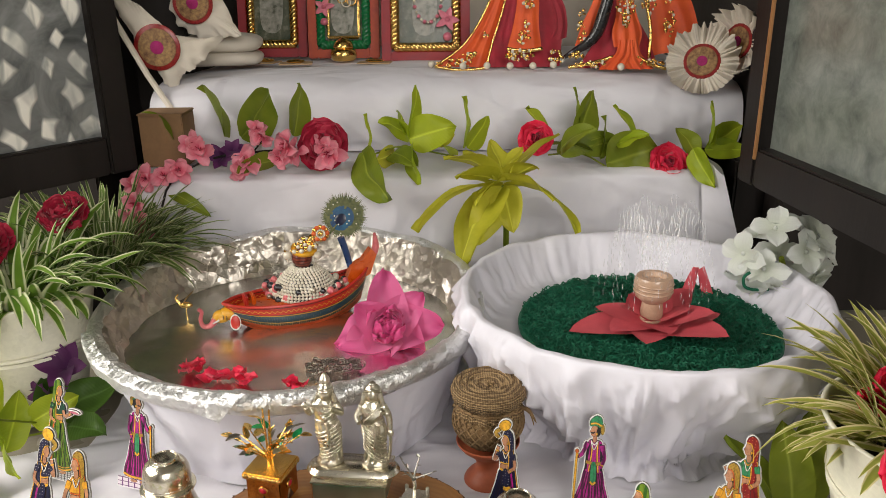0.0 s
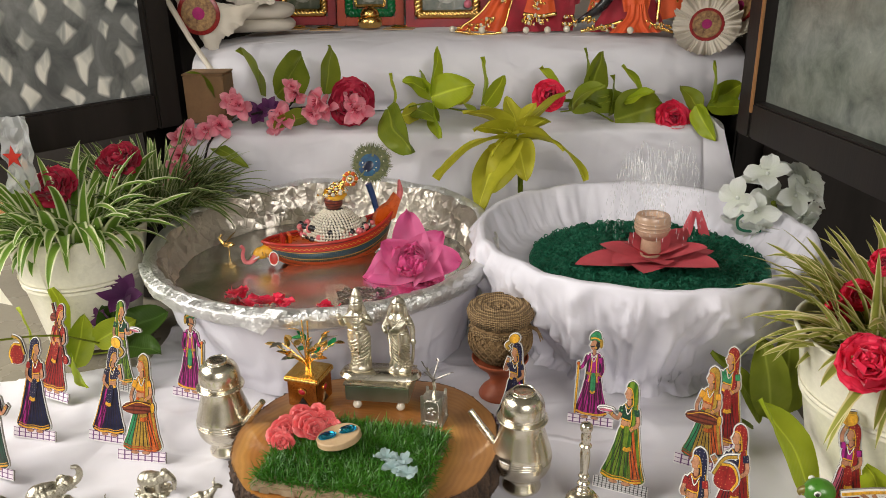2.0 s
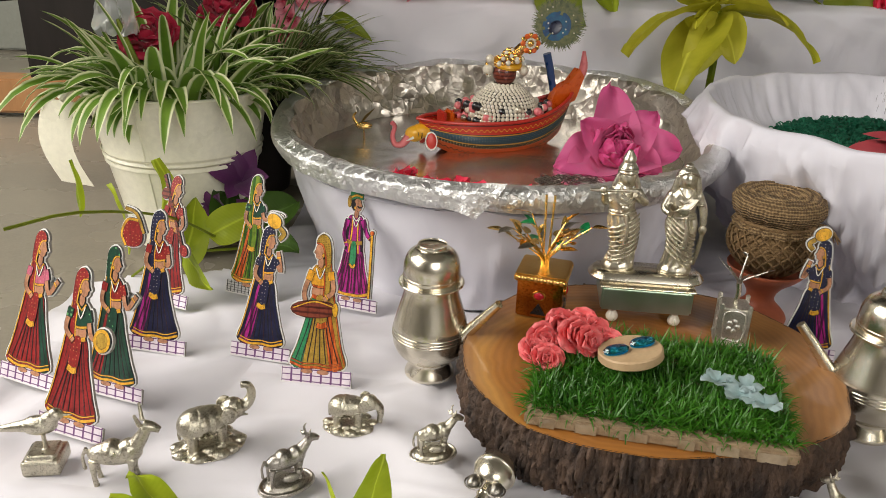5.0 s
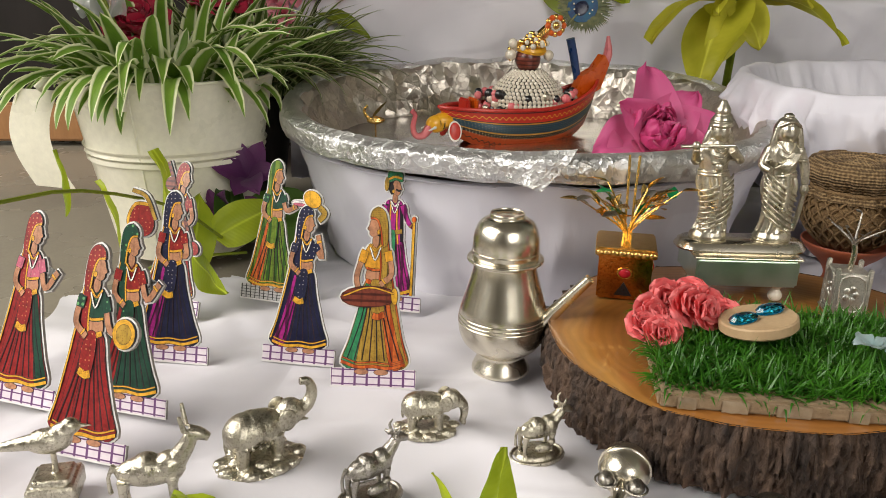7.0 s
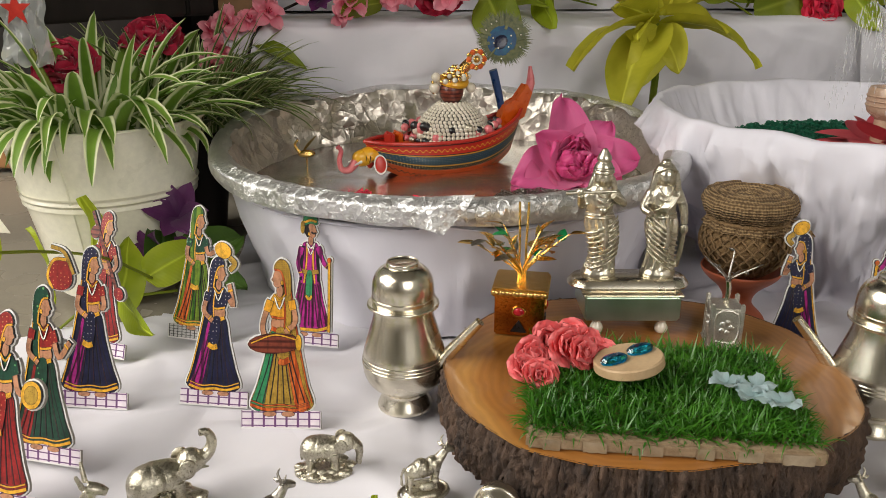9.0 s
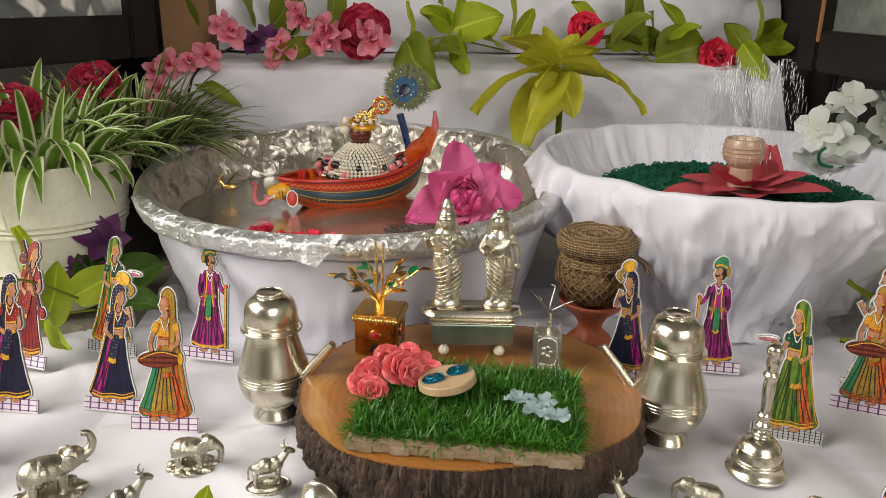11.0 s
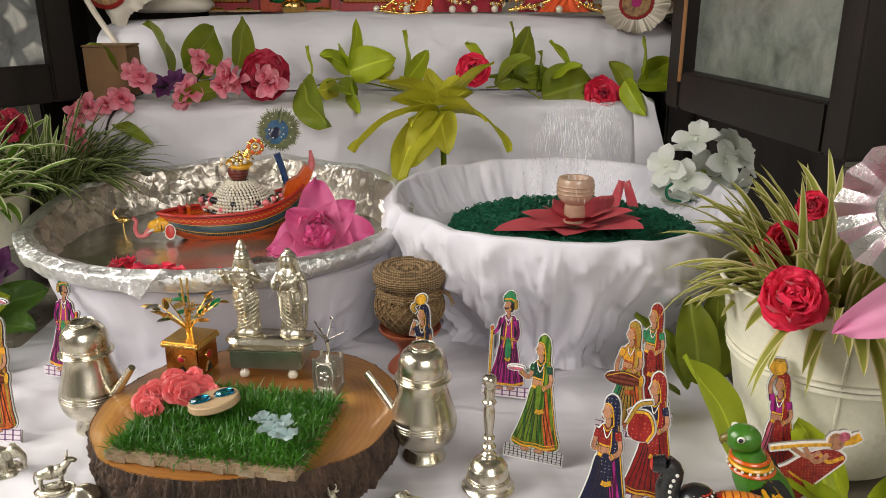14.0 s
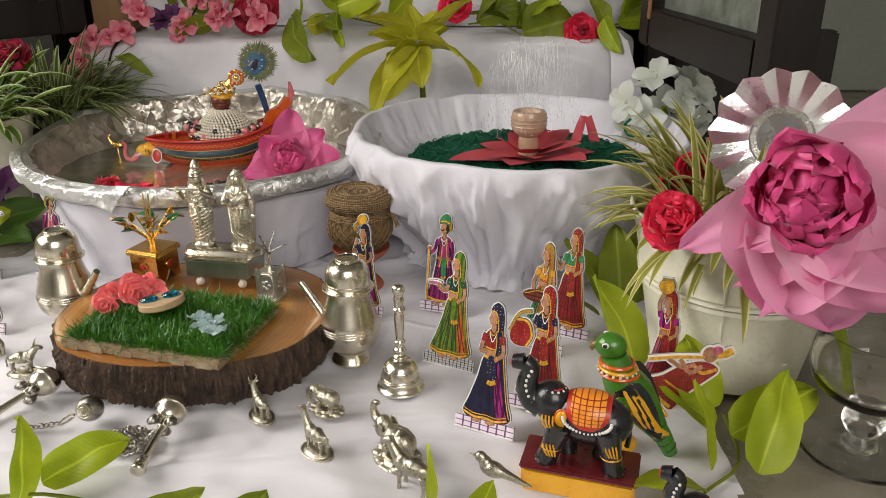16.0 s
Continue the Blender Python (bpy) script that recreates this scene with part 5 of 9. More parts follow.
# ---------- printed card figures ----------
SKIN = print_mat("printed_skin", (0.42, 0.20, 0.11), (0.42, 0.20, 0.11), "stripes", 10)
CARD = mottled("white_card", (0.74, 0.73, 0.70), (0.80, 0.79, 0.77), 60, 0.45)
CARD_EDGE = mottled("grey_board_edge", (0.22, 0.20, 0.18), (0.34, 0.31, 0.28), 200, 0.8)
PAVING = print_mat("printed_paving", (0.62, 0.56, 0.60), (0.14, 0.05, 0.16), "tiles", 48)
INKS = {
    "red": print_mat("print_red", (0.24, 0.010, 0.010), (0.62, 0.28, 0.12), "dots", 420, 0.13),
    "green": print_mat("print_dark_green", (0.005, 0.045, 0.025), (0.16, 0.42, 0.16), "dots", 330, 0.22),
    "lime": print_mat("print_lime", (0.13, 0.21, 0.014), (0.03, 0.11, 0.01), "stripes", 55),
    "navy": print_mat("print_navy", (0.006, 0.008, 0.038), (0.50, 0.46, 0.40), "dots", 420, 0.12),
    "purple": print_mat("print_magenta", (0.34, 0.012, 0.19), (0.10, 0.003, 0.06), "stripes", 60),
    "yellow": print_mat("print_yellow", (0.62, 0.29, 0.02), (0.45, 0.15, 0.01), "dots", 700, 0.2),
    "orange": print_mat("print_orange", (0.55, 0.12, 0.02), (0.40, 0.06, 0.01), "stripes", 50),
    "gold": print_mat("print_gold", (0.64, 0.34, 0.025), (0.36, 0.14, 0.01), "dots", 900, 0.2),
    "brown": print_mat("print_brown", (0.17, 0.035, 0.018), (0.08, 0.015, 0.01), "bands", 90),
    "black": print_mat("print_black", (0.012, 0.010, 0.012), (0.04, 0.03, 0.03), "dots", 300, 0.1),
    "pink": print_mat("print_pink", (0.45, 0.10, 0.16), (0.55, 0.22, 0.24), "dots", 420, 0.2),
    "ochre": print_mat("print_ochre_weave", (0.36, 0.22, 0.03), (0.20, 0.10, 0.015), "dots", 900, 0.25),
    "teal": print_mat("print_green_weave", (0.03, 0.22, 0.09), (0.02, 0.10, 0.04), "dots", 900, 0.25),
    "check": print_mat("print_black_white", (0.42, 0.42, 0.42), (0.015, 0.015, 0.015), "tiles", 95),
    "pleat": print_mat("print_dark_line", (0.05, 0.012, 0.02), (0.12, 0.05, 0.02), "dots", 500, 0.2),
    "white": print_mat("print_white", (0.70, 0.68, 0.64), (0.60, 0.56, 0.5), "dots", 500, 0.2),
}


def grown(outline, d):
    """An outline pushed outwards by d."""
    n, out = len(outline), []
    area = sum(a[0] * b[1] - b[0] * a[1] for a, b in zip(outline, outline[1:] + outline[:1]))
    sign = 1 if area > 0 else -1
    for i in range(n):
        t = Vector(outline[(i + 1) % n]) - Vector(outline[i - 1])
        if t.length < 1e-9:
            out.append(outline[i])
            continue
        t.normalize()
        out.append((outline[i][0] + sign * t.y * d, outline[i][1] - sign * t.x * d))
    return out


def oval(cx, cz, rx, rz, tilt=0.0, n=16):
    c, s = math.cos(radians(tilt)), math.sin(radians(tilt))
    return [(cx + rx * math.cos(a) * c - rz * math.sin(a) * s, cz + rx * math.cos(a) * s + rz * math.sin(a) * c) for a in [2 * math.pi * i / n for i in range(n)]]


def limb(points, w):
    """A band of width w along a bent line."""
    pts = spline(points, 4)
    left, right = [], []
    for i, p in enumerate(pts):
        t = Vector(pts[min(i + 1, len(pts) - 1)]) - Vector(pts[max(i - 1, 0)])
        t.normalize()
        left.append((p[0] - t.y * w / 2, p[1] + t.x * w / 2))
        right.append((p[0] + t.y * w / 2, p[1] - t.x * w / 2))
    return right + left[::-1]


def figure_patches(dress, veil, blouse, trim, prop, flip):
    """Coloured areas of one standing figure, 1 high; plain shapes only."""
    side = {"navy": "purple", "green": "red", "lime": "orange", "ochre": "orange", "purple": "purple", "red": "red"}[dress]
    staff = prop == "staff"
    P = [("foot", oval(-0.075, 0.088, 0.045, 0.015), "skin"), ("foot", oval(0.05, 0.088, 0.045, 0.015), "skin")]
    if staff:
        P.append(("skirt", loop_spline([(-0.072, 0.54), (0.072, 0.54), (0.125, 0.36), (0.185, 0.15), (0.09, 0.118), (-0.09, 0.118), (-0.185, 0.15), (-0.125, 0.36)]), dress))
        for k in range(9):
            q = -1 + 0.25 * k
            P.append(("pleat", limb([(0.062 * q, 0.53), (0.11 * q, 0.34), (0.168 * q, 0.155)], 0.006), "pleat"))
        P.append(("hem", limb([(-0.185, 0.156), (-0.09, 0.128), (0.0, 0.126), (0.09, 0.128), (0.185, 0.156)], 0.022), trim))
        P.append(("coat", loop_spline([(-0.066, 0.775), (0.0, 0.79), (0.066, 0.775), (0.082, 0.65), (0.088, 0.50), (0.04, 0.47), (-0.04, 0.47), (-0.088, 0.50), (-0.082, 0.65)]), dress))
        for x in (-1, 1):
            P.append(("coat_edge", limb([(0.028 * x, 0.775), (0.030 * x, 0.64), (0.050 * x, 0.48)], 0.013), "gold"))
            P.append(("coat_edge", limb([(0.060 * x, 0.76), (0.072 * x, 0.64), (0.082 * x, 0.50)], 0.020), "black"))
        P.append(("sash", limb([(-0.082, 0.575), (0.0, 0.560), (0.082, 0.575)], 0.030), "ochre"))
        P.append(("sash_end", loop_spline([(-0.022, 0.56), (0.022, 0.56), (0.030, 0.38), (0.0, 0.35), (-0.026, 0.38)]), "teal"))
        P.append(("fringe", limb([(-0.026, 0.385), (0.0, 0.360), (0.030, 0.385)], 0.020), "gold"))
    else:
        P.append(("veil", loop_spline([(-0.010, 0.985), (0.040, 0.968), (0.068, 0.90), (0.078, 0.78), (0.104, 0.62), (0.140, 0.44), (0.180, 0.27), (0.222, 0.145), (0.13, 0.125), (0.05, 0.40), (0.0, 0.70), (-0.03, 0.90)]), dress))
        P.append(("skirt", loop_spline([(-0.060, 0.590), (0.060, 0.590), (0.100, 0.43), (0.150, 0.25), (0.198, 0.130), (0.10, 0.104), (0.0, 0.112), (-0.10, 0.104), (-0.205, 0.135), (-0.160, 0.26), (-0.105, 0.43)]), dress))
        P.append(("skirt_side", loop_spline([(0.020, 0.57), (0.060, 0.575), (0.100, 0.43), (0.150, 0.25), (0.192, 0.135), (0.11, 0.115), (0.055, 0.34)]), side))
        P.append(("panel", loop_spline([(-0.058, 0.575), (-0.030, 0.575), (-0.075, 0.34), (-0.125, 0.118), (-0.20, 0.14), (-0.155, 0.26), (-0.102, 0.43)]), veil if veil != dress else dress))
        for k in range(8):
            q = -0.92 + 0.26 * k
            P.append(("pleat", limb([(0.048 * q, 0.56), (0.092 * q, 0.38), (0.185 * q, 0.15)], 0.0030), "pleat" if k % 2 else "black"))
        P.append(("hem", limb([(-0.205, 0.142), (-0.1, 0.114), (0.0, 0.120), (0.1, 0.112), (0.200, 0.136)], 0.016), trim))
        P.append(("hem", limb([(-0.198, 0.166), (-0.1, 0.138), (0.0, 0.144), (0.1, 0.136), (0.192, 0.160)], 0.007), trim))
        P.append(("veil_edge", limb([(0.050, 0.93), (0.072, 0.78), (0.100, 0.62), (0.136, 0.44), (0.176, 0.27), (0.214, 0.155)], 0.009), trim))
        P.append(("waist", loop_spline([(-0.048, 0.655), (0.048, 0.655), (0.060, 0.585), (-0.056, 0.585)]), "skin"))
        P.append(("blouse", loop_spline([(-0.078, 0.705), (-0.060, 0.765), (-0.020, 0.79), (0.045, 0.785), (0.064, 0.72), (0.050, 0.645), (-0.052, 0.645)]), blouse))
        P.append(("border", limb([(-0.062, 0.655), (0.0, 0.645), (0.056, 0.652)], 0.012), trim))
        P.append(("drape", loop_spline([(0.020, 0.79), (0.068, 0.775), (0.072, 0.66), (0.062, 0.56), (0.020, 0.545), (0.030, 0.66)]), dress))
        P.append(("border", limb([(0.020, 0.785), (0.030, 0.66), (0.018, 0.550)], 0.009), trim))
        P.append(("sash", limb([(-0.062, 0.588), (0.0, 0.570), (0.064, 0.588)], 0.024), trim))
        P.append(("drape_end", loop_spline([(-0.030, 0.575), (0.034, 0.575), (0.058, 0.41), (-0.014, 0.395)]), dress))
        P.append(("fringe", limb([(-0.014, 0.398), (0.02, 0.390), (0.060, 0.408)], 0.034), trim))
    P.append(("hair", oval(0.006, 0.885, 0.044, 0.056, 12), "black"))
    P.append(("neck", oval(-0.006, 0.805, 0.021, 0.036), "skin"))
    P.append(("head", loop_spline([(-0.012, 0.930), (-0.040, 0.915), (-0.050, 0.885), (-0.060, 0.868), (-0.048, 0.858), (-0.044, 0.838), (-0.020, 0.825), (0.010, 0.845), (0.018, 0.890), (0.010, 0.922)]), "skin"))
    if not staff:
        P.append(("hood", loop_spline([(-0.042, 0.925), (-0.030, 0.970), (0.012, 0.986), (0.052, 0.955), (0.068, 0.88), (0.068, 0.79), (0.036, 0.775), (0.024, 0.86), (0.004, 0.915)]), dress))
        P.append(("border", limb([(-0.042, 0.928), (0.000, 0.918), (0.024, 0.86), (0.036, 0.78)], 0.010), trim))
    else:
        P.append(("hair", oval(0.024, 0.865, 0.016, 0.036), "black"))
        P.append(("moustache", limb([(-0.052, 0.862), (-0.030, 0.858), (-0.012, 0.868)], 0.010), "black"))
    P.append(("earring", oval(0.010, 0.852, 0.010, 0.013), "gold"))
    P.append(("necklace", limb([(-0.045, 0.785), (-0.010, 0.748), (0.030, 0.785)], 0.011), "white" if staff else "gold"))
    P.append(("necklace", limb([(-0.040, 0.768), (-0.008, 0.700), (0.026, 0.768)], 0.008), "white"))
    arm = {"drum": [(-0.07, 0.75), (-0.12, 0.61), (-0.10, 0.52)], "pot": [(-0.07, 0.75), (-0.13, 0.67), (-0.09, 0.81)], "plate": [(-0.065, 0.75), (-0.10, 0.65), (-0.19, 0.685)], "staff": [(-0.075, 0.76), (-0.125, 0.65), (-0.17, 0.61)],
           "disc": [(-0.065, 0.75), (-0.11, 0.61), (-0.18, 0.61)], "fan": [(-0.07, 0.75), (-0.10, 0.63), (-0.05, 0.63)], "sitar": [(-0.07, 0.75), (-0.12, 0.63), (-0.05, 0.57)], "wave": [(-0.07, 0.75), (-0.12, 0.61), (-0.20, 0.70)], "lift": [(-0.07, 0.75), (-0.10, 0.86), (-0.06, 0.97)]}[prop]
    far = [(0.072, 0.75), (0.100, 0.63), (0.03, 0.565)] if prop != "staff" else [(0.075, 0.75), (0.105, 0.63), (0.07, 0.53)]
    for line in (arm, far):
        P.append(("arm", limb(line, 0.032), blouse if prop == "staff" else "skin"))
        P.append(("sleeve", limb([line[0], tuple(0.55 * a + 0.45 * b for a, b in zip(line[0], line[1]))], 0.046), blouse))
        P.append(("bangle", limb([tuple(0.35 * a + 0.65 * b for a, b in zip(line[1], line[2])), tuple(0.25 * a + 0.75 * b for a, b in zip(line[1], line[2]))], 0.036), "gold"))
    if prop == "drum":
        P += [("drum", oval(-0.04, 0.50, 0.18, 0.058, 2), "brown"), ("drum_end", oval(0.122, 0.505, 0.020, 0.046, 2), "gold"), ("drum_cord", limb([(-0.20, 0.50), (-0.04, 0.55), (0.12, 0.52)], 0.008), "gold")]
    elif prop == "pot":
        P += [("jar", oval(-0.03, 1.03, 0.068, 0.050, 25), "gold"), ("jar_mouth", limb([(-0.085, 0.985), (-0.13, 0.945), (-0.09, 0.90)], 0.035), "ochre")]
    elif prop == "plate":
        P += [("plate", oval(-0.225, 0.705, 0.08, 0.018, 3), "white"), ("plate_rim", oval(-0.225, 0.698, 0.066, 0.010, 3), "pink")]
    elif prop == "staff":
        P += [("staff", limb([(-0.19, 0.12), (-0.185, 0.4), (-0.18, 0.66)], 0.020), "gold"), ("knob", oval(-0.18, 0.665, 0.018, 0.018), "orange"), ("turban", loop_spline([(-0.062, 0.925), (-0.058, 0.98), (0.0, 1.025), (0.055, 1.0), (0.058, 0.915), (0.0, 0.932)]), "teal"), ("turban_band", limb([(-0.058, 0.945), (0.0, 0.955), (0.056, 0.935)], 0.016), "gold"), ("plume", oval(0.068, 0.90, 0.018, 0.048), "ochre")]
    elif prop == "disc":
        P += [("tambourine", oval(-0.20, 0.60, 0.068, 0.068), "gold"), ("tambourine_skin", oval(-0.20, 0.60, 0.045, 0.045), "ochre")]
    elif prop == "fan":
        P += [("fan", loop_spline([(0.14, 0.79), (0.18, 0.90), (0.27, 0.90), (0.32, 0.81), (0.28, 0.73), (0.18, 0.73)]), "red"), ("fan_rim", limb([(0.17, 0.905), (0.275, 0.905), (0.325, 0.81), (0.285, 0.725)], 0.018), "gold"), ("fan_grip", limb([(0.13, 0.82), (0.20, 0.95), (0.30, 0.985)], 0.022), "ochre")]
    elif prop == "sitar":
        P += [("neck_board", limb([(0.15, 0.98), (0.0, 0.72), (-0.15, 0.46)], 0.024), "brown"), ("gourd", oval(-0.17, 0.44, 0.05, 0.038, 40), "red"), ("gourd", oval(0.11, 0.84, 0.042, 0.042), "brown")]
    elif prop == "lift":
        P += [("jar", oval(-0.05, 1.02, 0.075, 0.066), "gold"), ("jar_neck", limb([(-0.10, 1.075), (0.0, 1.08)], 0.018), "ochre")]
    return [(k, [(-x if flip else x, z) for x, z in o], c) for k, o, c in P]


def card_figure(at, height, az, dress, veil, blouse, trim, prop, flip, label, paving="paving", width=1.0, lean=0.0):
    """A flat printed card cut to a figure's outline on a printed strip of paving; one plain piece."""
    mb, mats = Mesh(), [CARD, CARD_EDGE, PAVING if paving == "paving" else INKS["check"]]
    T = 0.0008
    strip = [(-0.235 * height, 0.0), (0.235 * height, 0.0), (0.235 * height, 0.10 * height), (-0.235 * height, 0.10 * height)]
    mb.slab(strip, -T, T * 0.98, 0, side=1)
    mb.slab([(x * 0.98, 0.001 + z * 0.96) for x, z in strip], -T - 0.00016, -T + 0.0003, 2)
    slot = {}
    patches = figure_patches(dress, veil, blouse, trim, prop, flip)
    for i, (k, o, c) in enumerate(patches):
        o = [(x * height * width, z * height) for x, z in o]
        mb.slab(grown(o, 0.00115), -T - 0.000004 * (i + 1), T + 0.000004 * i, 0, side=1)
    slot["black"] = len(mats)
    mats.append(INKS["black"])
    for i, (k, o, c) in enumerate(patches):
        o = [(x * height * width, z * height) for x, z in o]
        if c not in slot:
            slot[c] = len(mats)
            mats.append(SKIN if c == "skin" else INKS[c])
        mb.slab(grown(o, 0.00020), -T - 0.000385 - 0.00003 * i, -T + 0.0002, slot["black"])
        mb.slab(o, -T - 0.00040 - 0.00003 * i, -T + 0.0002, slot[c])
    ob = solid("card_figure", mb, mats, m=Matrix.Translation(at) @ Matrix.Rotation(radians(az), 4, "Z") @ Matrix.Rotation(radians(lean), 4, "X"), sharp=20)
    return tagged(ob, label, "card figure", "printed card figures on the cloth")


FIGURES = [
    ((-0.424, 0.593), -24, 20, "red", "red", "red", "gold", "sitar", True, "printed card figure in red with a long lute"),
    ((-0.405, 0.522), -12, 17, "navy", "navy", "red", "gold", "fan", True, "printed card figure in navy with a red dotted fan"),
    ((-0.412, 0.467), -19, 14, "green", "green", "red", "gold", "wave", True, "printed card figure in dark green with raised arm"),
    ((-0.360, 0.610), -20, 14, "lime", "lime", "green", "gold", "plate", True, "printed card figure in lime and orange with a plate"),
    ((-0.332, 0.517), -13, 20, "navy", "navy", "navy", "gold", "pot", True, "printed card figure in navy drinking from a gold pot"),
    ((-0.289, 0.488), -7, 18, "ochre", "teal", "yellow", "orange", "drum", False, "printed card figure in yellow and green with a brown drum"),
    ((-0.280, 0.594), -18, 12, "purple", "purple", "purple", "gold", "staff", True, "printed card figure in magenta coat with a staff"),
    ((0.046, 0.542), -17, 9, "navy", "navy", "navy", "gold", "pot", False, "printed card figure in navy under a gold pot beside the jar"),
    ((0.120, 0.548), -15, 9, "purple", "purple", "purple", "gold", "staff", False, "printed card figure in magenta coat before the bowl"),
    ((0.130, 0.449), -23, 15, "lime", "lime", "green", "gold", "plate", False, "printed card figure in lime and orange holding a plate"),
    ((0.229, 0.506), -25, 16, "red", "red", "teal", "gold", "wave", False, "printed card figure in red behind the drummer"),
    ((0.205, 0.480), -28, 11, "ochre", "teal", "yellow", "orange", "drum", False, "printed card figure in yellow with a brown drum"),
    ((0.199, 0.388), -20, 14, "red", "red", "navy", "gold", "wave", False, "printed card figure in red behind a dotted fan"),
    ((0.160, 0.359), -23, 14, "navy", "navy", "red", "gold", "fan", False, "printed card figure in starry navy with a dotted fan"),
    ((-0.420, 0.427), -20, 19, "red", "red", "green", "gold", "disc", True, "printed card figure in red with a tambourine"),
    ((-0.470, 0.478), -22, 20, "red", "green", "pink", "gold", "wave", True, "printed card figure in faded red beside the leaves"),
    ((0.292, 0.407), -20, 13, "red", "pink", "purple", "gold", "lift", False, "printed card figure in red with a jar on the head"),
]
for (fx, fy), az, lean, dress, veil, blouse, trim, prop, flip, label in FIGURES:
    reach = {"pot": 1.075, "lift": 1.085, "staff": 1.02}.get(prop, 0.985)
    card_figure((fx, fy, 0.0006), 0.0925 / (reach * math.cos(radians(lean))), az, dress, veil, blouse, trim, prop, flip, label, "check" if dress == "lime" else "paving", 0.86, -lean)


def lying_card():
    """The reclining flute figure, propped on the leaves: one plain piece."""
    mb, mats = Mesh(), [CARD, CARD_EDGE, INKS["red"], INKS["gold"], INKS["pink"], SKIN]
    body = loop_spline([(-0.036, -0.014), (-0.022, -0.008), (-0.006, 0.002), (0.008, 0.006), (0.019, 0.004), (0.023, -0.002), (0.012, -0.012), (-0.002, -0.024), (-0.013, -0.038), (-0.022, -0.032)])
    shapes = [(body, 2), (limb([(0.002, 0.004), (0.010, -0.004), (0.022, 0.000)], 0.003), 3), (limb([(-0.034, -0.013), (-0.024, -0.028), (-0.014, -0.036)], 0.003), 3), (limb([(-0.020, -0.012), (-0.008, -0.020), (0.000, -0.024)], 0.0018), 3),
              (limb([(0.010, 0.012), (0.026, 0.013), (0.034, 0.017)], 0.006), 3), (oval(0.016, 0.0125, 0.0062, 0.0068, -15), 5), (oval(0.0215, 0.0165, 0.0046, 0.0035, 20), 4), (limb([(-0.034, 0.006), (-0.010, 0.009), (0.012, 0.010)], 0.0024), 3),
              (limb([(0.010, 0.002), (0.000, -0.004), (-0.008, 0.007)], 0.0036), 5), (limb([(0.004, 0.004), (-0.006, 0.000), (-0.018, 0.007)], 0.0032), 5)]
    for i, (o, c) in enumerate(shapes):
        mb.slab(grown(o, 0.002), -0.0012 - 0.00004 * i, 0.0012 + 0.00003 * i, 0, side=1)
        mb.slab(o, -0.0022 - 0.00008 * i, -0.001, c)
    ob = solid("card_figure", mb, mats, m=Matrix.Translation((0.306, 0.384, 0.044)) @ Matrix.Scale(0.84, 4) @ Matrix.Rotation(radians(-4), 4, "Z") @ Matrix.Rotation(radians(-12), 4, "X"), sharp=20)
    tagged(ob, "printed card figure in red playing a flute, leaning on leaves", "card figure", "printed card figures on the cloth")


lying_card()

# ---------- metal vessels ----------


def jug(at, az, spout_len, label):
    j = thing("spouted_jug", label, "jug", Matrix.Translation(at) @ Matrix.Rotation(radians(az), 4, "Z"))
    prof = [(0, 0.001), (0.0145, 0.001), (0.0162, 0.0), (0.0165, 0.0015), (0.0155, 0.004), (0.0138, 0.008), (0.0134, 0.0105), (0.0150, 0.0125), (0.0205, 0.0165), (0.0238, 0.0225), (0.0248, 0.0290), (0.0246, 0.0345), (0.0243, 0.0355), (0.0238, 0.0385), (0.0220, 0.0445), (0.0199, 0.0515), (0.0181, 0.0580), (0.0172, 0.0630), (0.0174, 0.0650), (0.0206, 0.0662), (0.0210, 0.0672), (0.0204, 0.0680), (0.0180, 0.0682), (0.0165, 0.0680)]
    body = solid("body", Mesh().lathe(prof, 56, smooth=4), SILVER, j, sharp=70)
    for z, r in ((0.0330, 0.02466), (0.0310, 0.02480), (0.0595, 0.0169)):
        solid("band", Mesh().ring((0, 0, z), r, 0.0003, 0, 56, 6), SILVER, body, "fine raised ring round the body")
    lid = [(0.0178, 0.0670), (0.0182, 0.0700), (0.0184, 0.0720), (0.0180, 0.0723), (0.0181, 0.0728), (0.0180, 0.0770), (0.0172, 0.0820), (0.0150, 0.0868), (0.0112, 0.0898), (0.0096, 0.0904), (0.0094, 0.0922), (0.0090, 0.0927), (0.0084, 0.0918), (0.0045, 0.0912), (0, 0.0914)]
    solid("lid", Mesh().lathe(lid, 56, smooth=4), SILVER, j, "domed cup lid", sharp=70)
    solid("spout", Mesh().tube([(0.0190, 0, 0.026), (0.0240, 0, 0.0335), (0.0335, 0, 0.046), (0.0225 + spout_len, 0, 0.062)], [0.0058, 0.0044, 0.0035, 0.0028], 14), SILVER, j)
    return j


jug((-0.2165, 0.5095, 0), -25, 0.024, "white metal jug with domed lid and straight spout")
jug((0.0490, 0.459, 0), 158, 0.024, "white metal jug with domed lid, spout towards the slice")

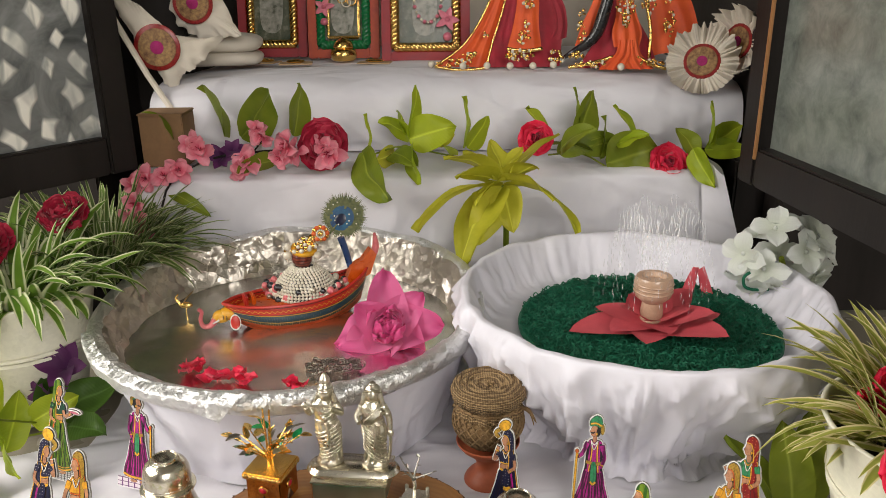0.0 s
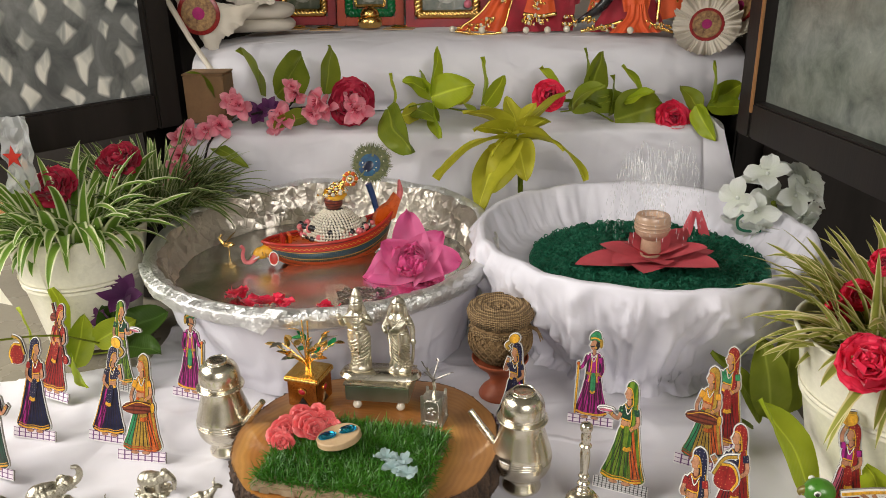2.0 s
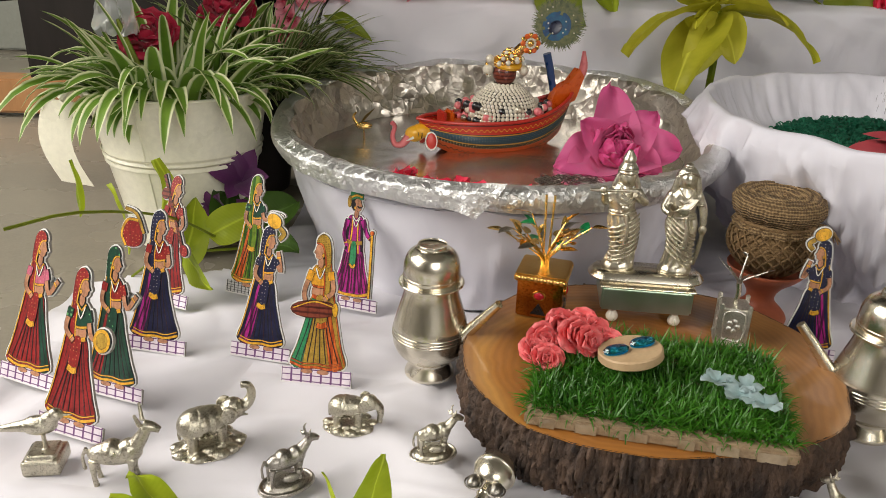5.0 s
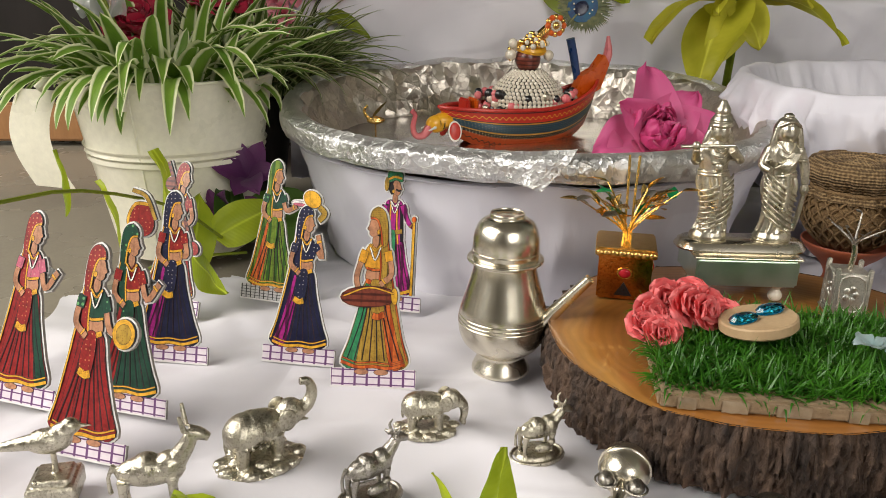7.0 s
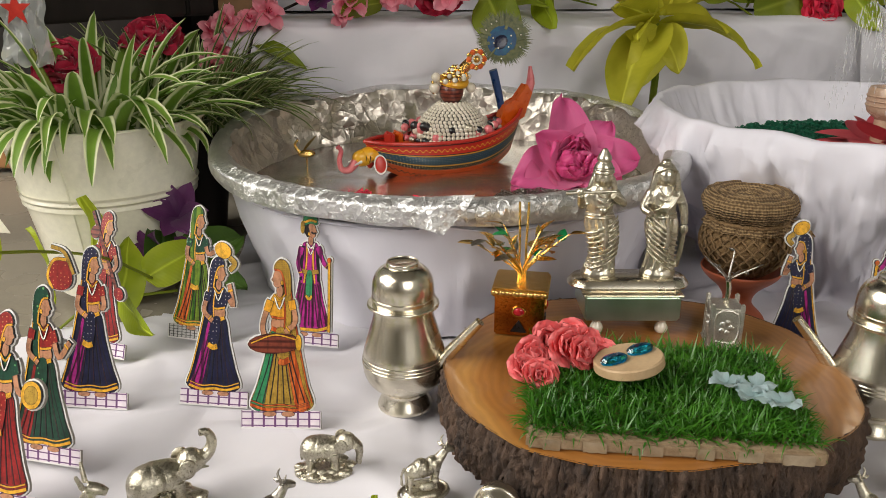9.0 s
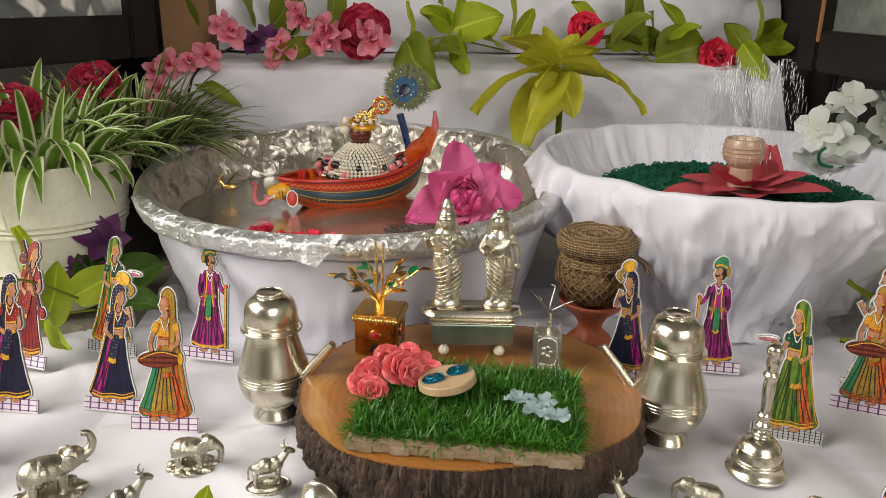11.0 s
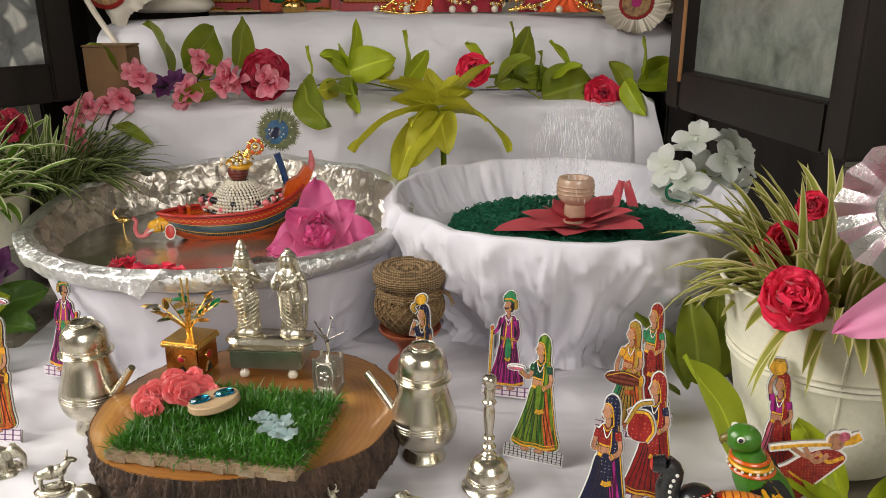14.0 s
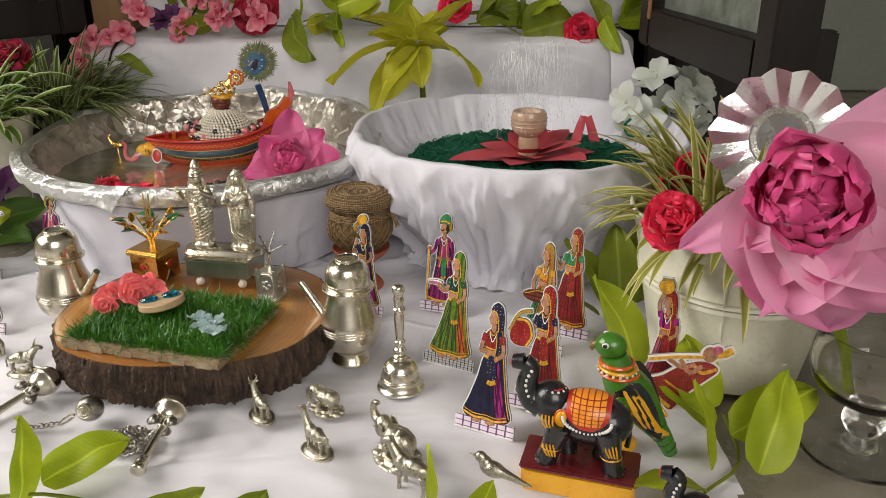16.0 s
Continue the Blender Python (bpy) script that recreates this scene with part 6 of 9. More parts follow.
bell = thing("hand_bell", "white metal hand bell with turned handle standing on the cloth", "bell", Matrix.Translation((0.0945, 0.4185, 0)))
bell_cup = solid("cup", Mesh().lathe([(0.0165, 0.0015), (0.0185, 0.0), (0.0188, 0.0015), (0.0165, 0.004), (0.0150, 0.009), (0.0142, 0.014), (0.0125, 0.019), (0.0095, 0.0228), (0.0058, 0.0245), (0.0045, 0.026)], 48, smooth=3), SILVER, bell, sharp=60)
for z, r in ((0.0085, 0.0153), (0.0105, 0.0150), (0.0178, 0.0131)):
    solid("band", Mesh().ring((0, 0, z), r, 0.0005, 0, 48, 6), SILVER, bell_cup)
solid("handle", Mesh().lathe([(0.0046, 0.025), (0.0055, 0.0275), (0.0030, 0.030), (0.0052, 0.033), (0.0030, 0.0365), (0.0044, 0.040), (0.0030, 0.043), (0.0036, 0.052), (0.0040, 0.060), (0.0034, 0.0655), (0.0050, 0.068), (0.0034, 0.0705), (0.0040, 0.076), (0.0034, 0.080), (0.0048, 0.0825), (0.0046, 0.0865), (0.0024, 0.0885), (0, 0.0888)], 24, smooth=3), SILVER, bell, sharp=70)


# ---------- small cast animals, each one skin ----------


def base_plate(mb, rx, ry, rnd, rocky=True):
    mb.ball((0, 0, 0.001), (rx, ry, 0.0022), 0, 20, 8)
    mb.ball((0, 0, 0.003), (rx * 0.75, ry * 0.75, 0.0025), 0, 16, 6)
    if rocky:
        for i in range(9):
            a = 2 * math.pi * i / 9 + rnd.uniform(-0.2, 0.2)
            mb.ball((rx * 0.8 * math.cos(a), ry * 0.8 * math.sin(a), 0.0022), (rx * 0.24, ry * 0.24, 0.0026), 0, 8, 6)
            mb.ball((rx * 0.5 * math.cos(a + 0.3), ry * 0.5 * math.sin(a + 0.3), 0.0042), (rx * 0.17, ry * 0.17, 0.0020), 0, 8, 6)


def cast_elephant(name, at, az, s, trunk_up, label, mat, seed):
    mb, rnd = Mesh(), random.Random(seed)
    base_plate(mb, 0.021, 0.0155, rnd)
    z0 = 0.0015
    mb.ball((0, 0, z0 + 0.0165), (0.0135, 0.0090, 0.0086), 0, 20, 14)
    mb.ball((-0.006, 0, z0 + 0.0160), (0.0102, 0.0094, 0.0092), 0, 18, 12)
    for x, y in ((-0.0090, -0.0048), (-0.0090, 0.0048), (0.0068, -0.0048), (0.0068, 0.0048)):
        mb.tube([(x, y, z0 + 0.001), (x, y, z0 + 0.006), (x * 0.9, y, z0 + 0.015)], [0.0033, 0.0029, 0.0042], 12)
    mb.ball((0.0150, 0, z0 + 0.0205), (0.0068, 0.0060, 0.0068), 0, 14, 10)
    if trunk_up:
        mb.tube([(0.019, 0, z0 + 0.020), (0.024, 0, z0 + 0.0225), (0.0262, 0, z0 + 0.028), (0.0245, 0, z0 + 0.0335), (0.0205, 0, z0 + 0.0345)], [0.0042, 0.0033, 0.0026, 0.0021, 0.0018], 10)
    else:
        mb.tube([(0.019, 0, z0 + 0.020), (0.0228, 0, z0 + 0.016), (0.0235, 0, z0 + 0.010), (0.0225, 0, z0 + 0.005), (0.0245, 0, z0 + 0.0035)], [0.0042, 0.0033, 0.0025, 0.0020, 0.0017], 10)
    for y in (-1, 1):
        mb.ball((0.0115, y * 0.0068, z0 + 0.0205), (0.0045, 0.0012, 0.0055), 0, 10, 8)
        mb.tube([(0.018, y * 0.003, z0 + 0.0175), (0.0225, y * 0.0035, z0 + 0.0165)], [0.0011, 0.0006], 6, smooth=0)
    mb.tube([(-0.0135, 0, z0 + 0.019), (-0.0155, 0, z0 + 0.013), (-0.015, 0, z0 + 0.008)], [0.001, 0.0008, 0.0008], 6)
    mb.ball((-0.0025, 0, z0 + 0.0172), (0.0078, 0.0098, 0.0080), 0, 18, 12)
    for k in range(5):
        a = -0.9 + 0.45 * k
        for y in (-1, 1):
            mb.ball((-0.0025 + 0.0075 * math.sin(a), y * 0.0098 * math.cos(a * 0.5), z0 + 0.0125), 0.0010, 0, 6, 5)
    ob = fused(solid(name, mb, mat, m=Matrix.Translation(at) @ Matrix.Rotation(radians(az), 4, "Z") @ Matrix.Scale(s, 4)), 0.0004, 1)
    return tagged(ob, label, "figurine", "cast metal animals on the cloth")


def cast_cow(name, at, az, s, label, mat, seed, horns=True, neck=0.0, plate=True, ears=0.0, calf=True):
    mb, rnd = Mesh(), random.Random(seed)
    z0 = 0.0045 if plate else 0.0015
    if plate:
        base_plate(mb, 0.016, 0.0105, rnd, False)
        mb.ring((0, 0, 0.0022), 0.0115, 0.0008, 0, 24, 6, Matrix.Diagonal((1.25, 0.85, 1, 1)))
    mb.ball((0, 0, z0 + 0.0125), (0.0110, 0.0048, 0.0052), 0, 16, 10)
    mb.ball((0.006, 0, z0 + 0.0135), (0.0052, 0.0046, 0.0054), 0, 12, 8)
    for x, y in ((-0.008, -0.0028), (-0.008, 0.0028), (0.007, -0.0028), (0.007, 0.0028)):
        mb.tube([(x, y, z0 - 0.002), (x - 0.0006, y, z0 + 0.004), (x, y, z0 + 0.011)], [0.0013, 0.0011, 0.0021], 8)
    mb.tube([(0.008, 0, z0 + 0.015), (0.0115, 0, z0 + 0.0185 + neck * 0.5), (0.0135, 0, z0 + 0.021 + neck)], [0.0036, 0.0028, 0.0023], 10)
    mb.tube([(0.0125, 0, z0 + 0.0222 + neck), (0.016, 0, z0 + 0.0212 + neck), (0.0188, 0, z0 + 0.0196 + neck)], [0.0025, 0.0022, 0.0014], 10)
    for y in (-1, 1):
        if horns:
            mb.tube([(0.0125, y * 0.0015, z0 + 0.0238 + neck), (0.0125, y * 0.0035, z0 + 0.0265 + neck), (0.0138, y * 0.003, z0 + 0.029 + neck)], [0.0008, 0.0007, 0.0004], 6)
        mb.tube([(0.0118, y * 0.002, z0 + 0.0232 + neck), (0.0108, y * 0.0045, z0 + 0.0242 + neck + ears)], [0.0011, 0.0007], 6, smooth=0)
    mb.tube([(-0.0108, 0, z0 + 0.0155), (-0.0128, 0, z0 + 0.011), (-0.0125, 0, z0 + 0.005)], [0.0009, 0.0007, 0.0009], 6)
    mb.ball((-0.001, 0, z0 + 0.0135), (0.0052, 0.0054, 0.0052), 0, 14, 10)
    if calf:
        mb.ball((0.001, -0.005, z0 + 0.004), (0.0052, 0.0022, 0.0028), 0, 10, 8)
        mb.ball((0.0058, -0.0045, z0 + 0.0062), (0.0022, 0.0017, 0.0017), 0, 8, 6)
    ob = fused(solid(name, mb, mat, m=Matrix.Translation(at) @ Matrix.Rotation(radians(az), 4, "Z") @ Matrix.Scale(s, 4)), 0.00036, 1)
    return tagged(ob, label, "figurine", "cast metal animals on the cloth")


def cast_bird(at, az, label, block=True):
    mb = Mesh()
    z0 = 0.013 if block else 0.0
    if block:
        mb.box((0, 0, 0.0045), (0.020, 0.020, 0.009), 0.001)
        mb.box((0, 0, 0.0100), (0.015, 0.015, 0.003), 0.0008)
        mb.tube([(0.001, 0, 0.009), (0.001, 0, z0 + 0.009)], [0.0014, 0.0012], 8, smooth=0)
    mb.ball((0, 0, z0 + 0.0135), (0.0095, 0.0052, 0.0056), 0, 16, 10)
    mb.ball((0.0090, 0, z0 + 0.0195), (0.0042, 0.0036, 0.0038), 0, 12, 8)
    mb.ball((0.0055, 0, z0 + 0.0165), (0.0048, 0.0042, 0.0048), 0, 12, 8)
    mb.tube([(0.012, 0, z0 + 0.0195), (0.0175, 0, z0 + 0.0190)], [0.0013, 0.0003], 8, smooth=0)
    mb.tube([(-0.007, 0, z0 + 0.0135), (-0.017, 0, z0 + 0.0125), (-0.028, 0, z0 + 0.0112)], [0.0036, 0.0022, 0.0009], 8)
    ob = fused(solid("bird_figurine", mb, CAST_SILVER, m=Matrix.Translation(at) @ Matrix.Rotation(radians(az), 4, "Z")), 0.0006, 2)
    return tagged(ob, label, "figurine", "cast metal animals on the cloth")


cast_elephant("elephant_figurine", (-0.339, 0.422, 0), 28, 1.0, True, "cast metal elephant with raised trunk on a rocky base", CAST_SILVER, 1)
cast_elephant("elephant_figurine", (-0.262, 0.446, 0), 0, 0.78, False, "cast metal elephant with lowered trunk on a rocky base", CAST_SILVER, 2)
cast_cow("cow_figurine", (-0.212, 0.421, 0), 18, 0.90, "cast metal cow with calf on an oval base", CAST_SILVER, 3)
cast_cow("cow_figurine", (-0.289, 0.392, 0), 32, 1.0, "dark cast metal cow with calf on an oval base", OLD_SILVER, 4)
cast_cow("donkey_figurine", (-0.378, 0.392, 0), 8, 1.28, "cast metal donkey standing with raised ears", CAST_SILVER, 5, False, 0.003, False, 0.006, False)
cast_bird((-0.421, 0.402, 0), 8, "cast metal bird on a square block")
cast_cow("deer_figurine", (-0.0035, 0.370, 0), 128, 0.86, "cast metal deer with antlers on an oval base", CAST_SILVER, 6, True, 0.002)
cast_elephant("elephant_figurine", (0.043, 0.381, 0), 155, 0.70, False, "small cast metal elephant on a rocky base", CAST_SILVER, 7)
cast_cow("goat_figurine", (0.046, 0.330, 0), 140, 0.92, "cast metal goat with long neck on a ringed base", CAST_SILVER, 8, False, 0.008, True, 0.002)
cast_elephant("elephant_figurine", (0.102, 0.326, 0), 135, 0.98, True, "cast metal elephant with raised trunk, facing away from the slice", CAST_SILVER, 9)
cast_cow("horse_figurine", (0.115, 0.296, 0), 150, 1.25, "cast metal horse with bent neck", CAST_SILVER, 10, False, 0.002, False, 0.002, False)
cast_bird((0.166, 0.302, 0), 150, "cast metal bird lying with long tail", False)


# ---------- rattles, charm and chain ----------


def rattle(at, az, tilt, label):
    r = thing("silver_rattle", label, "rattle", turn_to(*at, az, tilt))
    solid("handle", Mesh().lathe([(0, 0), (0.0046, 0.0005), (0.0050, 0.003), (0.0040, 0.006), (0.0044, 0.009), (0.0030, 0.014), (0.0026, 0.030), (0.0024, 0.040), (0.0034, 0.042), (0.0024, 0.044), (0.002, 0.050)], 20, 0, Matrix.Rotation(radians(90), 4, "Y"), 2), SILVER, r, sharp=60)
    solid("head", Mesh().lathe([(0, 0.0475), (0.006, 0.0485), (0.0098, 0.0535), (0.0108, 0.0585), (0.0116, 0.0590), (0.0116, 0.0602), (0.0108, 0.0607), (0.0096, 0.0660), (0.0058, 0.0695), (0, 0.0705)], 28, 0, Matrix.Rotation(radians(90), 4, "Y"), 2), SILVER, r, "round hollow head", sharp=60)
    for i in range(3):
        a = 2.1 * i + 0.6
        solid("jingle", Mesh().ball((0.045, 0.0072 * math.cos(a), 0.0072 * math.sin(a)), (0.0045, 0.0036, 0.0036), 0, 12, 8).ring((0.0445, 0.0072 * math.cos(a), 0.0072 * math.sin(a)), 0.0046, 0.0005, 0, 14, 5), OLD_SILVER, r, "small bell")
    return r


rattle((-0.203, 0.340, 0.006), 66, 5, "white metal baby rattle lying on the cloth beside the slice")
rattle((-0.067, 0.298, 0.005), 88, 8, "white metal baby rattle lying before the tree slice")
ch = thing("key_charm", "dark oxidised metal ball charm with ring and chain", "charm", Matrix.Translation((-0.128, 0.362, 0.0095)))
solid("ball", Mesh().ball((0, 0, 0), (0.0098, 0.0098, 0.0092), 0, 28, 18), OLD_SILVER, ch)
solid("cap", Mesh().lathe([(0, 0.0108), (0.0016, 0.0106), (0.0022, 0.0098), (0.0032, 0.0104), (0.0040, 0.0094), (0.0050, 0.0098), (0.0060, 0.0080)], 24, 0, Matrix.Rotation(radians(70), 4, "X"), 0), CAST_SILVER, ch, "bright embossed cap")
solid("ring", Mesh().ring((0, 0, 0), 0.0058, 0.0009, 0, 28, 6, turn_to(-0.0155, -0.006, -0.006, 0, 25)), SILVER, ch)
rnd = random.Random(3)
for i in range(9):
    solid("link", Mesh().ring((0, 0, 0), 0.0022, 0.0005, 0, 14, 5, turn_to(-0.022 - 0.0032 * i, -0.009 - 0.0012 * i, -0.0078, 20, 0, 90 * (i % 2))), OLD_SILVER, ch)
cl = thing("chain_heap", "small heap of dark oxidised metal chain on the cloth", "chain", Matrix.Translation((-0.091, 0.337, 0.0)))
heap = Mesh()
for i in range(220):
    a, q = rnd.uniform(0, 6.28), math.sqrt(rnd.random())
    heap.ring((0, 0, 0), rnd.uniform(0.0018, 0.0026), 0.0006, 0, 12, 5, turn_to(0.020 * q * math.cos(a), 0.015 * q * math.sin(a), 0.0012 + 0.006 * (1 - q) * rnd.random(), rnd.uniform(0, 360), rnd.uniform(-50, 50), rnd.uniform(-70, 70)))
tagged(solid("links", heap, OLD_SILVER, cl, sharp=0), kind="stuff")

# ---------- boat with doll in the tub ----------
BOAT_M = turn_to(-0.162, 0.795, 0.0840, 24)


def boat_mat():
    """Painted hull: orange gunwale with scallops, green band, black band with white dots, orange foot."""
    mt, nt, b = shader("painted_hull", 0.42)
    tc = nt.nodes.new("ShaderNodeTexCoord")
    sep = nt.nodes.new("ShaderNodeSeparateXYZ")
    nt.links.new(tc.outputs["UV"], sep.inputs[0])
    bands = nt.nodes.new("ShaderNodeValToRGB")
    bands.color_ramp.interpolation = "CONSTANT"
    el = bands.color_ramp.elements
    stops = [(0.0, (0.40, 0.055, 0.006)), (0.36, (0.012, 0.010, 0.010)), (0.46, (0.50, 0.24, 0.015)), (0.49, (0.010, 0.040, 0.060)), (0.70, (0.50, 0.24, 0.015)), (0.73, (0.02, 0.012, 0.01)), (0.75, (0.44, 0.016, 0.006)), (0.95, (0.10, 0.012, 0.010))]
    while len(el) < len(stops):
        el.new(0.5)
    for e, (p, c) in zip(el, stops):
        e.position, e.color = p, (*c, 1)
    nt.links.new(sep.outputs[1], bands.inputs[0])
    v = node(nt, "ShaderNodeTexVoronoi", Scale=1.0, Randomness=0.1)
    nt.links.new(coords(nt, "UV", (60, 24, 1)), v.inputs["Vector"])
    dots = ramp(nt, v.outputs["Distance"], [(0.16, (1, 1, 1)), (0.22, (0, 0, 0))])
    w = node(nt, "ShaderNodeTexWave", Scale=9, Distortion=0)
    w.wave_profile = "SIN"
    nt.links.new(coords(nt, "UV", (1, 0, 0)), w.inputs["Vector"])
    zig = nt.nodes.new("ShaderNodeMath")
    zig.operation = "MULTIPLY_ADD"
    nt.links.new(w.outputs[1], zig.inputs[0])
    zig.inputs[1].default_value = 0.06
    nt.links.new(sep.outputs[1], zig.inputs[2])
    scallop = ramp(nt, zig.outputs[0], [(0.865, (0, 0, 0)), (0.87, (1, 1, 1)), (0.885, (1, 1, 1)), (0.89, (0, 0, 0)), ])
    dotband = ramp(nt, sep.outputs[1], [(0.335, (0, 0, 0)), (0.34, (0.9, 0.9, 0.9)), (0.455, (0.9, 0.9, 0.9)), (0.47, (0.2, 0.2, 0.2)), (0.68, (0.2, 0.2, 0.2)), (0.70, (0, 0, 0))])
    col = mix(nt, mix(nt, 1.0, dots, dotband, "MULTIPLY"), bands.outputs[0], (0.62, 0.52, 0.30))
    col = mix(nt, scallop, col, (0.66, 0.40, 0.04))
    nt.links.new(col, b.inputs["Base Color"])
    low = ramp(nt, zig.outputs[0], [(0.20, (0, 0, 0)), (0.205, (1, 1, 1)), (0.235, (1, 1, 1)), (0.24, (0, 0, 0))])
    nt.links.new(mix(nt, low, col, (0.02, 0.012, 0.01)), b.inputs["Base Color"])
    return mt


def boat():
    b = thing("toy_boat", "brightly painted wooden toy boat with an elephant-head prow", "boat", BOAT_M)
    L = 0.082

    def hull(u, v):
        s = 2 * u - 1
        w = 0.029 * (1 - abs(s) ** 2.4) ** 0.75 * (0.35 + 0.65 * math.sin(min(1, v * 1.5) * math.pi / 2))
        side = 1 if v >= 0 else -1
        z = -0.016 + 0.020 * abs(s) ** 2.6 * (1 - v) + 0.038 * v + 0.020 * max(0, s) ** 2 * v + 0.003 * max(0, -s) ** 2 * v
        return (L * s * (0.86 + 0.14 * v), -w * side, z)

    for sgn, nm in ((1, "near"), (-1, "far")):
        mb = Mesh().sheet(lambda u, v: Vector(hull(u, v)) * 1.0 if sgn == 1 else Vector((hull(u, v)[0], -hull(u, v)[1], hull(u, v)[2])), 48, 14)
        solid("hull_side", mb, boat_mat() if sgn == 1 else bpy.data.materials["painted_hull"], b, sharp=0)
    solid("deck", Mesh().sheet(lambda u, v: (L * (2 * u - 1) * 0.99, (2 * v - 1) * 0.0215 * (1 - abs(2 * u - 1) ** 2.4) ** 0.75, 0.018 + 0.016 * max(0, 2 * u - 1) ** 2), 30, 6), ORANGE_PAINT, b)
    for sgn in (1, -1):
        pts = [(hull(u, 1)[0], sgn * hull(u, 1)[1], hull(u, 1)[2] + 0.001) for u in [i / 16 for i in range(17)]]
        solid("gunwale", Mesh().tube(pts, 0.0017, 8, smooth=2), RED_PAINT, b)
    # prow: elephant head
    head = solid("prow_head", Mesh().ball((-0.084, 0, 0.012), (0.010, 0.0065, 0.0075), 0, 16, 10).ball((-0.076, 0, 0.0145), (0.012, 0.008, 0.007), 0, 14, 10), YELLOW_PAINT, b, "yellow elephant head with dark markings")
    solid("trunk", Mesh().tube([(-0.090, 0, 0.010), (-0.097, 0, 0.003), (-0.104, 0, 0.004), (-0.106, 0, 0.012), (-0.104, 0, 0.020), (-0.107, 0, 0.024)], [0.0042, 0.0032, 0.0026, 0.0022, 0.0020, 0.0022], 10), PINK_PAINT, head, "curled pink trunk")
    for y in (-1, 1):
        solid("ear", Mesh().ball((0, 0, 0), (0.0052, 0.0014, 0.0080), 0, 16, 10), RED_PAINT, head, m=turn_to(-0.072, y * 0.0098, 0.0065, 12 * y, 0, 14 * y))
        solid("ear_rim", Mesh().ring((0, 0, 0), 0.0058, 0.0007, 0, 24, 6, Matrix.Rotation(radians(90), 4, "X") @ Matrix.Diagonal((0.9, 1.35, 1, 1))), WHITE_PAINT, head, m=turn_to(-0.072, y * 0.0100, 0.0065, 12 * y, 0, 14 * y))
        solid("tusk", Mesh().tube([(-0.088, y * 0.006, 0.010), (-0.095, y * 0.007, 0.008)], [0.0014, 0.0005], 6, smooth=0), WHITE_PAINT, head)
    for k in range(3):
        solid("marking", Mesh().ring((0, 0, 0), 0.0070 - 0.0008 * k, 0.0005, 0, 20, 5, Matrix.Translation((-0.080 - 0.0035 * k, 0, 0.0135 - 0.001 * k)) @ Matrix.Rotation(radians(90), 4, "Y")), BLACK_PAINT, head)
    # carved stern and prow board
    solid("stern_board", Mesh().slab([(0.050, 0.020), (0.082, 0.034), (0.090, 0.056), (0.084, 0.064), (0.074, 0.052), (0.060, 0.046)], -0.005, 0.005), ORANGE_PAINT, b, "orange curved stern board", sharp=30)
    solid("stern_tip", Mesh().tube([(0.086, 0, 0.050), (0.091, 0, 0.064), (0.090, 0, 0.080)], [0.0035, 0.0042, 0.0015], 8), PINK_PAINT, b, "pink stern tip")
    solid("pole", Mesh().tube([(0.062, 0.004, 0.040), (0.058, 0.006, 0.060), (0.053, 0.007, 0.078)], [0.0034, 0.0038, 0.0040], 10), BLUE_PAINT, b, "dark blue post")
    for x in (-0.058, -0.050):
        solid("prow_board", Mesh().box((x, 0, 0.026), (0.004, 0.016, 0.012), 0.0015), RED_PAINT if x < -0.055 else ORANGE_PAINT, b)
    return b


boat()


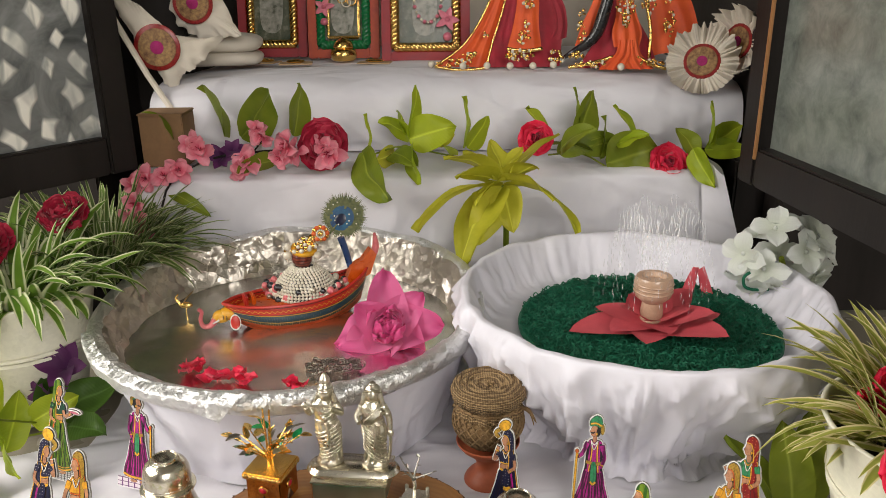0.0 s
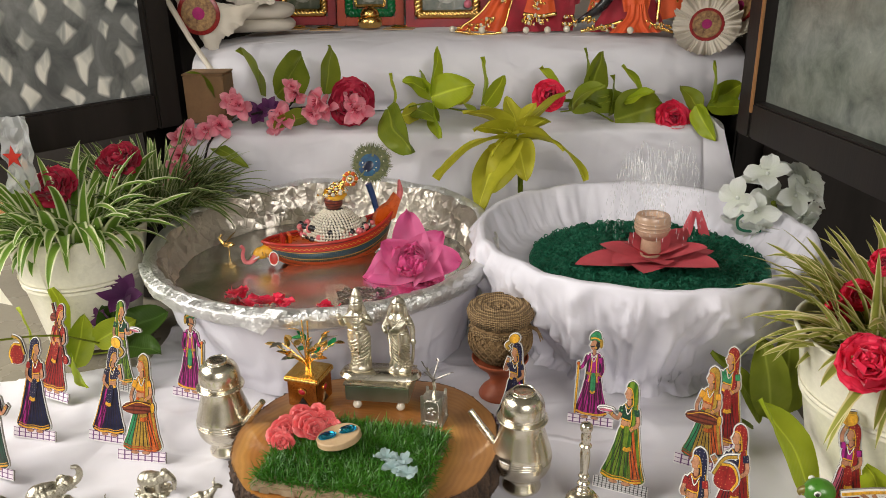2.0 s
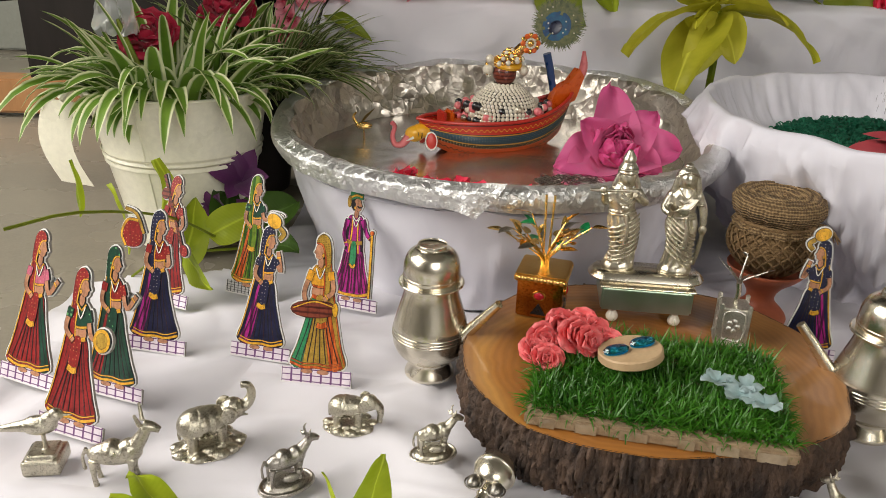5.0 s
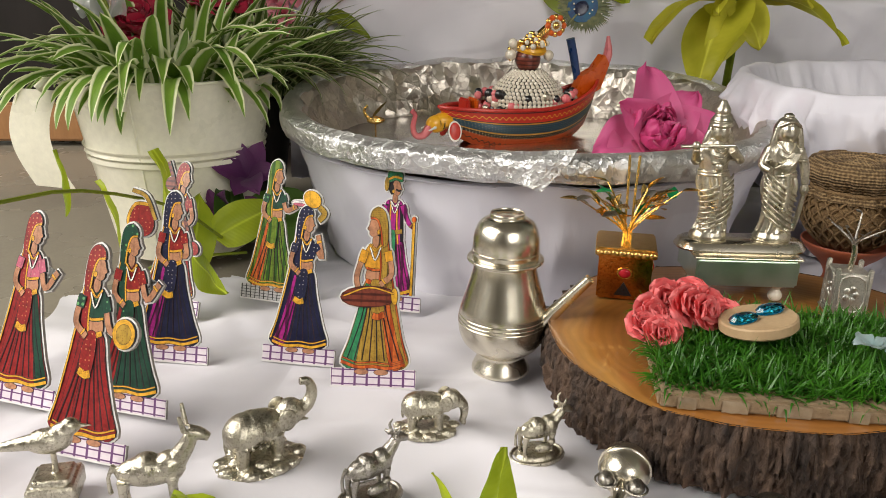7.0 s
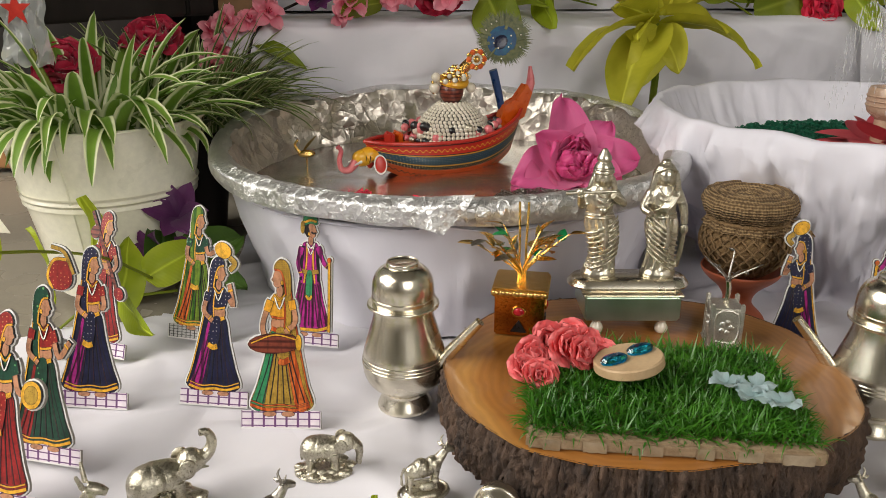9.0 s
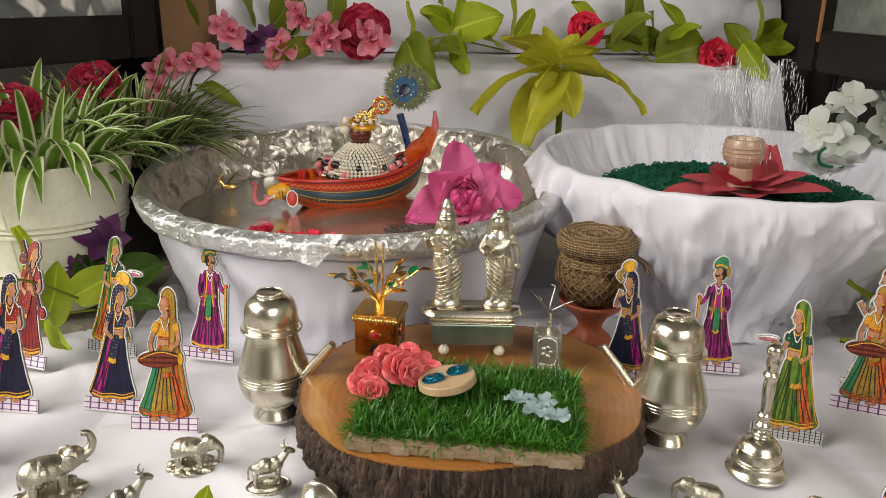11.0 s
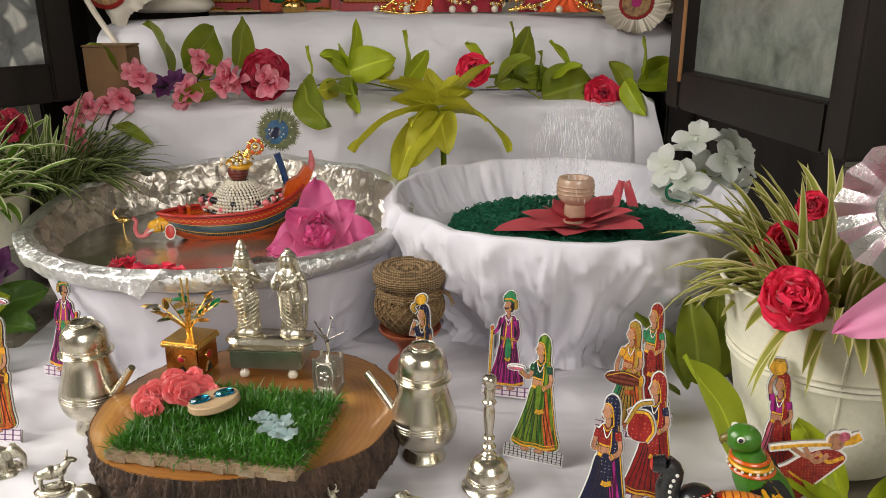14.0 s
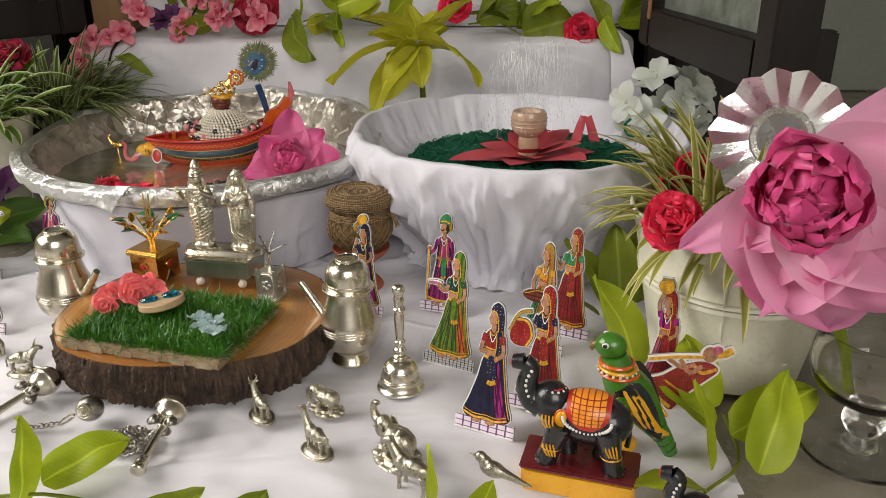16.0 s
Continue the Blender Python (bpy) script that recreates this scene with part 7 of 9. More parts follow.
def pearl_doll():
    """A seated doll under a cape of pearl strings; one plain piece."""
    mb = Mesh()
    for k in range(15):
        t = 1 - (1 - k / 14) ** 1.6
        R, z = 0.0120 + 0.0235 * (1 - t ** 2.1), 0.027 + 0.035 * t
        n = max(10, int(2 * math.pi * R / 0.0040))
        for i in range(n):
            a = 2 * math.pi * (i + 0.5 * (k % 2)) / n
            mb.ball((R * math.cos(a), 0.86 * R * math.sin(a), z), 0.00205, 0, 7, 5)
    # under-cape coloured black to paint the shade between the pearl strings
    mb.lathe([(0.0345, 0.024), (0.0337, 0.034), (0.0310, 0.043), (0.0262, 0.0505), (0.0190, 0.0575), (0.0115, 0.0615), (0, 0.067)], 32, 7, Matrix.Diagonal((1, 0.86, 1, 1)))
    mb.ball((-0.001, -0.002, 0.0725), (0.0112, 0.0108, 0.0118), 2, 16, 12)
    mb.ring((0, 0, 0), 0.0112, 0.0034, 3, 28, 8, turn_to(0.001, 0, 0.0815, 0, -8, 10))
    rnd = random.Random(2)
    for i in range(20):
        a = 2 * math.pi * i / 20
        mb.ball((0.0140 * math.cos(a) + 0.001, 0.0136 * math.sin(a), 0.0838 + 0.0022 * math.cos(a)), 0.0026 if i % 2 else 0.0020, 0 if i % 2 else 4, 8, 6)
    for k in range(4):
        n = 14 - 3 * k
        for i in range(n):
            a = 2 * math.pi * (i + 0.5 * k) / n
            q = 0.0105 - 0.0028 * k
            mb.ball((0.003 + q * math.cos(a), q * math.sin(a), 0.0868 + 0.0024 * k), 0.0022, (0, 4, 4)[(i + k) % 3], 7, 5)
    for i in range(9):
        a = 0.35 * i
        mb.ball((-0.0150 - 0.004 * math.sin(a), -0.0060, 0.0880 - 0.0022 * i), 0.0016, 4 if i % 2 else 0, 6, 5)
    for c, r in (((-0.0165, -0.004, 0.076), 0.0052), ((-0.0155, -0.006, 0.086), 0.0042), ((0.0165, -0.005, 0.076), 0.0046)):
        mb.ball(c, r, 0, 10, 8)
    m = turn_to(0.021, -0.004, 0.1010, -80, 0) @ Matrix.Rotation(radians(90), 4, "Y")
    for i in range(12):
        a = 0.5236 * i
        mb.ball((0.0072 * math.cos(a), 0.0072 * math.sin(a), 0.001 * (i % 2)), (0.0028, 0.0028, 0.0020), 8 if i % 2 else 4, 7, 5, m)
        mb.ball((0.0042 * math.cos(a + 0.2), 0.0042 * math.sin(a + 0.2), 0.0024), 0.0013, 0, 6, 4, m)
    mb.ball((0, 0, 0.002), (0.0032, 0.0032, 0.0022), 4, 10, 6, m)
    mb.tube([(0.004, 0, 0.086), (0.014, 0, 0.096), (0.022, 0, 0.104)], [0.005, 0.005, 0.003], 8, 4)
    for i in range(110):
        a, q = rnd.uniform(0, 6.28), rnd.uniform(0.95, 1.22)
        mb.ball((0.038 * q * math.cos(a), 0.022 * q * math.sin(a), 0.030 + rnd.uniform(0, 0.014)), rnd.uniform(0.0026, 0.0044), rnd.choice((0, 7, 5, 5, 6, 7)), 7, 5)
    ob = solid("pearl_doll", mb, [PEARL, OLD_SILVER, INKS["brown"], YELLOW_PAINT, GOLD, PINK_PAINT, CAST_SILVER, BLACK_PAINT, ORANGE_PAINT], m=BOAT_M @ Matrix.Translation((0.010, 0.008, -0.011)) @ Matrix.Rotation(radians(-24), 4, "Z"))
    return tagged(ob, "small doll in a pearl cape and turban seated in the boat", "doll")


pearl_doll()


def feather():
    f = thing("peacock_feather", "trimmed peacock feather eye with small rhinestones", "feather", Matrix.Translation((-0.111, 0.807, 0.190)) @ Matrix.Rotation(radians(-4), 4, "Z") @ Matrix.Rotation(radians(72), 4, "X") @ Matrix.Rotation(radians(-38), 4, "Z") @ Matrix.Scale(0.85, 4))
    barb = mottled("feather_barbs", (0.035, 0.055, 0.014), (0.15, 0.15, 0.05), 200, 0.5)
    rim = Mesh()
    rnd = random.Random(9)
    for i in range(130):
        a = 2 * math.pi * i / 130
        L = 0.0295 * rnd.uniform(0.92, 1.08) * (1 + 0.12 * math.sin(a))
        rim.blade(turn_to(0, 0, rnd.uniform(-0.001, 0.001), math.degrees(a), rnd.uniform(-4, 4)), L, 0.0026, 0, 0.05, nu=1, nv=3, base=0.8)
    tagged(solid("barb", rim, barb, f, "green-brown barbs", sharp=0), kind="stuff")
    eye = mottled("feather_blue", (0.003, 0.02, 0.09), (0.006, 0.09, 0.16), 150, 0.55)
    dark = mottled("feather_dark_eye", (0.004, 0.006, 0.02), (0.008, 0.012, 0.04), 150, 0.3)
    solid("eye", Mesh().ball((0, -0.001, 0.0012), (0.0150, 0.0165, 0.0008), 0, 24, 6), eye, f, "blue feather eye")
    solid("pupil", Mesh().ball((0, -0.003, 0.0018), (0.0070, 0.0085, 0.0008), 0, 20, 6), dark, f)
    for i in range(14):
        a, q = rnd.uniform(0, 6.28), 0.010 + 0.010 * (i % 2)
        solid("rhinestone", Mesh().ball((q * math.cos(a), q * math.sin(a), 0.0026), 0.0011, 0, 6, 4), PEARL, f)
    solid("quill", Mesh().tube([(0, -0.026, 0.0), (0, -0.020, 0.001), (0, 0.0, 0.001)], 0.0012, 6), barb, f)


feather()

# petals and ornament floating in the tub
for at, R, seed in (((-0.242, 0.673, 0.0805), 0.021, 1), ((-0.212, 0.651, 0.0805), 0.019, 2), ((-0.189, 0.648, 0.0805), 0.017, 3), ((-0.139, 0.640, 0.0805), 0.015, 4)):
    p = thing("floating_petals", "crimson flower petals floating at the foil rim", "petals", Matrix.Translation(at))
    rnd = random.Random(seed)
    for i in range(7):
        solid("petal", Mesh().blade(Matrix.Identity(4), R * 0.8, R * 0.8, 0.5, -0.1, cup=0.4, tip=0.5, base=0.5, ruffle=0.4, nu=5, nv=5), ROSE_RED, p, m=turn_to(rnd.uniform(-0.5, 0.5) * R, rnd.uniform(-0.3, 0.3) * R, 0, rnd.uniform(0, 360), rnd.uniform(0, 20)), sharp=0)
o = thing("filigree_ornament", "dark metal filigree ornament lying at the tub rim", "ornament", Matrix.Translation((-0.109, 0.673, 0.0805)))
mb, rnd = Mesh(), random.Random(6)
for i in range(70):
    a, q = rnd.uniform(0, 6.28), math.sqrt(rnd.random())
    mb.ring((0, 0, 0), rnd.uniform(0.002, 0.0045), 0.0006, 0, 12, 4, turn_to(0.028 * q * math.cos(a), 0.013 * q * math.sin(a), 0.002 + 0.004 * (1 - q), rnd.uniform(0, 360), rnd.uniform(-30, 30), rnd.uniform(-30, 30)))
tagged(solid("wirework", mb, OLD_SILVER, o, sharp=0), kind="stuff")
cr = thing("gilt_bird", "tiny gilt bird ornament standing in the water", "ornament", Matrix.Translation((-0.290, 0.800, 0.074)))
solid("body", Mesh().ball((0, 0, 0.018), (0.008, 0.003, 0.0035), 0, 12, 8).tube([(-0.006, 0, 0.019), (-0.010, 0, 0.026), (-0.007, 0, 0.031)], [0.0018, 0.0013, 0.001], 6), GOLD, cr)
solid("wing", Mesh().blade(turn_to(-0.003, 0, 0.020, 20, 35), 0.020, 0.007, 0.3, 0.0), GOLD, cr)
solid("legs", Mesh().tube([(0, 0, 0.0), (0, 0, 0.016)], 0.0007, 6, smooth=0), GOLD, cr)

# ---------- fountain in the bowl ----------
fm = thing("green_mat", "round green looped plastic mat in the bowl", "mat", Matrix.Translation((0.203, 0.722, 0.096)))
solid("backing", Mesh().lathe([(0, 0.006), (0.127, 0.006), (0.130, 0.003), (0.129, 0.0), (0, 0.0)], 72, smooth=0), GREEN_PILE, fm)
mb, rnd = Mesh(), random.Random(12)
for i in range(3600):
    a, q = rnd.uniform(0, 6.28), 0.127 * math.sqrt(rnd.random())
    mb.ring((0, 0, 0), rnd.uniform(0.0018, 0.0030), 0.0008, 0, 7, 3, turn_to(q * math.cos(a), q * math.sin(a), 0.0072, rnd.uniform(0, 360), rnd.uniform(-70, 70), rnd.uniform(-70, 70)))
tagged(solid("loop_pile", mb, GREEN_PILE, fm, "curly green plastic loops", sharp=0), kind="stuff")

po = thing("foam_flower", "red foam-sheet flower round the fountain nozzle", "foam flower", Matrix.Translation((0.203, 0.708, 0.107)))
for ring_i, (n, L, W, pitch, z) in enumerate(((6, 0.074, 0.046, 3, 0.0), (6, 0.052, 0.036, 14, 0.004), (5, 0.034, 0.026, 32, 0.007))):
    for i in range(n):
        az = 360 * i / n + 24 * ring_i + 12
        solid("petal", Mesh().blade(Matrix.Identity(4), L, W, 0.10, -0.14, tip=0.85, base=0.5, cup=0.10, nu=4, nv=8), FOAM_RED, po, m=turn_to(0.008 * math.cos(radians(az)), 0.008 * math.sin(radians(az)), z, az, pitch + 9 * math.sin(5.3 * i + ring_i), 14 * math.sin(3.1 * i)) @ Matrix.Scale(0.92 + 0.14 * math.sin(2.7 * i + ring_i), 4), sharp=0)
SPRAY, _nt, _b = shader("white_spray", 0.25)
_b.inputs["Base Color"].default_value = (0.93, 0.94, 0.94, 1)
_b.inputs["Transmission Weight"].default_value = 0.5
_b.inputs["Alpha"].default_value = 0.42
fn = thing("fountain", "small pump fountain with brown nozzle throwing fine water", "fountain", Matrix.Translation((0.204, 0.712, 0.100)))
solid("nozzle", Mesh().lathe([(0, 0.0), (0.011, 0.0), (0.011, 0.022), (0.010, 0.030), (0.017, 0.036), (0.0185, 0.040), (0.0185, 0.054), (0.017, 0.057), (0.012, 0.057), (0.011, 0.052), (0, 0.052)], 40, smooth=0), PLASTIC_BROWN, fn, "translucent brown plastic nozzle", sharp=40)
for z in (0.042, 0.046, 0.050):
    solid("ridge", Mesh().ring((0, 0, z), 0.0187, 0.0008, 0, 40, 6), PLASTIC_BROWN, fn)
mb, rnd = Mesh(), random.Random(14)
for i in range(34):
    a = 2 * math.pi * i / 34 + rnd.uniform(-0.08, 0.08)
    top, reach = rnd.uniform(0.058, 0.085), rnd.uniform(0.022, 0.052)
    for k in range(34):
        t = (k + rnd.uniform(-0.3, 0.3)) / 33
        r = 0.009 + reach * t
        z = 0.056 + 4 * top * t * (1 - t) * 0.98 - 0.012 * t
        if z < 0.012:
            continue
        s = rnd.uniform(0.00012, 0.00036) * (1.2 if 0.3 < t < 0.7 else 0.9)
        long = 11.0 if t < 0.4 or t > 0.6 else 1.6
        mb.ball((r * math.cos(a) + rnd.uniform(-0.002, 0.002), r * math.sin(a) + rnd.uniform(-0.002, 0.002), z), (s, s, s * long), 0, 6, 4)
drops = tagged(solid("spray", mb, SPRAY, fn, "fine falling water drops", sharp=0), kind="stuff")
drops.visible_shadow = False
hk = thing("green_wire", "bent green plastic wire hook beside the hydrangea", "wire", Matrix.Translation((0.322, 0.772, 0.070)))
solid("wire", Mesh().tube([(0.022, 0.0, 0.046), (0.006, 0.0, 0.046), (-0.004, 0.0, 0.050), (-0.006, 0.0, 0.060), (0.0, 0.0, 0.066)], 0.0017, 8), GREEN_PILE, hk)
for x, rot in ((0.262, 14), (0.288, -18)):
    sp = thing("red_stick", "red paper strip standing in the bowl behind the nozzle", "paper strip", turn_to(x, 0.792, 0.098, 0, 0) @ Matrix.Rotation(radians(rot), 4, "Y"))
    solid("strip", Mesh().sheet(lambda u, v: (0.012 * (u - 0.5) * (1 - 0.3 * v), 0.002 * math.sin(3 * u + 4 * v), 0.038 * v), 4, 8), FOAM_RED, sp)

# ---------- on the tree slice ----------
TOP = SLICE_Z


def to_mat(x, y, z=0.0):
    return MAT_M @ Vector((x, y, z))


rnd = random.Random(17)
for i, (x, y, z, R) in enumerate(((-0.060, 0.012, 0.017, 0.010), (-0.030, 0.020, 0.023, 0.011), (-0.056, 0.020, 0.019, 0.013), (-0.048, 0.035, 0.022, 0.013), (-0.034, 0.040, 0.022, 0.013), (-0.038, 0.024, 0.024, 0.013), (-0.052, 0.006, 0.016, 0.011), (-0.026, 0.032, 0.021, 0.012), (-0.018, 0.030, 0.018, 0.010))):
    p = to_mat(x - 0.010, y - 0.006, z - 0.004)
    rose(p, R * 0.80, (CORAL, CORAL), 60 + i, "small coral paper rose in a cluster on the grass mat", (rnd.uniform(-0.6, 0.6), -0.7, rnd.uniform(0.3, 0.9)), layers=4, ruffle=0.2)
gd = thing("wood_disc", "small pale wooden disc lying tilted on the grass", "wood disc", Matrix.Translation(to_mat(-0.015, 0.008, 0.0155)) @ Matrix.Rotation(radians(-5), 4, "X") @ Matrix.Rotation(radians(-9), 4, "Y"))
PALE_WOOD = mottled("pale_sawn_wood", (0.42, 0.28, 0.15), (0.52, 0.37, 0.21), 60, 0.6, fine=500)
solid("disc", Mesh().lathe([(0, 0), (0.0175, 0), (0.0185, 0.001), (0.0183, 0.005), (0.0175, 0.0058), (0, 0.0058)], 48, smooth=0), PALE_WOOD, gd, sharp=40)
BLUE_GEM = glass_mat("blue_gem", (0.02, 0.42, 0.68), 0.03, 1.6)
for x, y in ((-0.0085, -0.003), (0.0075, 0.003)):
    g = thing("blue_gem", "oval faceted turquoise gem lying on the wood disc", "gem", Matrix.Translation(to_mat(-0.015, 0.008, 0.0155)) @ Matrix.Rotation(radians(-5), 4, "X") @ Matrix.Rotation(radians(-9), 4, "Y") @ Matrix.Translation((x, y, 0.0064)) @ Matrix.Rotation(radians(12), 4, "Z"))
    solid("stone", Mesh().lathe([(0, 0), (0.0040, 0.0002), (0.0052, 0.0012), (0.0040, 0.0028), (0.0020, 0.0034), (0, 0.0034)], 10, 0, Matrix.Diagonal((1.5, 0.95, 1, 1)), 0), BLUE_GEM, g, sharp=10)
    solid("foil_back", Mesh().lathe([(0, -0.0002), (0.0048, -0.0002), (0.0048, -0.0001), (0, -0.0001)], 16, 0, Matrix.Diagonal((1.5, 0.95, 1, 1)), 0), mottled("turquoise_foil", (0.0, 0.30, 0.55), (0.05, 0.48, 0.72), 200, 0.15, 0.6), g)
for x, y, az in ((0.030, -0.010, 0), (0.044, -0.012, 60), (0.052, -0.026, 120), (0.040, -0.022, 200)):
    b = thing("blue_petals", "pale translucent blue petals lying on the grass", "petals", Matrix.Translation(to_mat(x, y, 0.0185)))
    for i in range(4):
        solid("petal", Mesh().blade(Matrix.Identity(4), 0.010, 0.009, 0.25, -0.1, tip=0.5, ruffle=0.35, nu=4, nv=5), BLUE_JELLY, b, m=turn_to(0, 0, 0, az + 90 * i + 7, 6), sharp=0)

# stool, plank and two statuettes
sto = thing("glass_stool", "small mirrored glass stool on ball feet", "stool", turn_to(-0.0755, 0.532, TOP, -6))
# green base colour stands in for the grass reflected in the case
MIRROR = metal_mat("mirror_green_reflection", (0.60, 0.70, 0.58), (0.76, 0.84, 0.74), 0.3, 0.05, 40)
solid("case", Mesh().box((0, 0, 0.0185), (0.058, 0.040, 0.016), 0.0012), MIRROR, sto, "mirrored glass case, green reflection tinted in")
solid("top_edge", Mesh().box((0, 0, 0.0272), (0.061, 0.042, 0.0016), 0.0006), SILVER, sto)
for x in (-0.020, 0.020):
    for y in (-0.013, 0.013):
        solid("foot", Mesh().lathe([(0, 0), (0.003, 0.0006), (0.0042, 0.0035), (0.003, 0.0062), (0.0022, 0.0075), (0.0034, 0.0090), (0.0034, 0.0108), (0, 0.0108)], 16, 0, Matrix.Translation((x, y, 0)), 2), PEARL, sto, "round pearly foot")
pl = thing("oval_plinth", "oval white metal plinth lying on the glass stool", "plinth", turn_to(-0.0755, 0.532, TOP + 0.0281, -6))


def stadium(h, grow=0.0):
    out = []
    for i in range(40):
        a = 2 * math.pi * i / 40
        c, s = math.cos(a), math.sin(a)
        out.append(((0.024 if c >= 0 else -0.024) + (0.0125 + grow) * c, (0.0125 + grow) * s, h))
    return out


lay = [stadium(0.0, 0.0008), stadium(0.0010, 0.0012), stadium(0.0022, 0.0004), stadium(0.0042, -0.0012), stadium(0.0050, -0.0022)]
mb = Mesh().add([p for l in lay for p in l], [(k * 40 + i, k * 40 + (i + 1) % 40, (k + 1) * 40 + (i + 1) % 40, (k + 1) * 40 + i) for k in range(4) for i in range(40)] + [tuple(range(39, -1, -1)), tuple(160 + i for i in range(40))])
solid("plate", mb, SILVER, pl, sharp=45)


def statuette(at, az, h, flute, label):
    """A standing robed figure in cast metal, one plain skin."""
    mb = Mesh()
    body = spline([(0.0001, 0.0001, 0.0), (0.0100, 0.0080, 0.0001), (0.0110, 0.0088, 0.0008), (0.0112, 0.0090, 0.0025), (0.0098, 0.0076, 0.0060), (0.0086, 0.0066, 0.012), (0.0084, 0.0064, 0.020), (0.0096, 0.0070, 0.028), (0.0102, 0.0074, 0.034), (0.0088, 0.0064, 0.040), (0.0084, 0.0062, 0.044), (0.0094, 0.0066, 0.050), (0.0092, 0.0060, 0.0545), (0.0060, 0.0046, 0.0580), (0.0036, 0.0034, 0.0605), (0.0012, 0.0012, 0.0615), (0.0001, 0.0001, 0.0617)], 4)
    k = len(body) - 1

    def sway(z):
        return (0.0024 if flute else 0.0008) * math.sin(z * 85)

    def fnc(u, v):
        rx, ry, z = body[round(v * k)]
        a = 2 * math.pi * u
        pleats = (0.085 * math.sin(11 * a + (90 if flute else -120) * z) + 0.03 * math.sin(19 * a)) * (1 if 0.005 < z < 0.041 else 0.15)
        return (rx * (1 + pleats) * math.cos(a) + sway(z), ry * (1 + pleats) * math.sin(a), z)

    mb.sheet(fnc, 64, k, 0, True)
    for i in range(8):
        z = 0.012 + 0.0034 * i
        w, slant = 0.0098 + 0.0001 * i, (0.0052 if flute else -0.0075)
        mb.tube([(w * math.cos(a) + sway(z), -0.0078 * math.sin(a) - 0.0004, z + slant * math.cos(a) - 0.0022 * math.sin(a)) for a in [math.pi * (0.04 + 0.92 * j / 9) for j in range(10)]], [0.0002] + [0.00075] * 8 + [0.0002], 6)
    for z, r in ((0.0400, 0.0090), (0.0418, 0.0087)):
        mb.ring((sway(z), 0, z), r, 0.0008, 0, 28, 6, Matrix.Diagonal((1, 0.74, 1, 1)))
    mb.tube([(0.001, -0.0072, 0.041), (0.0024, -0.0082, 0.030), (0.0016, -0.0080, 0.019)], [0.0016, 0.0014, 0.0018], 8)
    for r, zz in ((0.0050, 0.0590), (0.0070, 0.0555), (0.0078, 0.0515)):
        mb.tube([(-r, -0.0025, zz), (-r * 0.6, -0.0058, zz - 0.0035), (0, -0.0074, zz - 0.0052), (r * 0.6, -0.0058, zz - 0.0035), (r, -0.0025, zz)], 0.0006, 6)
    mb.ball((0.0, -0.0072, 0.0450), (0.0028, 0.0016, 0.0028), 0, 12, 8)
    head = 0.0655
    mb.ball((0, -0.0010, head), (0.0056, 0.0056, 0.0066), 0, 18, 12)
    for sx in (-1, 1):
        mb.ball((0.0086 * sx, 0, 0.0535), (0.0036, 0.0038, 0.0040), 0, 12, 8)
        mb.ring((0.0104 * sx, -0.0010, 0.0490), 0.0030, 0.0007, 0, 14, 6)
    if flute:
        mb.ball((0, 0.0020, head - 0.0015), (0.0070, 0.0050, 0.0085), 0, 16, 10)
        for sx in (-1, 1):
            mb.tube([(0.0055 * sx, 0.0005, head), (0.0074 * sx, 0.0005, head - 0.006), (0.0088 * sx, 0.0012, head - 0.013)], [0.0018, 0.0020, 0.0014], 8)
        for z, r in ((head + 0.0035, 0.0060), (head + 0.0055, 0.0058)):
            mb.ring((0, -0.0004, z), r, 0.0009, 0, 24, 6)
        mb.lathe([(0.0058, head + 0.004), (0.0060, head + 0.0062), (0.0050, head + 0.0085), (0.0040, head + 0.0098), (0.0046, head + 0.0112), (0.0042, head + 0.0132), (0.0026, head + 0.0158), (0.0014, head + 0.0178), (0.0, head + 0.0180)], 18, 0, None, 2)
        mb.tube([(-0.0090, 0, 0.0535), (-0.0132, -0.003, 0.0480), (-0.0150, -0.0078, 0.0560)], [0.0031, 0.0028, 0.0022], 10)
        mb.tube([(0.0090, 0, 0.0535), (0.0128, -0.003, 0.0490), (0.0050, -0.0090, 0.0560)], [0.0031, 0.0028, 0.0022], 10)
        mb.ball((-0.0155, -0.0080, 0.0580), (0.0026, 0.0022, 0.0026), 0, 10, 8)
        mb.tube([(-0.0245, -0.0078, 0.0572), (0.0065, -0.0098, 0.0586)], 0.0011, 8, smooth=0)
    else:
        mb.ball((0, 0.0014, head - 0.0005), (0.0078, 0.0060, 0.0092), 0, 18, 12)
        for sx in (-1, 1):
            mb.tube([(0.0066 * sx, -0.0010, head + 0.002), (0.0080 * sx, -0.0012, head - 0.007), (0.0098 * sx, 0.0002, head - 0.015)], [0.0014, 0.0020, 0.0016], 8)
        mb.tube([(-0.0062, -0.0022, head + 0.003), (0, -0.0058, head + 0.0062), (0.0062, -0.0022, head + 0.003)], 0.0010, 8)
        mb.ball((0, 0.001, head + 0.0086), (0.0030, 0.0030, 0.0018), 0, 12, 8)
        for i in range(4):
            mb.tube([(0.0075 - 0.0012 * i, -0.0050, 0.0535), (0.002 - 0.002 * i, -0.0082, 0.0470), (-0.0070, -0.0062, 0.0410 + 0.0012 * i)], 0.0009, 6)
        mb.tube([(-0.0092, 0, 0.0535), (-0.0128, -0.003, 0.0460), (-0.0100, -0.0090, 0.0440)], [0.0031, 0.0028, 0.0022], 10)
        mb.tube([(0.0092, 0, 0.0535), (0.0128, -0.001, 0.0450), (0.0136, -0.003, 0.0350)], [0.0031, 0.0028, 0.0021], 10)
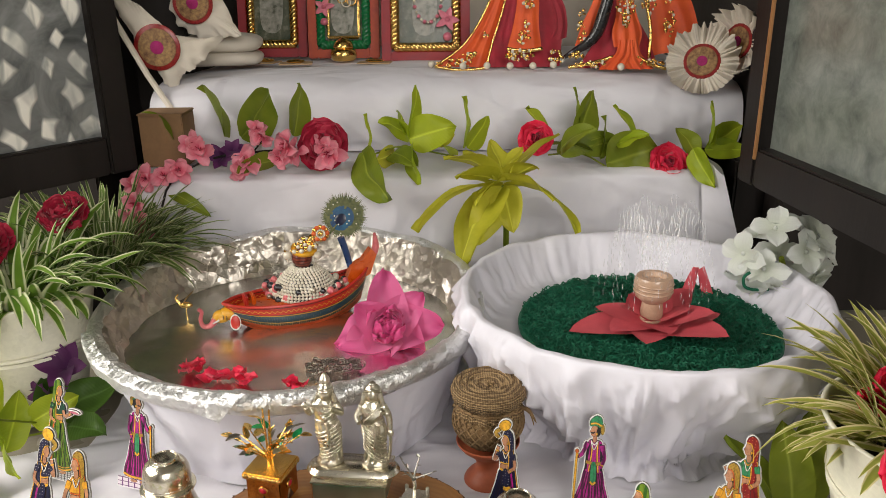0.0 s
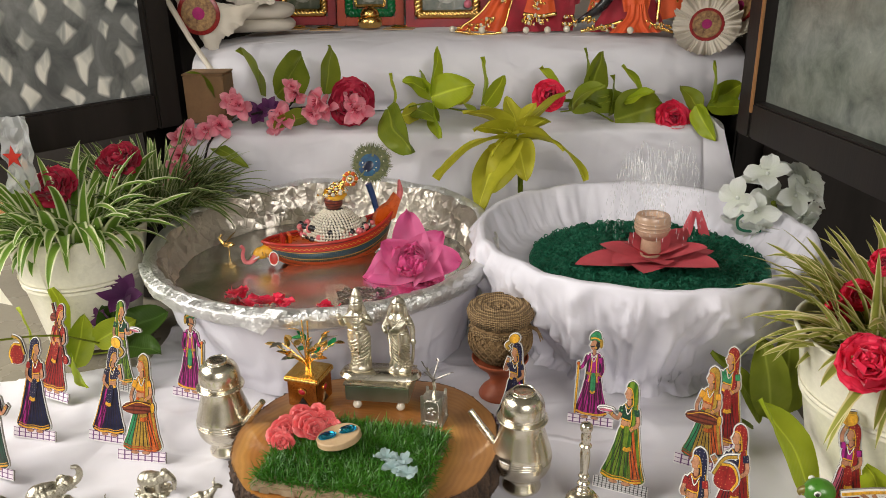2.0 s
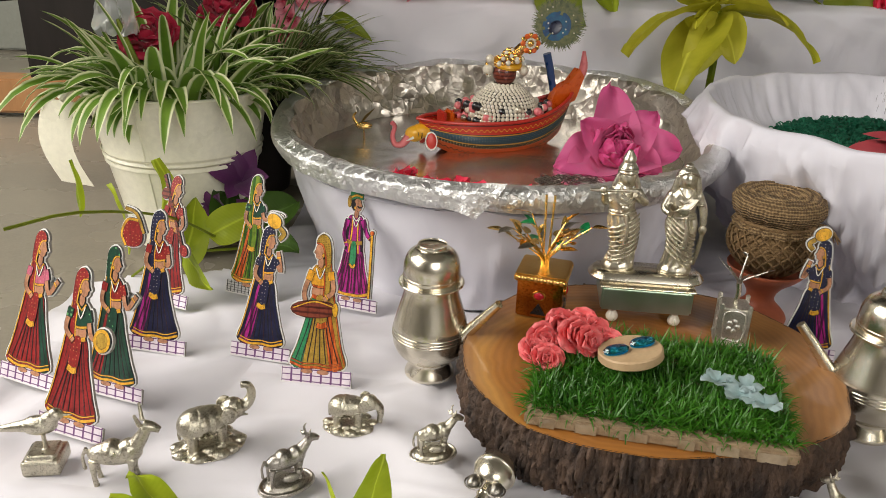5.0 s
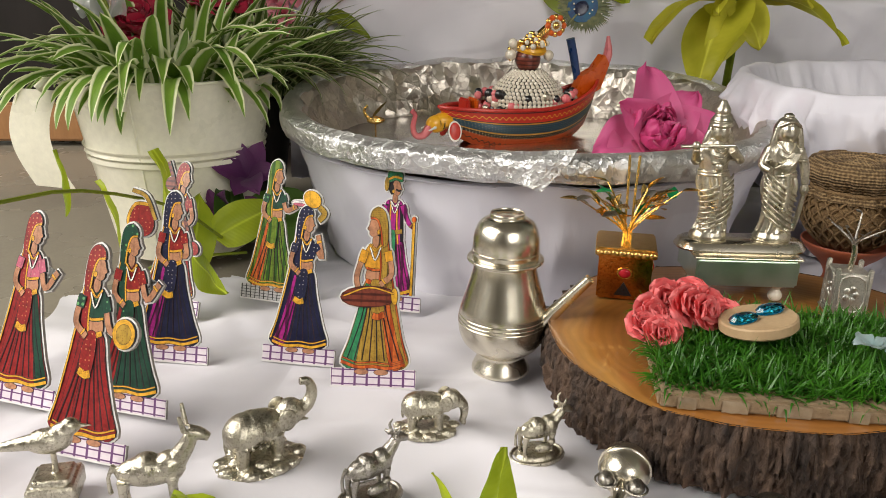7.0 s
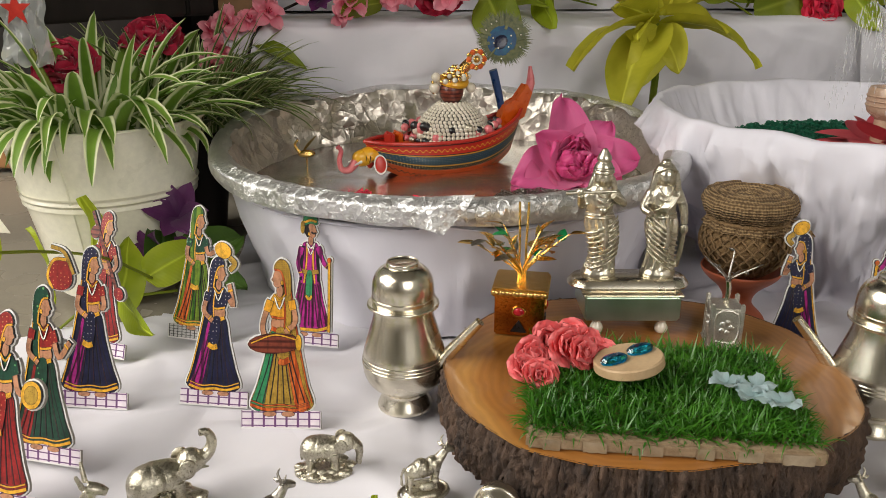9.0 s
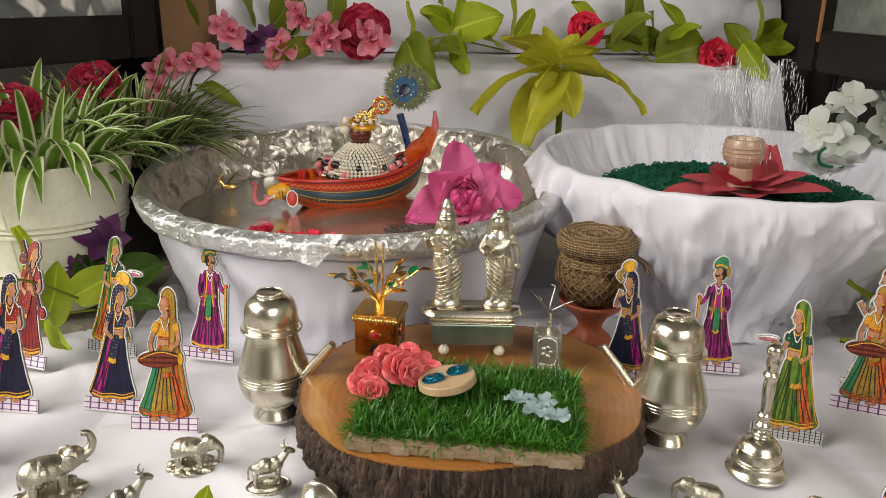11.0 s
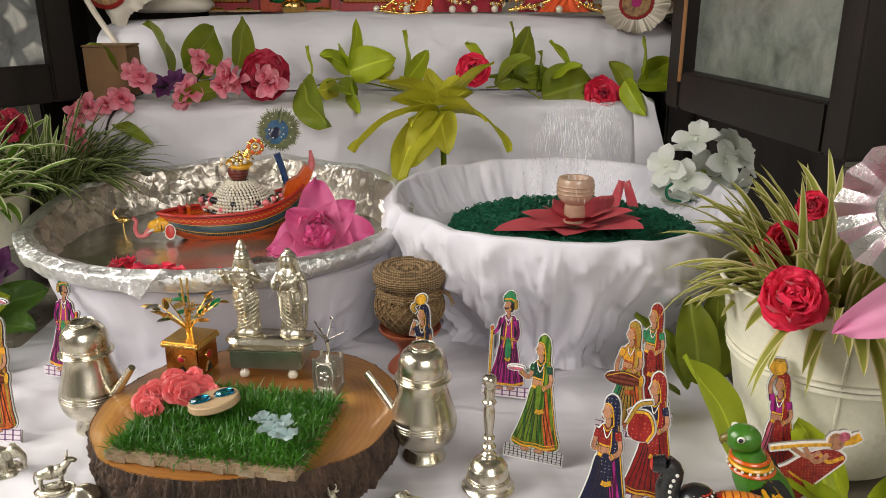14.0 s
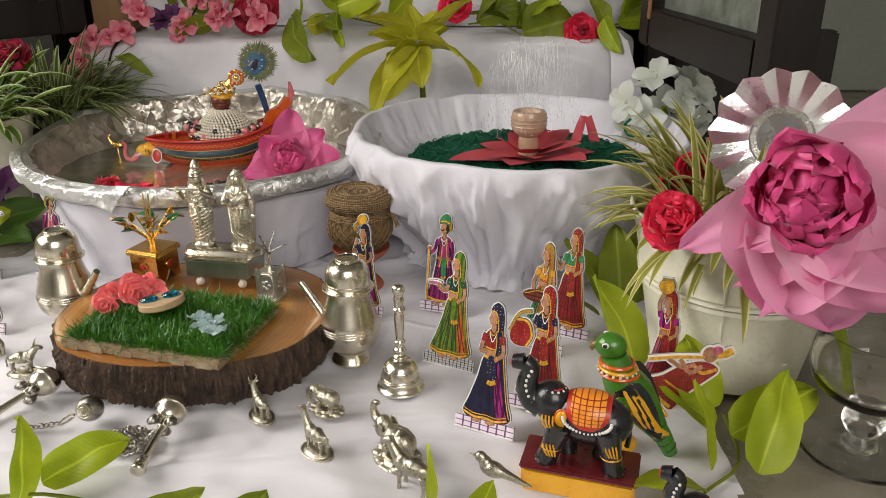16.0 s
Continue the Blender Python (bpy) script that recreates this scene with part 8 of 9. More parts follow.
        mb.ball((0.0138, -0.003, 0.0315), (0.0028, 0.0024, 0.0036), 0, 8, 6)
        mb.tube([(0.0140, -0.003, 0.030), (0.0130, -0.002, 0.016), (0.0112, -0.001, 0.006)], [0.0014, 0.0016, 0.0016], 8)
    ob = fused(solid("statuette", mb, STATUE_SILVER, m=turn_to(*at, az) @ Matrix.Scale(h, 4)), 0.00030, 1)
    return tagged(ob, label, "statuette")


statuette((-0.0945, 0.535, TOP + 0.0331), -4, 0.955, True, "cast white metal standing statuette holding a flute")
statuette((-0.0575, 0.531, TOP + 0.0331), -4, 0.965, False, "cast white metal standing statuette in a draped robe")


def wire_tree(parent, base, wires, wire_mat, leaf_mats, seed, r, spread, height, leaf, leaves_per=3):
    rnd = random.Random(seed)
    for i in range(wires):
        a = 2 * math.pi * i / wires + rnd.uniform(-0.3, 0.3)
        q, h = spread * rnd.uniform(0.5, 1.0), height * rnd.uniform(0.6, 1.0)
        pts = [(base[0], base[1], base[2]), (base[0] + 0.1 * q * math.cos(a), base[1] + 0.1 * q * math.sin(a), base[2] + 0.35 * h), (base[0] + 0.55 * q * math.cos(a), base[1] + 0.4 * q * math.sin(a), base[2] + 0.7 * h), (base[0] + q * math.cos(a), base[1] + 0.7 * q * math.sin(a), base[2] + h)]
        solid("branch", Mesh().tube(pts, [r * 1.5, r * 1.3, r, r * 0.8], 6), wire_mat, parent)
        for k in range(leaves_per):
            t = 0.55 + 0.45 * k / max(1, leaves_per - 1)
            p = Vector(pts[2]).lerp(Vector(pts[3]), (t - 0.55) / 0.45)
            solid("leaf", Mesh().blade(Matrix.Identity(4), leaf * rnd.uniform(0.8, 1.2), leaf * 0.48, 0.1, -0.1, cup=0.3, tip=0.8, nu=4, nv=5), leaf_mats[(i + k) % len(leaf_mats)], parent, m=turn_to(*p, math.degrees(a) + rnd.uniform(-80, 80), rnd.uniform(-10, 50), rnd.uniform(-30, 30)), sharp=0)


gp = thing("gilt_tree_planter", "copper-gilt square planter with a wire tree and enamel leaves", "planter", turn_to(-0.142, 0.534, TOP, -16) @ Matrix.Diagonal((1.0, 1.0, 0.80, 1)))
solid("box", Mesh().box((0, 0, 0.0195), (0.030, 0.030, 0.038), 0.001), COPPER, gp)
solid("lip", Mesh().box((0, 0, 0.0375), (0.0335, 0.0335, 0.004), 0.001), GOLD, gp)
for k in range(4):
    for i in range(8):
        m = Matrix.Rotation(math.pi / 2 * k, 4, "Z") @ Matrix.Translation((-0.0147 + 0.0042 * i, -0.0168, 0.0352))
        solid("scallop", Mesh().ball((0, 0, 0), (0.0021, 0.0006, 0.0024), 0, 8, 6), GOLD, gp, m=m)
for k in range(2):
    m = Matrix.Rotation(math.pi / 2 * k, 4, "Z")
    solid("jewel", Mesh().ball((0, -0.0155, 0.021), (0.0032, 0.0015, 0.0034), 0, 12, 8), RED_ENAMEL, gp, "red enamel boss", m=m)
    solid("boss_ring", Mesh().ring((0, 0, 0), 0.0038, 0.0007, 0, 18, 6, Matrix.Translation((0, -0.0155, 0.021)) @ Matrix.Rotation(radians(90), 4, "X")), GOLD, gp, m=m)
    solid("triangle", Mesh().slab([(-0.005, 0.004), (0.005, 0.004), (0, 0.014)], -0.0158, -0.015), BLACK_PAINT, gp, m=m)
wire_tree(gp, (0, 0, 0.036), 14, GOLD, (GOLD, GREEN_ENAMEL, GOLD, GOLD, OLD_SILVER), 5, 0.00065, 0.032, 0.046, 0.0125)
for x in (-0.002, 0.002):
    solid("stalk", Mesh().tube([(x, 0, 0.036), (x, 0, 0.07), (x * 1.4, 0, 0.102)], 0.0008, 6), GOLD, gp)
PLANTER_SILVER = metal_mat("stamped_white_metal", (0.55, 0.53, 0.48), (0.74, 0.72, 0.66), 0.36, 0.5, 110, dark=0.3)
spt = thing("silver_tree_planter", "embossed white metal planter with a twisted wire tree", "planter", turn_to(-0.0258, 0.500, TOP, -14) @ Matrix.Diagonal((0.88, 0.88, 0.80, 1)))
solid("box", Mesh().box((0, 0, 0.0165), (0.020, 0.020, 0.031), 0.001), PLANTER_SILVER, spt)
for k in range(4):
    m = Matrix.Rotation(math.pi / 2 * k, 4, "Z")
    solid("panel_rim", Mesh().tube([(-0.0066, -0.0102, 0.006), (0.0066, -0.0102, 0.006), (0.0066, -0.0102, 0.028), (-0.0066, -0.0102, 0.028), (-0.0066, -0.0102, 0.006)], 0.0007, 6), PLANTER_SILVER, spt, m=m)
    for i in range(5):
        a = 2 * math.pi * i / 5
        solid("petal_boss", Mesh().ball((0.0030 * math.cos(a), -0.0101, 0.017 + 0.0042 * math.sin(a)), (0.0020, 0.0007, 0.0024), 0, 8, 6), PLANTER_SILVER, spt, m=m)
for x in (-1, 1):
    for y in (-1, 1):
        solid("corner_post", Mesh().box((x * 0.0095, y * 0.0095, 0.018), (0.003, 0.003, 0.036), 0.0008), PLANTER_SILVER, spt)
solid("base", Mesh().box((0, 0, 0.0013), (0.0235, 0.0235, 0.0025), 0.0007), PLANTER_SILVER, spt)
solid("trunk", Mesh().tube([(0, 0, 0.03), (0.001, 0, 0.042), (0.0, 0, 0.050)], 0.0018, 8), SILVER, spt)
wire_tree(spt, (0, 0, 0.046), 5, OLD_SILVER, (OLD_SILVER,), 8, 0.0007, 0.018, 0.026, 0.005, 2)

# ---------- jute jar on a clay stand ----------
ja = thing("jute_jar", "round jar netted in knotted jute twine with a burlap cap", "jar", Matrix.Translation((0.0365, 0.606, 0.003)))
JUTE = mottled("jute_twine", (0.15, 0.085, 0.035), (0.30, 0.19, 0.085), 260, 0.9, fine=900, strength=1.0, dist=0.0012)


def burlap_mat(name, a, b2):
    mt, nt, b = shader(name, 0.92)
    tot = None
    for d in "XYZ":
        w = node(nt, "ShaderNodeTexWave", Scale=150, Distortion=1.5, Detail=1)
        w.bands_direction = d
        nt.links.new(coords(nt), w.inputs["Vector"])
        tot = w.outputs[0] if tot is None else mix(nt, 0.5, tot, w.outputs[0])
    nt.links.new(ramp(nt, tot, [(0.3, a), (0.75, b2)]), b.inputs["Base Color"])
    bump(nt, b, tot, 1.0, 0.0015)
    return mt


BURLAP = burlap_mat("burlap_cap", (0.11, 0.065, 0.028), (0.33, 0.22, 0.105))
body = spline([(0.0165, 0.038), (0.0245, 0.045), (0.0300, 0.053), (0.0318, 0.060), (0.0308, 0.067), (0.0280, 0.073), (0.0262, 0.0775)], 3)
for i in range(46):
    a0, phase = 2 * math.pi * i / 46, math.pi * (i % 2)
    net = []
    for j, (r, z) in enumerate(body):
        a = a0 + 0.075 * math.sin(1.55 * j + phase) + 0.012 * math.sin(3.7 * i + j)
        net.append((r * math.cos(a), r * math.sin(a), z))
    solid("twine", Mesh().tube(net, 0.00095, 5, smooth=0), JUTE, ja, sharp=0)
solid("core", Mesh().lathe([(0, 0.038), (0.0155, 0.038), (0.0238, 0.045), (0.0310, 0.060), (0.0272, 0.073), (0.0255, 0.079), (0, 0.079)], 40), JUTE, ja)


def cap(u, v):
    a = 6.28319 * u
    c, sn = math.cos(a), math.sin(a)
    pleat_ = math.sin(17 * a) + 0.6 * math.sin(29 * a + 1)
    prof = spline([(0.0, 0.0965), (0.012, 0.0970), (0.0215, 0.0985), (0.0290, 0.0975), (0.0328, 0.0925), (0.0322, 0.0865), (0.0285, 0.0815), (0.0265, 0.0785), (0.0285, 0.0755), (0.0305, 0.0725)], 4)
    r, z = prof[round(v * (len(prof) - 1))]
    k = min(1, max(0, v - 0.30) * 2)
    ridge = 0.0012 * math.sin(70 * v) * (1 - k)
    return ((r + 0.0012 * pleat_ * k) * c, (r + 0.0012 * pleat_ * k) * sn, z + ridge + 0.0012 * noise.noise((c * 2, sn * 2, v * 3)))


solid("cap", Mesh().sheet(cap, 130, 36, 0, True), BURLAP, ja, "gathered burlap cap", sharp=0)
solid("tie", Mesh().ring((0, 0, 0.0782), 0.0272, 0.0015, 0, 48, 8), JUTE, ja, "twine tied round the neck")
for k in range(7):
    solid("tuft", Mesh().tube([(0.026, -0.008, 0.078), (0.035, -0.010 - 0.001 * k, 0.076), (0.038 + 0.0012 * (k % 3), -0.011 - 0.002 * k, 0.070 - 0.001 * (k % 4))], [0.0012, 0.0011, 0.0004], 5), JUTE, ja, "frayed twine end")
cs = thing("clay_stand", "red terracotta goblet stand under the jute jar", "stand", Matrix.Translation((0.0365, 0.606, 0.0)))
solid("stand", Mesh().lathe([(0, 0.001), (0.0195, 0.0), (0.0210, 0.003), (0.0175, 0.008), (0.0115, 0.014), (0.0105, 0.020), (0.0150, 0.028), (0.0250, 0.037), (0.0285, 0.042), (0.0275, 0.0435), (0.0220, 0.0385), (0, 0.0375)], 48, smooth=3), TERRACOTTA, cs, sharp=60)

# ---------- painted wooden animals, each one plain piece ----------


SADDLE = print_mat("painted_saddle_net", (0.66, 0.22, 0.02), (0.22, 0.03, 0.01), "tiles", 85)


def wood_elephant(at, az, label, s=1.0):
    mb = Mesh()
    mats = [BLACK_PAINT, YELLOW_PAINT, ORANGE_PAINT, WHITE_PAINT, MAROON_PAINT, RED_PAINT, SADDLE]
    z0 = 0.019
    mb.box((0, 0, 0.0085), (0.066, 0.030, 0.0168), 0.002, 1)
    mb.box((0, 0, 0.0178), (0.068, 0.032, 0.003), 0.001, 4)
    mb.ball((0.003, 0, z0 + 0.0295), (0.0250, 0.0136, 0.0165), 0, 28, 18)
    mb.ball((0.014, 0, z0 + 0.0290), (0.0140, 0.0130, 0.0130), 0, 20, 14)
    mb.ball((-0.019, 0, z0 + 0.037), (0.0120, 0.0105, 0.0125), 0, 18, 12)
    for x, y, step in ((-0.012, -0.007, -0.008), (-0.012, 0.007, 0.003), (0.014, -0.007, 0.006), (0.014, 0.007, -0.002)):
        mb.tube([(x + step, y, z0), (x + 0.55 * step, y, z0 + 0.012), (x, y, z0 + 0.028)], [0.0064, 0.0062, 0.0090], 14, 0)
        mb.ball((x + step, y, z0 + 0.0015), (0.0062, 0.0062, 0.0022), 3, 12, 6)
        mb.ring((x + 0.58 * step, y, z0 + 0.011), 0.0056, 0.0009, 1, 16, 6)
    mb.tube([(-0.025, 0, z0 + 0.034), (-0.031, 0, z0 + 0.037), (-0.034, 0, z0 + 0.046), (-0.032, 0, z0 + 0.056), (-0.036, 0, z0 + 0.060)], [0.0092, 0.0078, 0.0064, 0.0054, 0.0052], 14, 0)
    mb.tube([(-0.036, 0, z0 + 0.0598), (-0.0425, 0, z0 + 0.0592)], [0.0052, 0.0042], 12, 0, smooth=0)
    mb.ball((-0.0425, 0, z0 + 0.0592), (0.0014, 0.0034, 0.0034), 5, 10, 8)
    for i in range(7):
        t = i / 6
        for y in (-1, 1):
            mb.ball((-0.030 - 0.0035 * math.sin(3 * t), y * 0.0066, z0 + 0.038 + 0.020 * t), 0.0010, 3, 6, 4)
    for y in (-1, 1):
        mb.ball((-0.0115, y * 0.0098, z0 + 0.032), (0.0046, 0.0014, 0.0066), 2, 14, 10)
        mb.ball((-0.0115, y * 0.0108, z0 + 0.032), (0.0036, 0.0012, 0.0056), 1, 12, 8)
        mb.ball((-0.0225, y * 0.0078, z0 + 0.0385), (0.0024, 0.0012, 0.0024), 1, 10, 8)
        mb.ball((-0.0225, y * 0.0086, z0 + 0.0385), (0.0012, 0.0008, 0.0012), 0, 8, 6)
        mb.tube([(-0.026, y * 0.0055, z0 + 0.030), (-0.033, y * 0.0065, z0 + 0.031)], [0.0013, 0.0005], 8, 3, smooth=0)
        for half, drop, grow, mat in ((0.0125, 1.72, 1.03, 5), (0.0100, 1.55, 1.055, 6)):
            mb.sheet(lambda u, v: (0.003 + half * (2 * u - 1) * (1 - 0.28 * max(0, v - 0.6) / 0.4), y * grow * 0.0135 * math.sqrt(1 - ((2 * u - 1) * half / 0.0245) ** 2) * math.sin(drop * v), z0 + 0.0315 + grow * 0.0145 * math.sqrt(1 - ((2 * u - 1) * half / 0.0245) ** 2) * math.cos(drop * v)), 14, 12, mat)
        for i in range(20):
            a = math.pi * (1 + i / 19)
            mb.ball((0.003 + 0.0136 * math.cos(a), y * (0.0134 + 0.0008 * math.sin(a)), z0 + 0.0355 + 0.0085 * math.sin(a)), 0.0011, 3, 6, 4)
    mb.ball((-0.018, 0, z0 + 0.0465), (0.0062, 0.0062, 0.0022), 5, 14, 8)
    for i in range(12):
        a = 2 * math.pi * i / 12
        mb.ball((-0.018 + 0.0064 * math.cos(a), 0.0064 * math.sin(a), z0 + 0.046), 0.0010, 3, 6, 4)
    for y in (-1, 1):
        for cx, cz, s2 in ((-0.017, 0.012, 1.0), (0.018, 0.018, 1.0), (-0.019, 0.031, 0.8)):
            for k in range(4):
                mb.tube([(cx - 0.004 * s2 + 0.002 * k, y * 0.0135 * (0.98 if cz > 0.02 else 1.03), z0 + cz + 0.004), (cx - 0.003 + 0.002 * k, y * 0.0142, z0 + cz), (cx - 0.001 + 0.0015 * k, y * 0.0135, z0 + cz - 0.004)], 0.0005, 4, 1)
    mb.tube([(0.0235, 0, z0 + 0.034), (0.0265, 0, z0 + 0.024), (0.0255, 0, z0 + 0.014)], [0.0016, 0.0012, 0.0016], 8, 0)
    ob = solid("wooden_elephant", mb, mats, m=turn_to(*at, az) @ Matrix.Scale(s, 4))
    return tagged(ob, label, "wooden toy")


OLIVE_PAINT = mottled("olive_lacquer", (0.12, 0.10, 0.02), (0.20, 0.15, 0.03), 90, 0.3)


def wood_parrot(at, az, label):
    mb = Mesh()
    mats = [GREEN_PAINT, YELLOW_PAINT, ORANGE_PAINT, WHITE_PAINT, BLACK_PAINT, RED_PAINT, OLIVE_PAINT]
    mb.lathe([(0, 0), (0.012, 0), (0.012, 0.004), (0.004, 0.007), (0.003, 0.026)], 18, 1, None, 2)
    mb.tube([(-0.008, 0, 0.070), (-0.003, 0, 0.055), (0.006, 0, 0.042), (0.018, 0, 0.026), (0.028, 0, 0.012)], [0.0085, 0.0125, 0.0150, 0.0110, 0.0065], 20, 0)
    mb.tube([(0.020, 0, 0.025), (0.030, 0, 0.010), (0.036, 0, -0.002)], [0.0075, 0.0062, 0.0050], 14, 0)
    mb.ball((-0.0105, 0, 0.0768), (0.0106, 0.0088, 0.0092), 0, 20, 14)
    mb.tube([(-0.018, 0, 0.0775), (-0.0225, 0, 0.0755), (-0.0225, 0, 0.0722)], [0.0036, 0.0024, 0.0007], 12, 6)
    for i, (z, R, c) in enumerate(((0.0650, 0.0108, 2), (0.0615, 0.0118, 1), (0.0580, 0.0128, 2))):
        mb.ring((-0.0055 + 0.001 * i, 0, z), R, 0.0014, c, 26, 6)
    for i in range(18):
        a = 2 * math.pi * i / 18
        mb.ball((-0.0050 + 0.0130 * math.cos(a), 0.0130 * math.sin(a), 0.0600), 0.0011, 3, 6, 4)
    for y in (-1, 1):
        mb.ball((-0.014, y * 0.0088, 0.0805), (0.0024, 0.0010, 0.0022), 3, 12, 8)
        mb.ball((-0.0143, y * 0.0098, 0.0805), (0.0015, 0.0009, 0.0015), 4, 8, 6)
        for k in range(5):
            mb.tube([(0.000 + 0.003 * k, y * 0.0135, 0.052 - 0.002 * k), (0.012 + 0.003 * k, y * 0.0150, 0.034 - 0.002 * k), (0.024 + 0.002 * k, y * 0.0105, 0.016 + 0.001 * k)], [0.0014, 0.0028, 0.0010], 8, 1 if k % 2 == 0 else 4)
        wing = turn_to(-0.001, y * 0.0150, 0.053, 0, -50, 90 * y)
        mb.blade(wing, 0.044, 0.017, -0.10 * y, 0.30 * y, tip=0.7, base=0.7, cup=-0.35 * y, nu=6, nv=10, mat=4)
        for row, (x0, n, L) in enumerate(((0.010, 6, 0.034), (0.004, 5, 0.022), (0.000, 4, 0.013))):
            for k in range(n):
                q = (k + 0.5) / n - 0.5
                mb.blade(wing @ turn_to(x0, 0.013 * q, -y * (0.0010 + 0.0006 * row), -14 * q), L * (1 - 0.4 * abs(q)), 0.0136 / n, -0.06 * y, 0.26 * y, tip=0.8, base=0.9, cup=0.0, nu=2, nv=8, mat=(1, 1, 0)[row] if k % 3 else (1, 6, 1)[row])
    for k in range(6):
        mb.ring((0, 0, 0), 0.0078 - 0.0005 * k, 0.0004, 4, 18, 5, Matrix.Translation((0.0195 + 0.003 * k, 0, 0.0255 - 0.0046 * k)) @ Matrix.Rotation(radians(142), 4, "Y"))
    ob = solid("wooden_parrot", mb, mats, m=turn_to(*at, az))
    return tagged(ob, label, "wooden toy")


wood_elephant((0.222, 0.306, 0.0), -14, "black lacquered wooden elephant with painted saddle on a yellow block", 1.08)
wood_parrot((0.254, 0.352, 0.0), -10, "green lacquered wooden parrot with striped collar and yellow wings")
wood_elephant((0.288, 0.222, 0.0), -20, "black lacquered wooden elephant at the front of the cloth", 0.86)

# ---------- the altar on the upper step ----------
ALTAR_Z = 0.303


def rope(a, c, R, strands=3, pitch=0.020):
    """A twisted rope moulding from a to c."""
    a, c = Vector(a), Vector(c)
    d = c - a
    side = Vector((0, -1, 0))
    up = d.normalized().cross(side)
    n = int(d.length / 0.0022)
    mb = Mesh()
    for k in range(strands):
        pts = []
        for i in range(n + 1):
            ang = 2 * math.pi * (k / strands + i * d.length / n / pitch)
            pts.append(a + d * (i / n) + (side * math.cos(ang) + up * math.sin(ang)) * R * 0.48)
        mb.tube(pts, R * 0.58, 7, smooth=0)
    return mb


BROCADE = mottled("gilt_brocade", (0.10, 0.035, 0.018), (0.40, 0.24, 0.09), 190, 0.5, fine=700, strength=0.5)
MAGENTA = mottled("magenta_felt", (0.28, 0.008, 0.10), (0.38, 0.015, 0.14), 200, 0.8)
VERMILION = mottled("vermilion_board", (0.38, 0.035, 0.010), (0.50, 0.07, 0.014), 60, 0.5)
CRIMSON_BOARD = mottled("crimson_board", (0.24, 0.008, 0.016), (0.33, 0.015, 0.02), 60, 0.5)
FADED = mottled("faded_print", (0.025, 0.045, 0.025), (0.16, 0.16, 0.11), 55, 0.25, fine=200)
PALE_PRINT = mottled("pale_print_patch", (0.10, 0.11, 0.08), (0.42, 0.40, 0.34), 90, 0.3, fine=300)
CLAY_PINK = mottled("pink_clay", (0.60, 0.13, 0.20), (0.72, 0.22, 0.28), 90, 0.5)


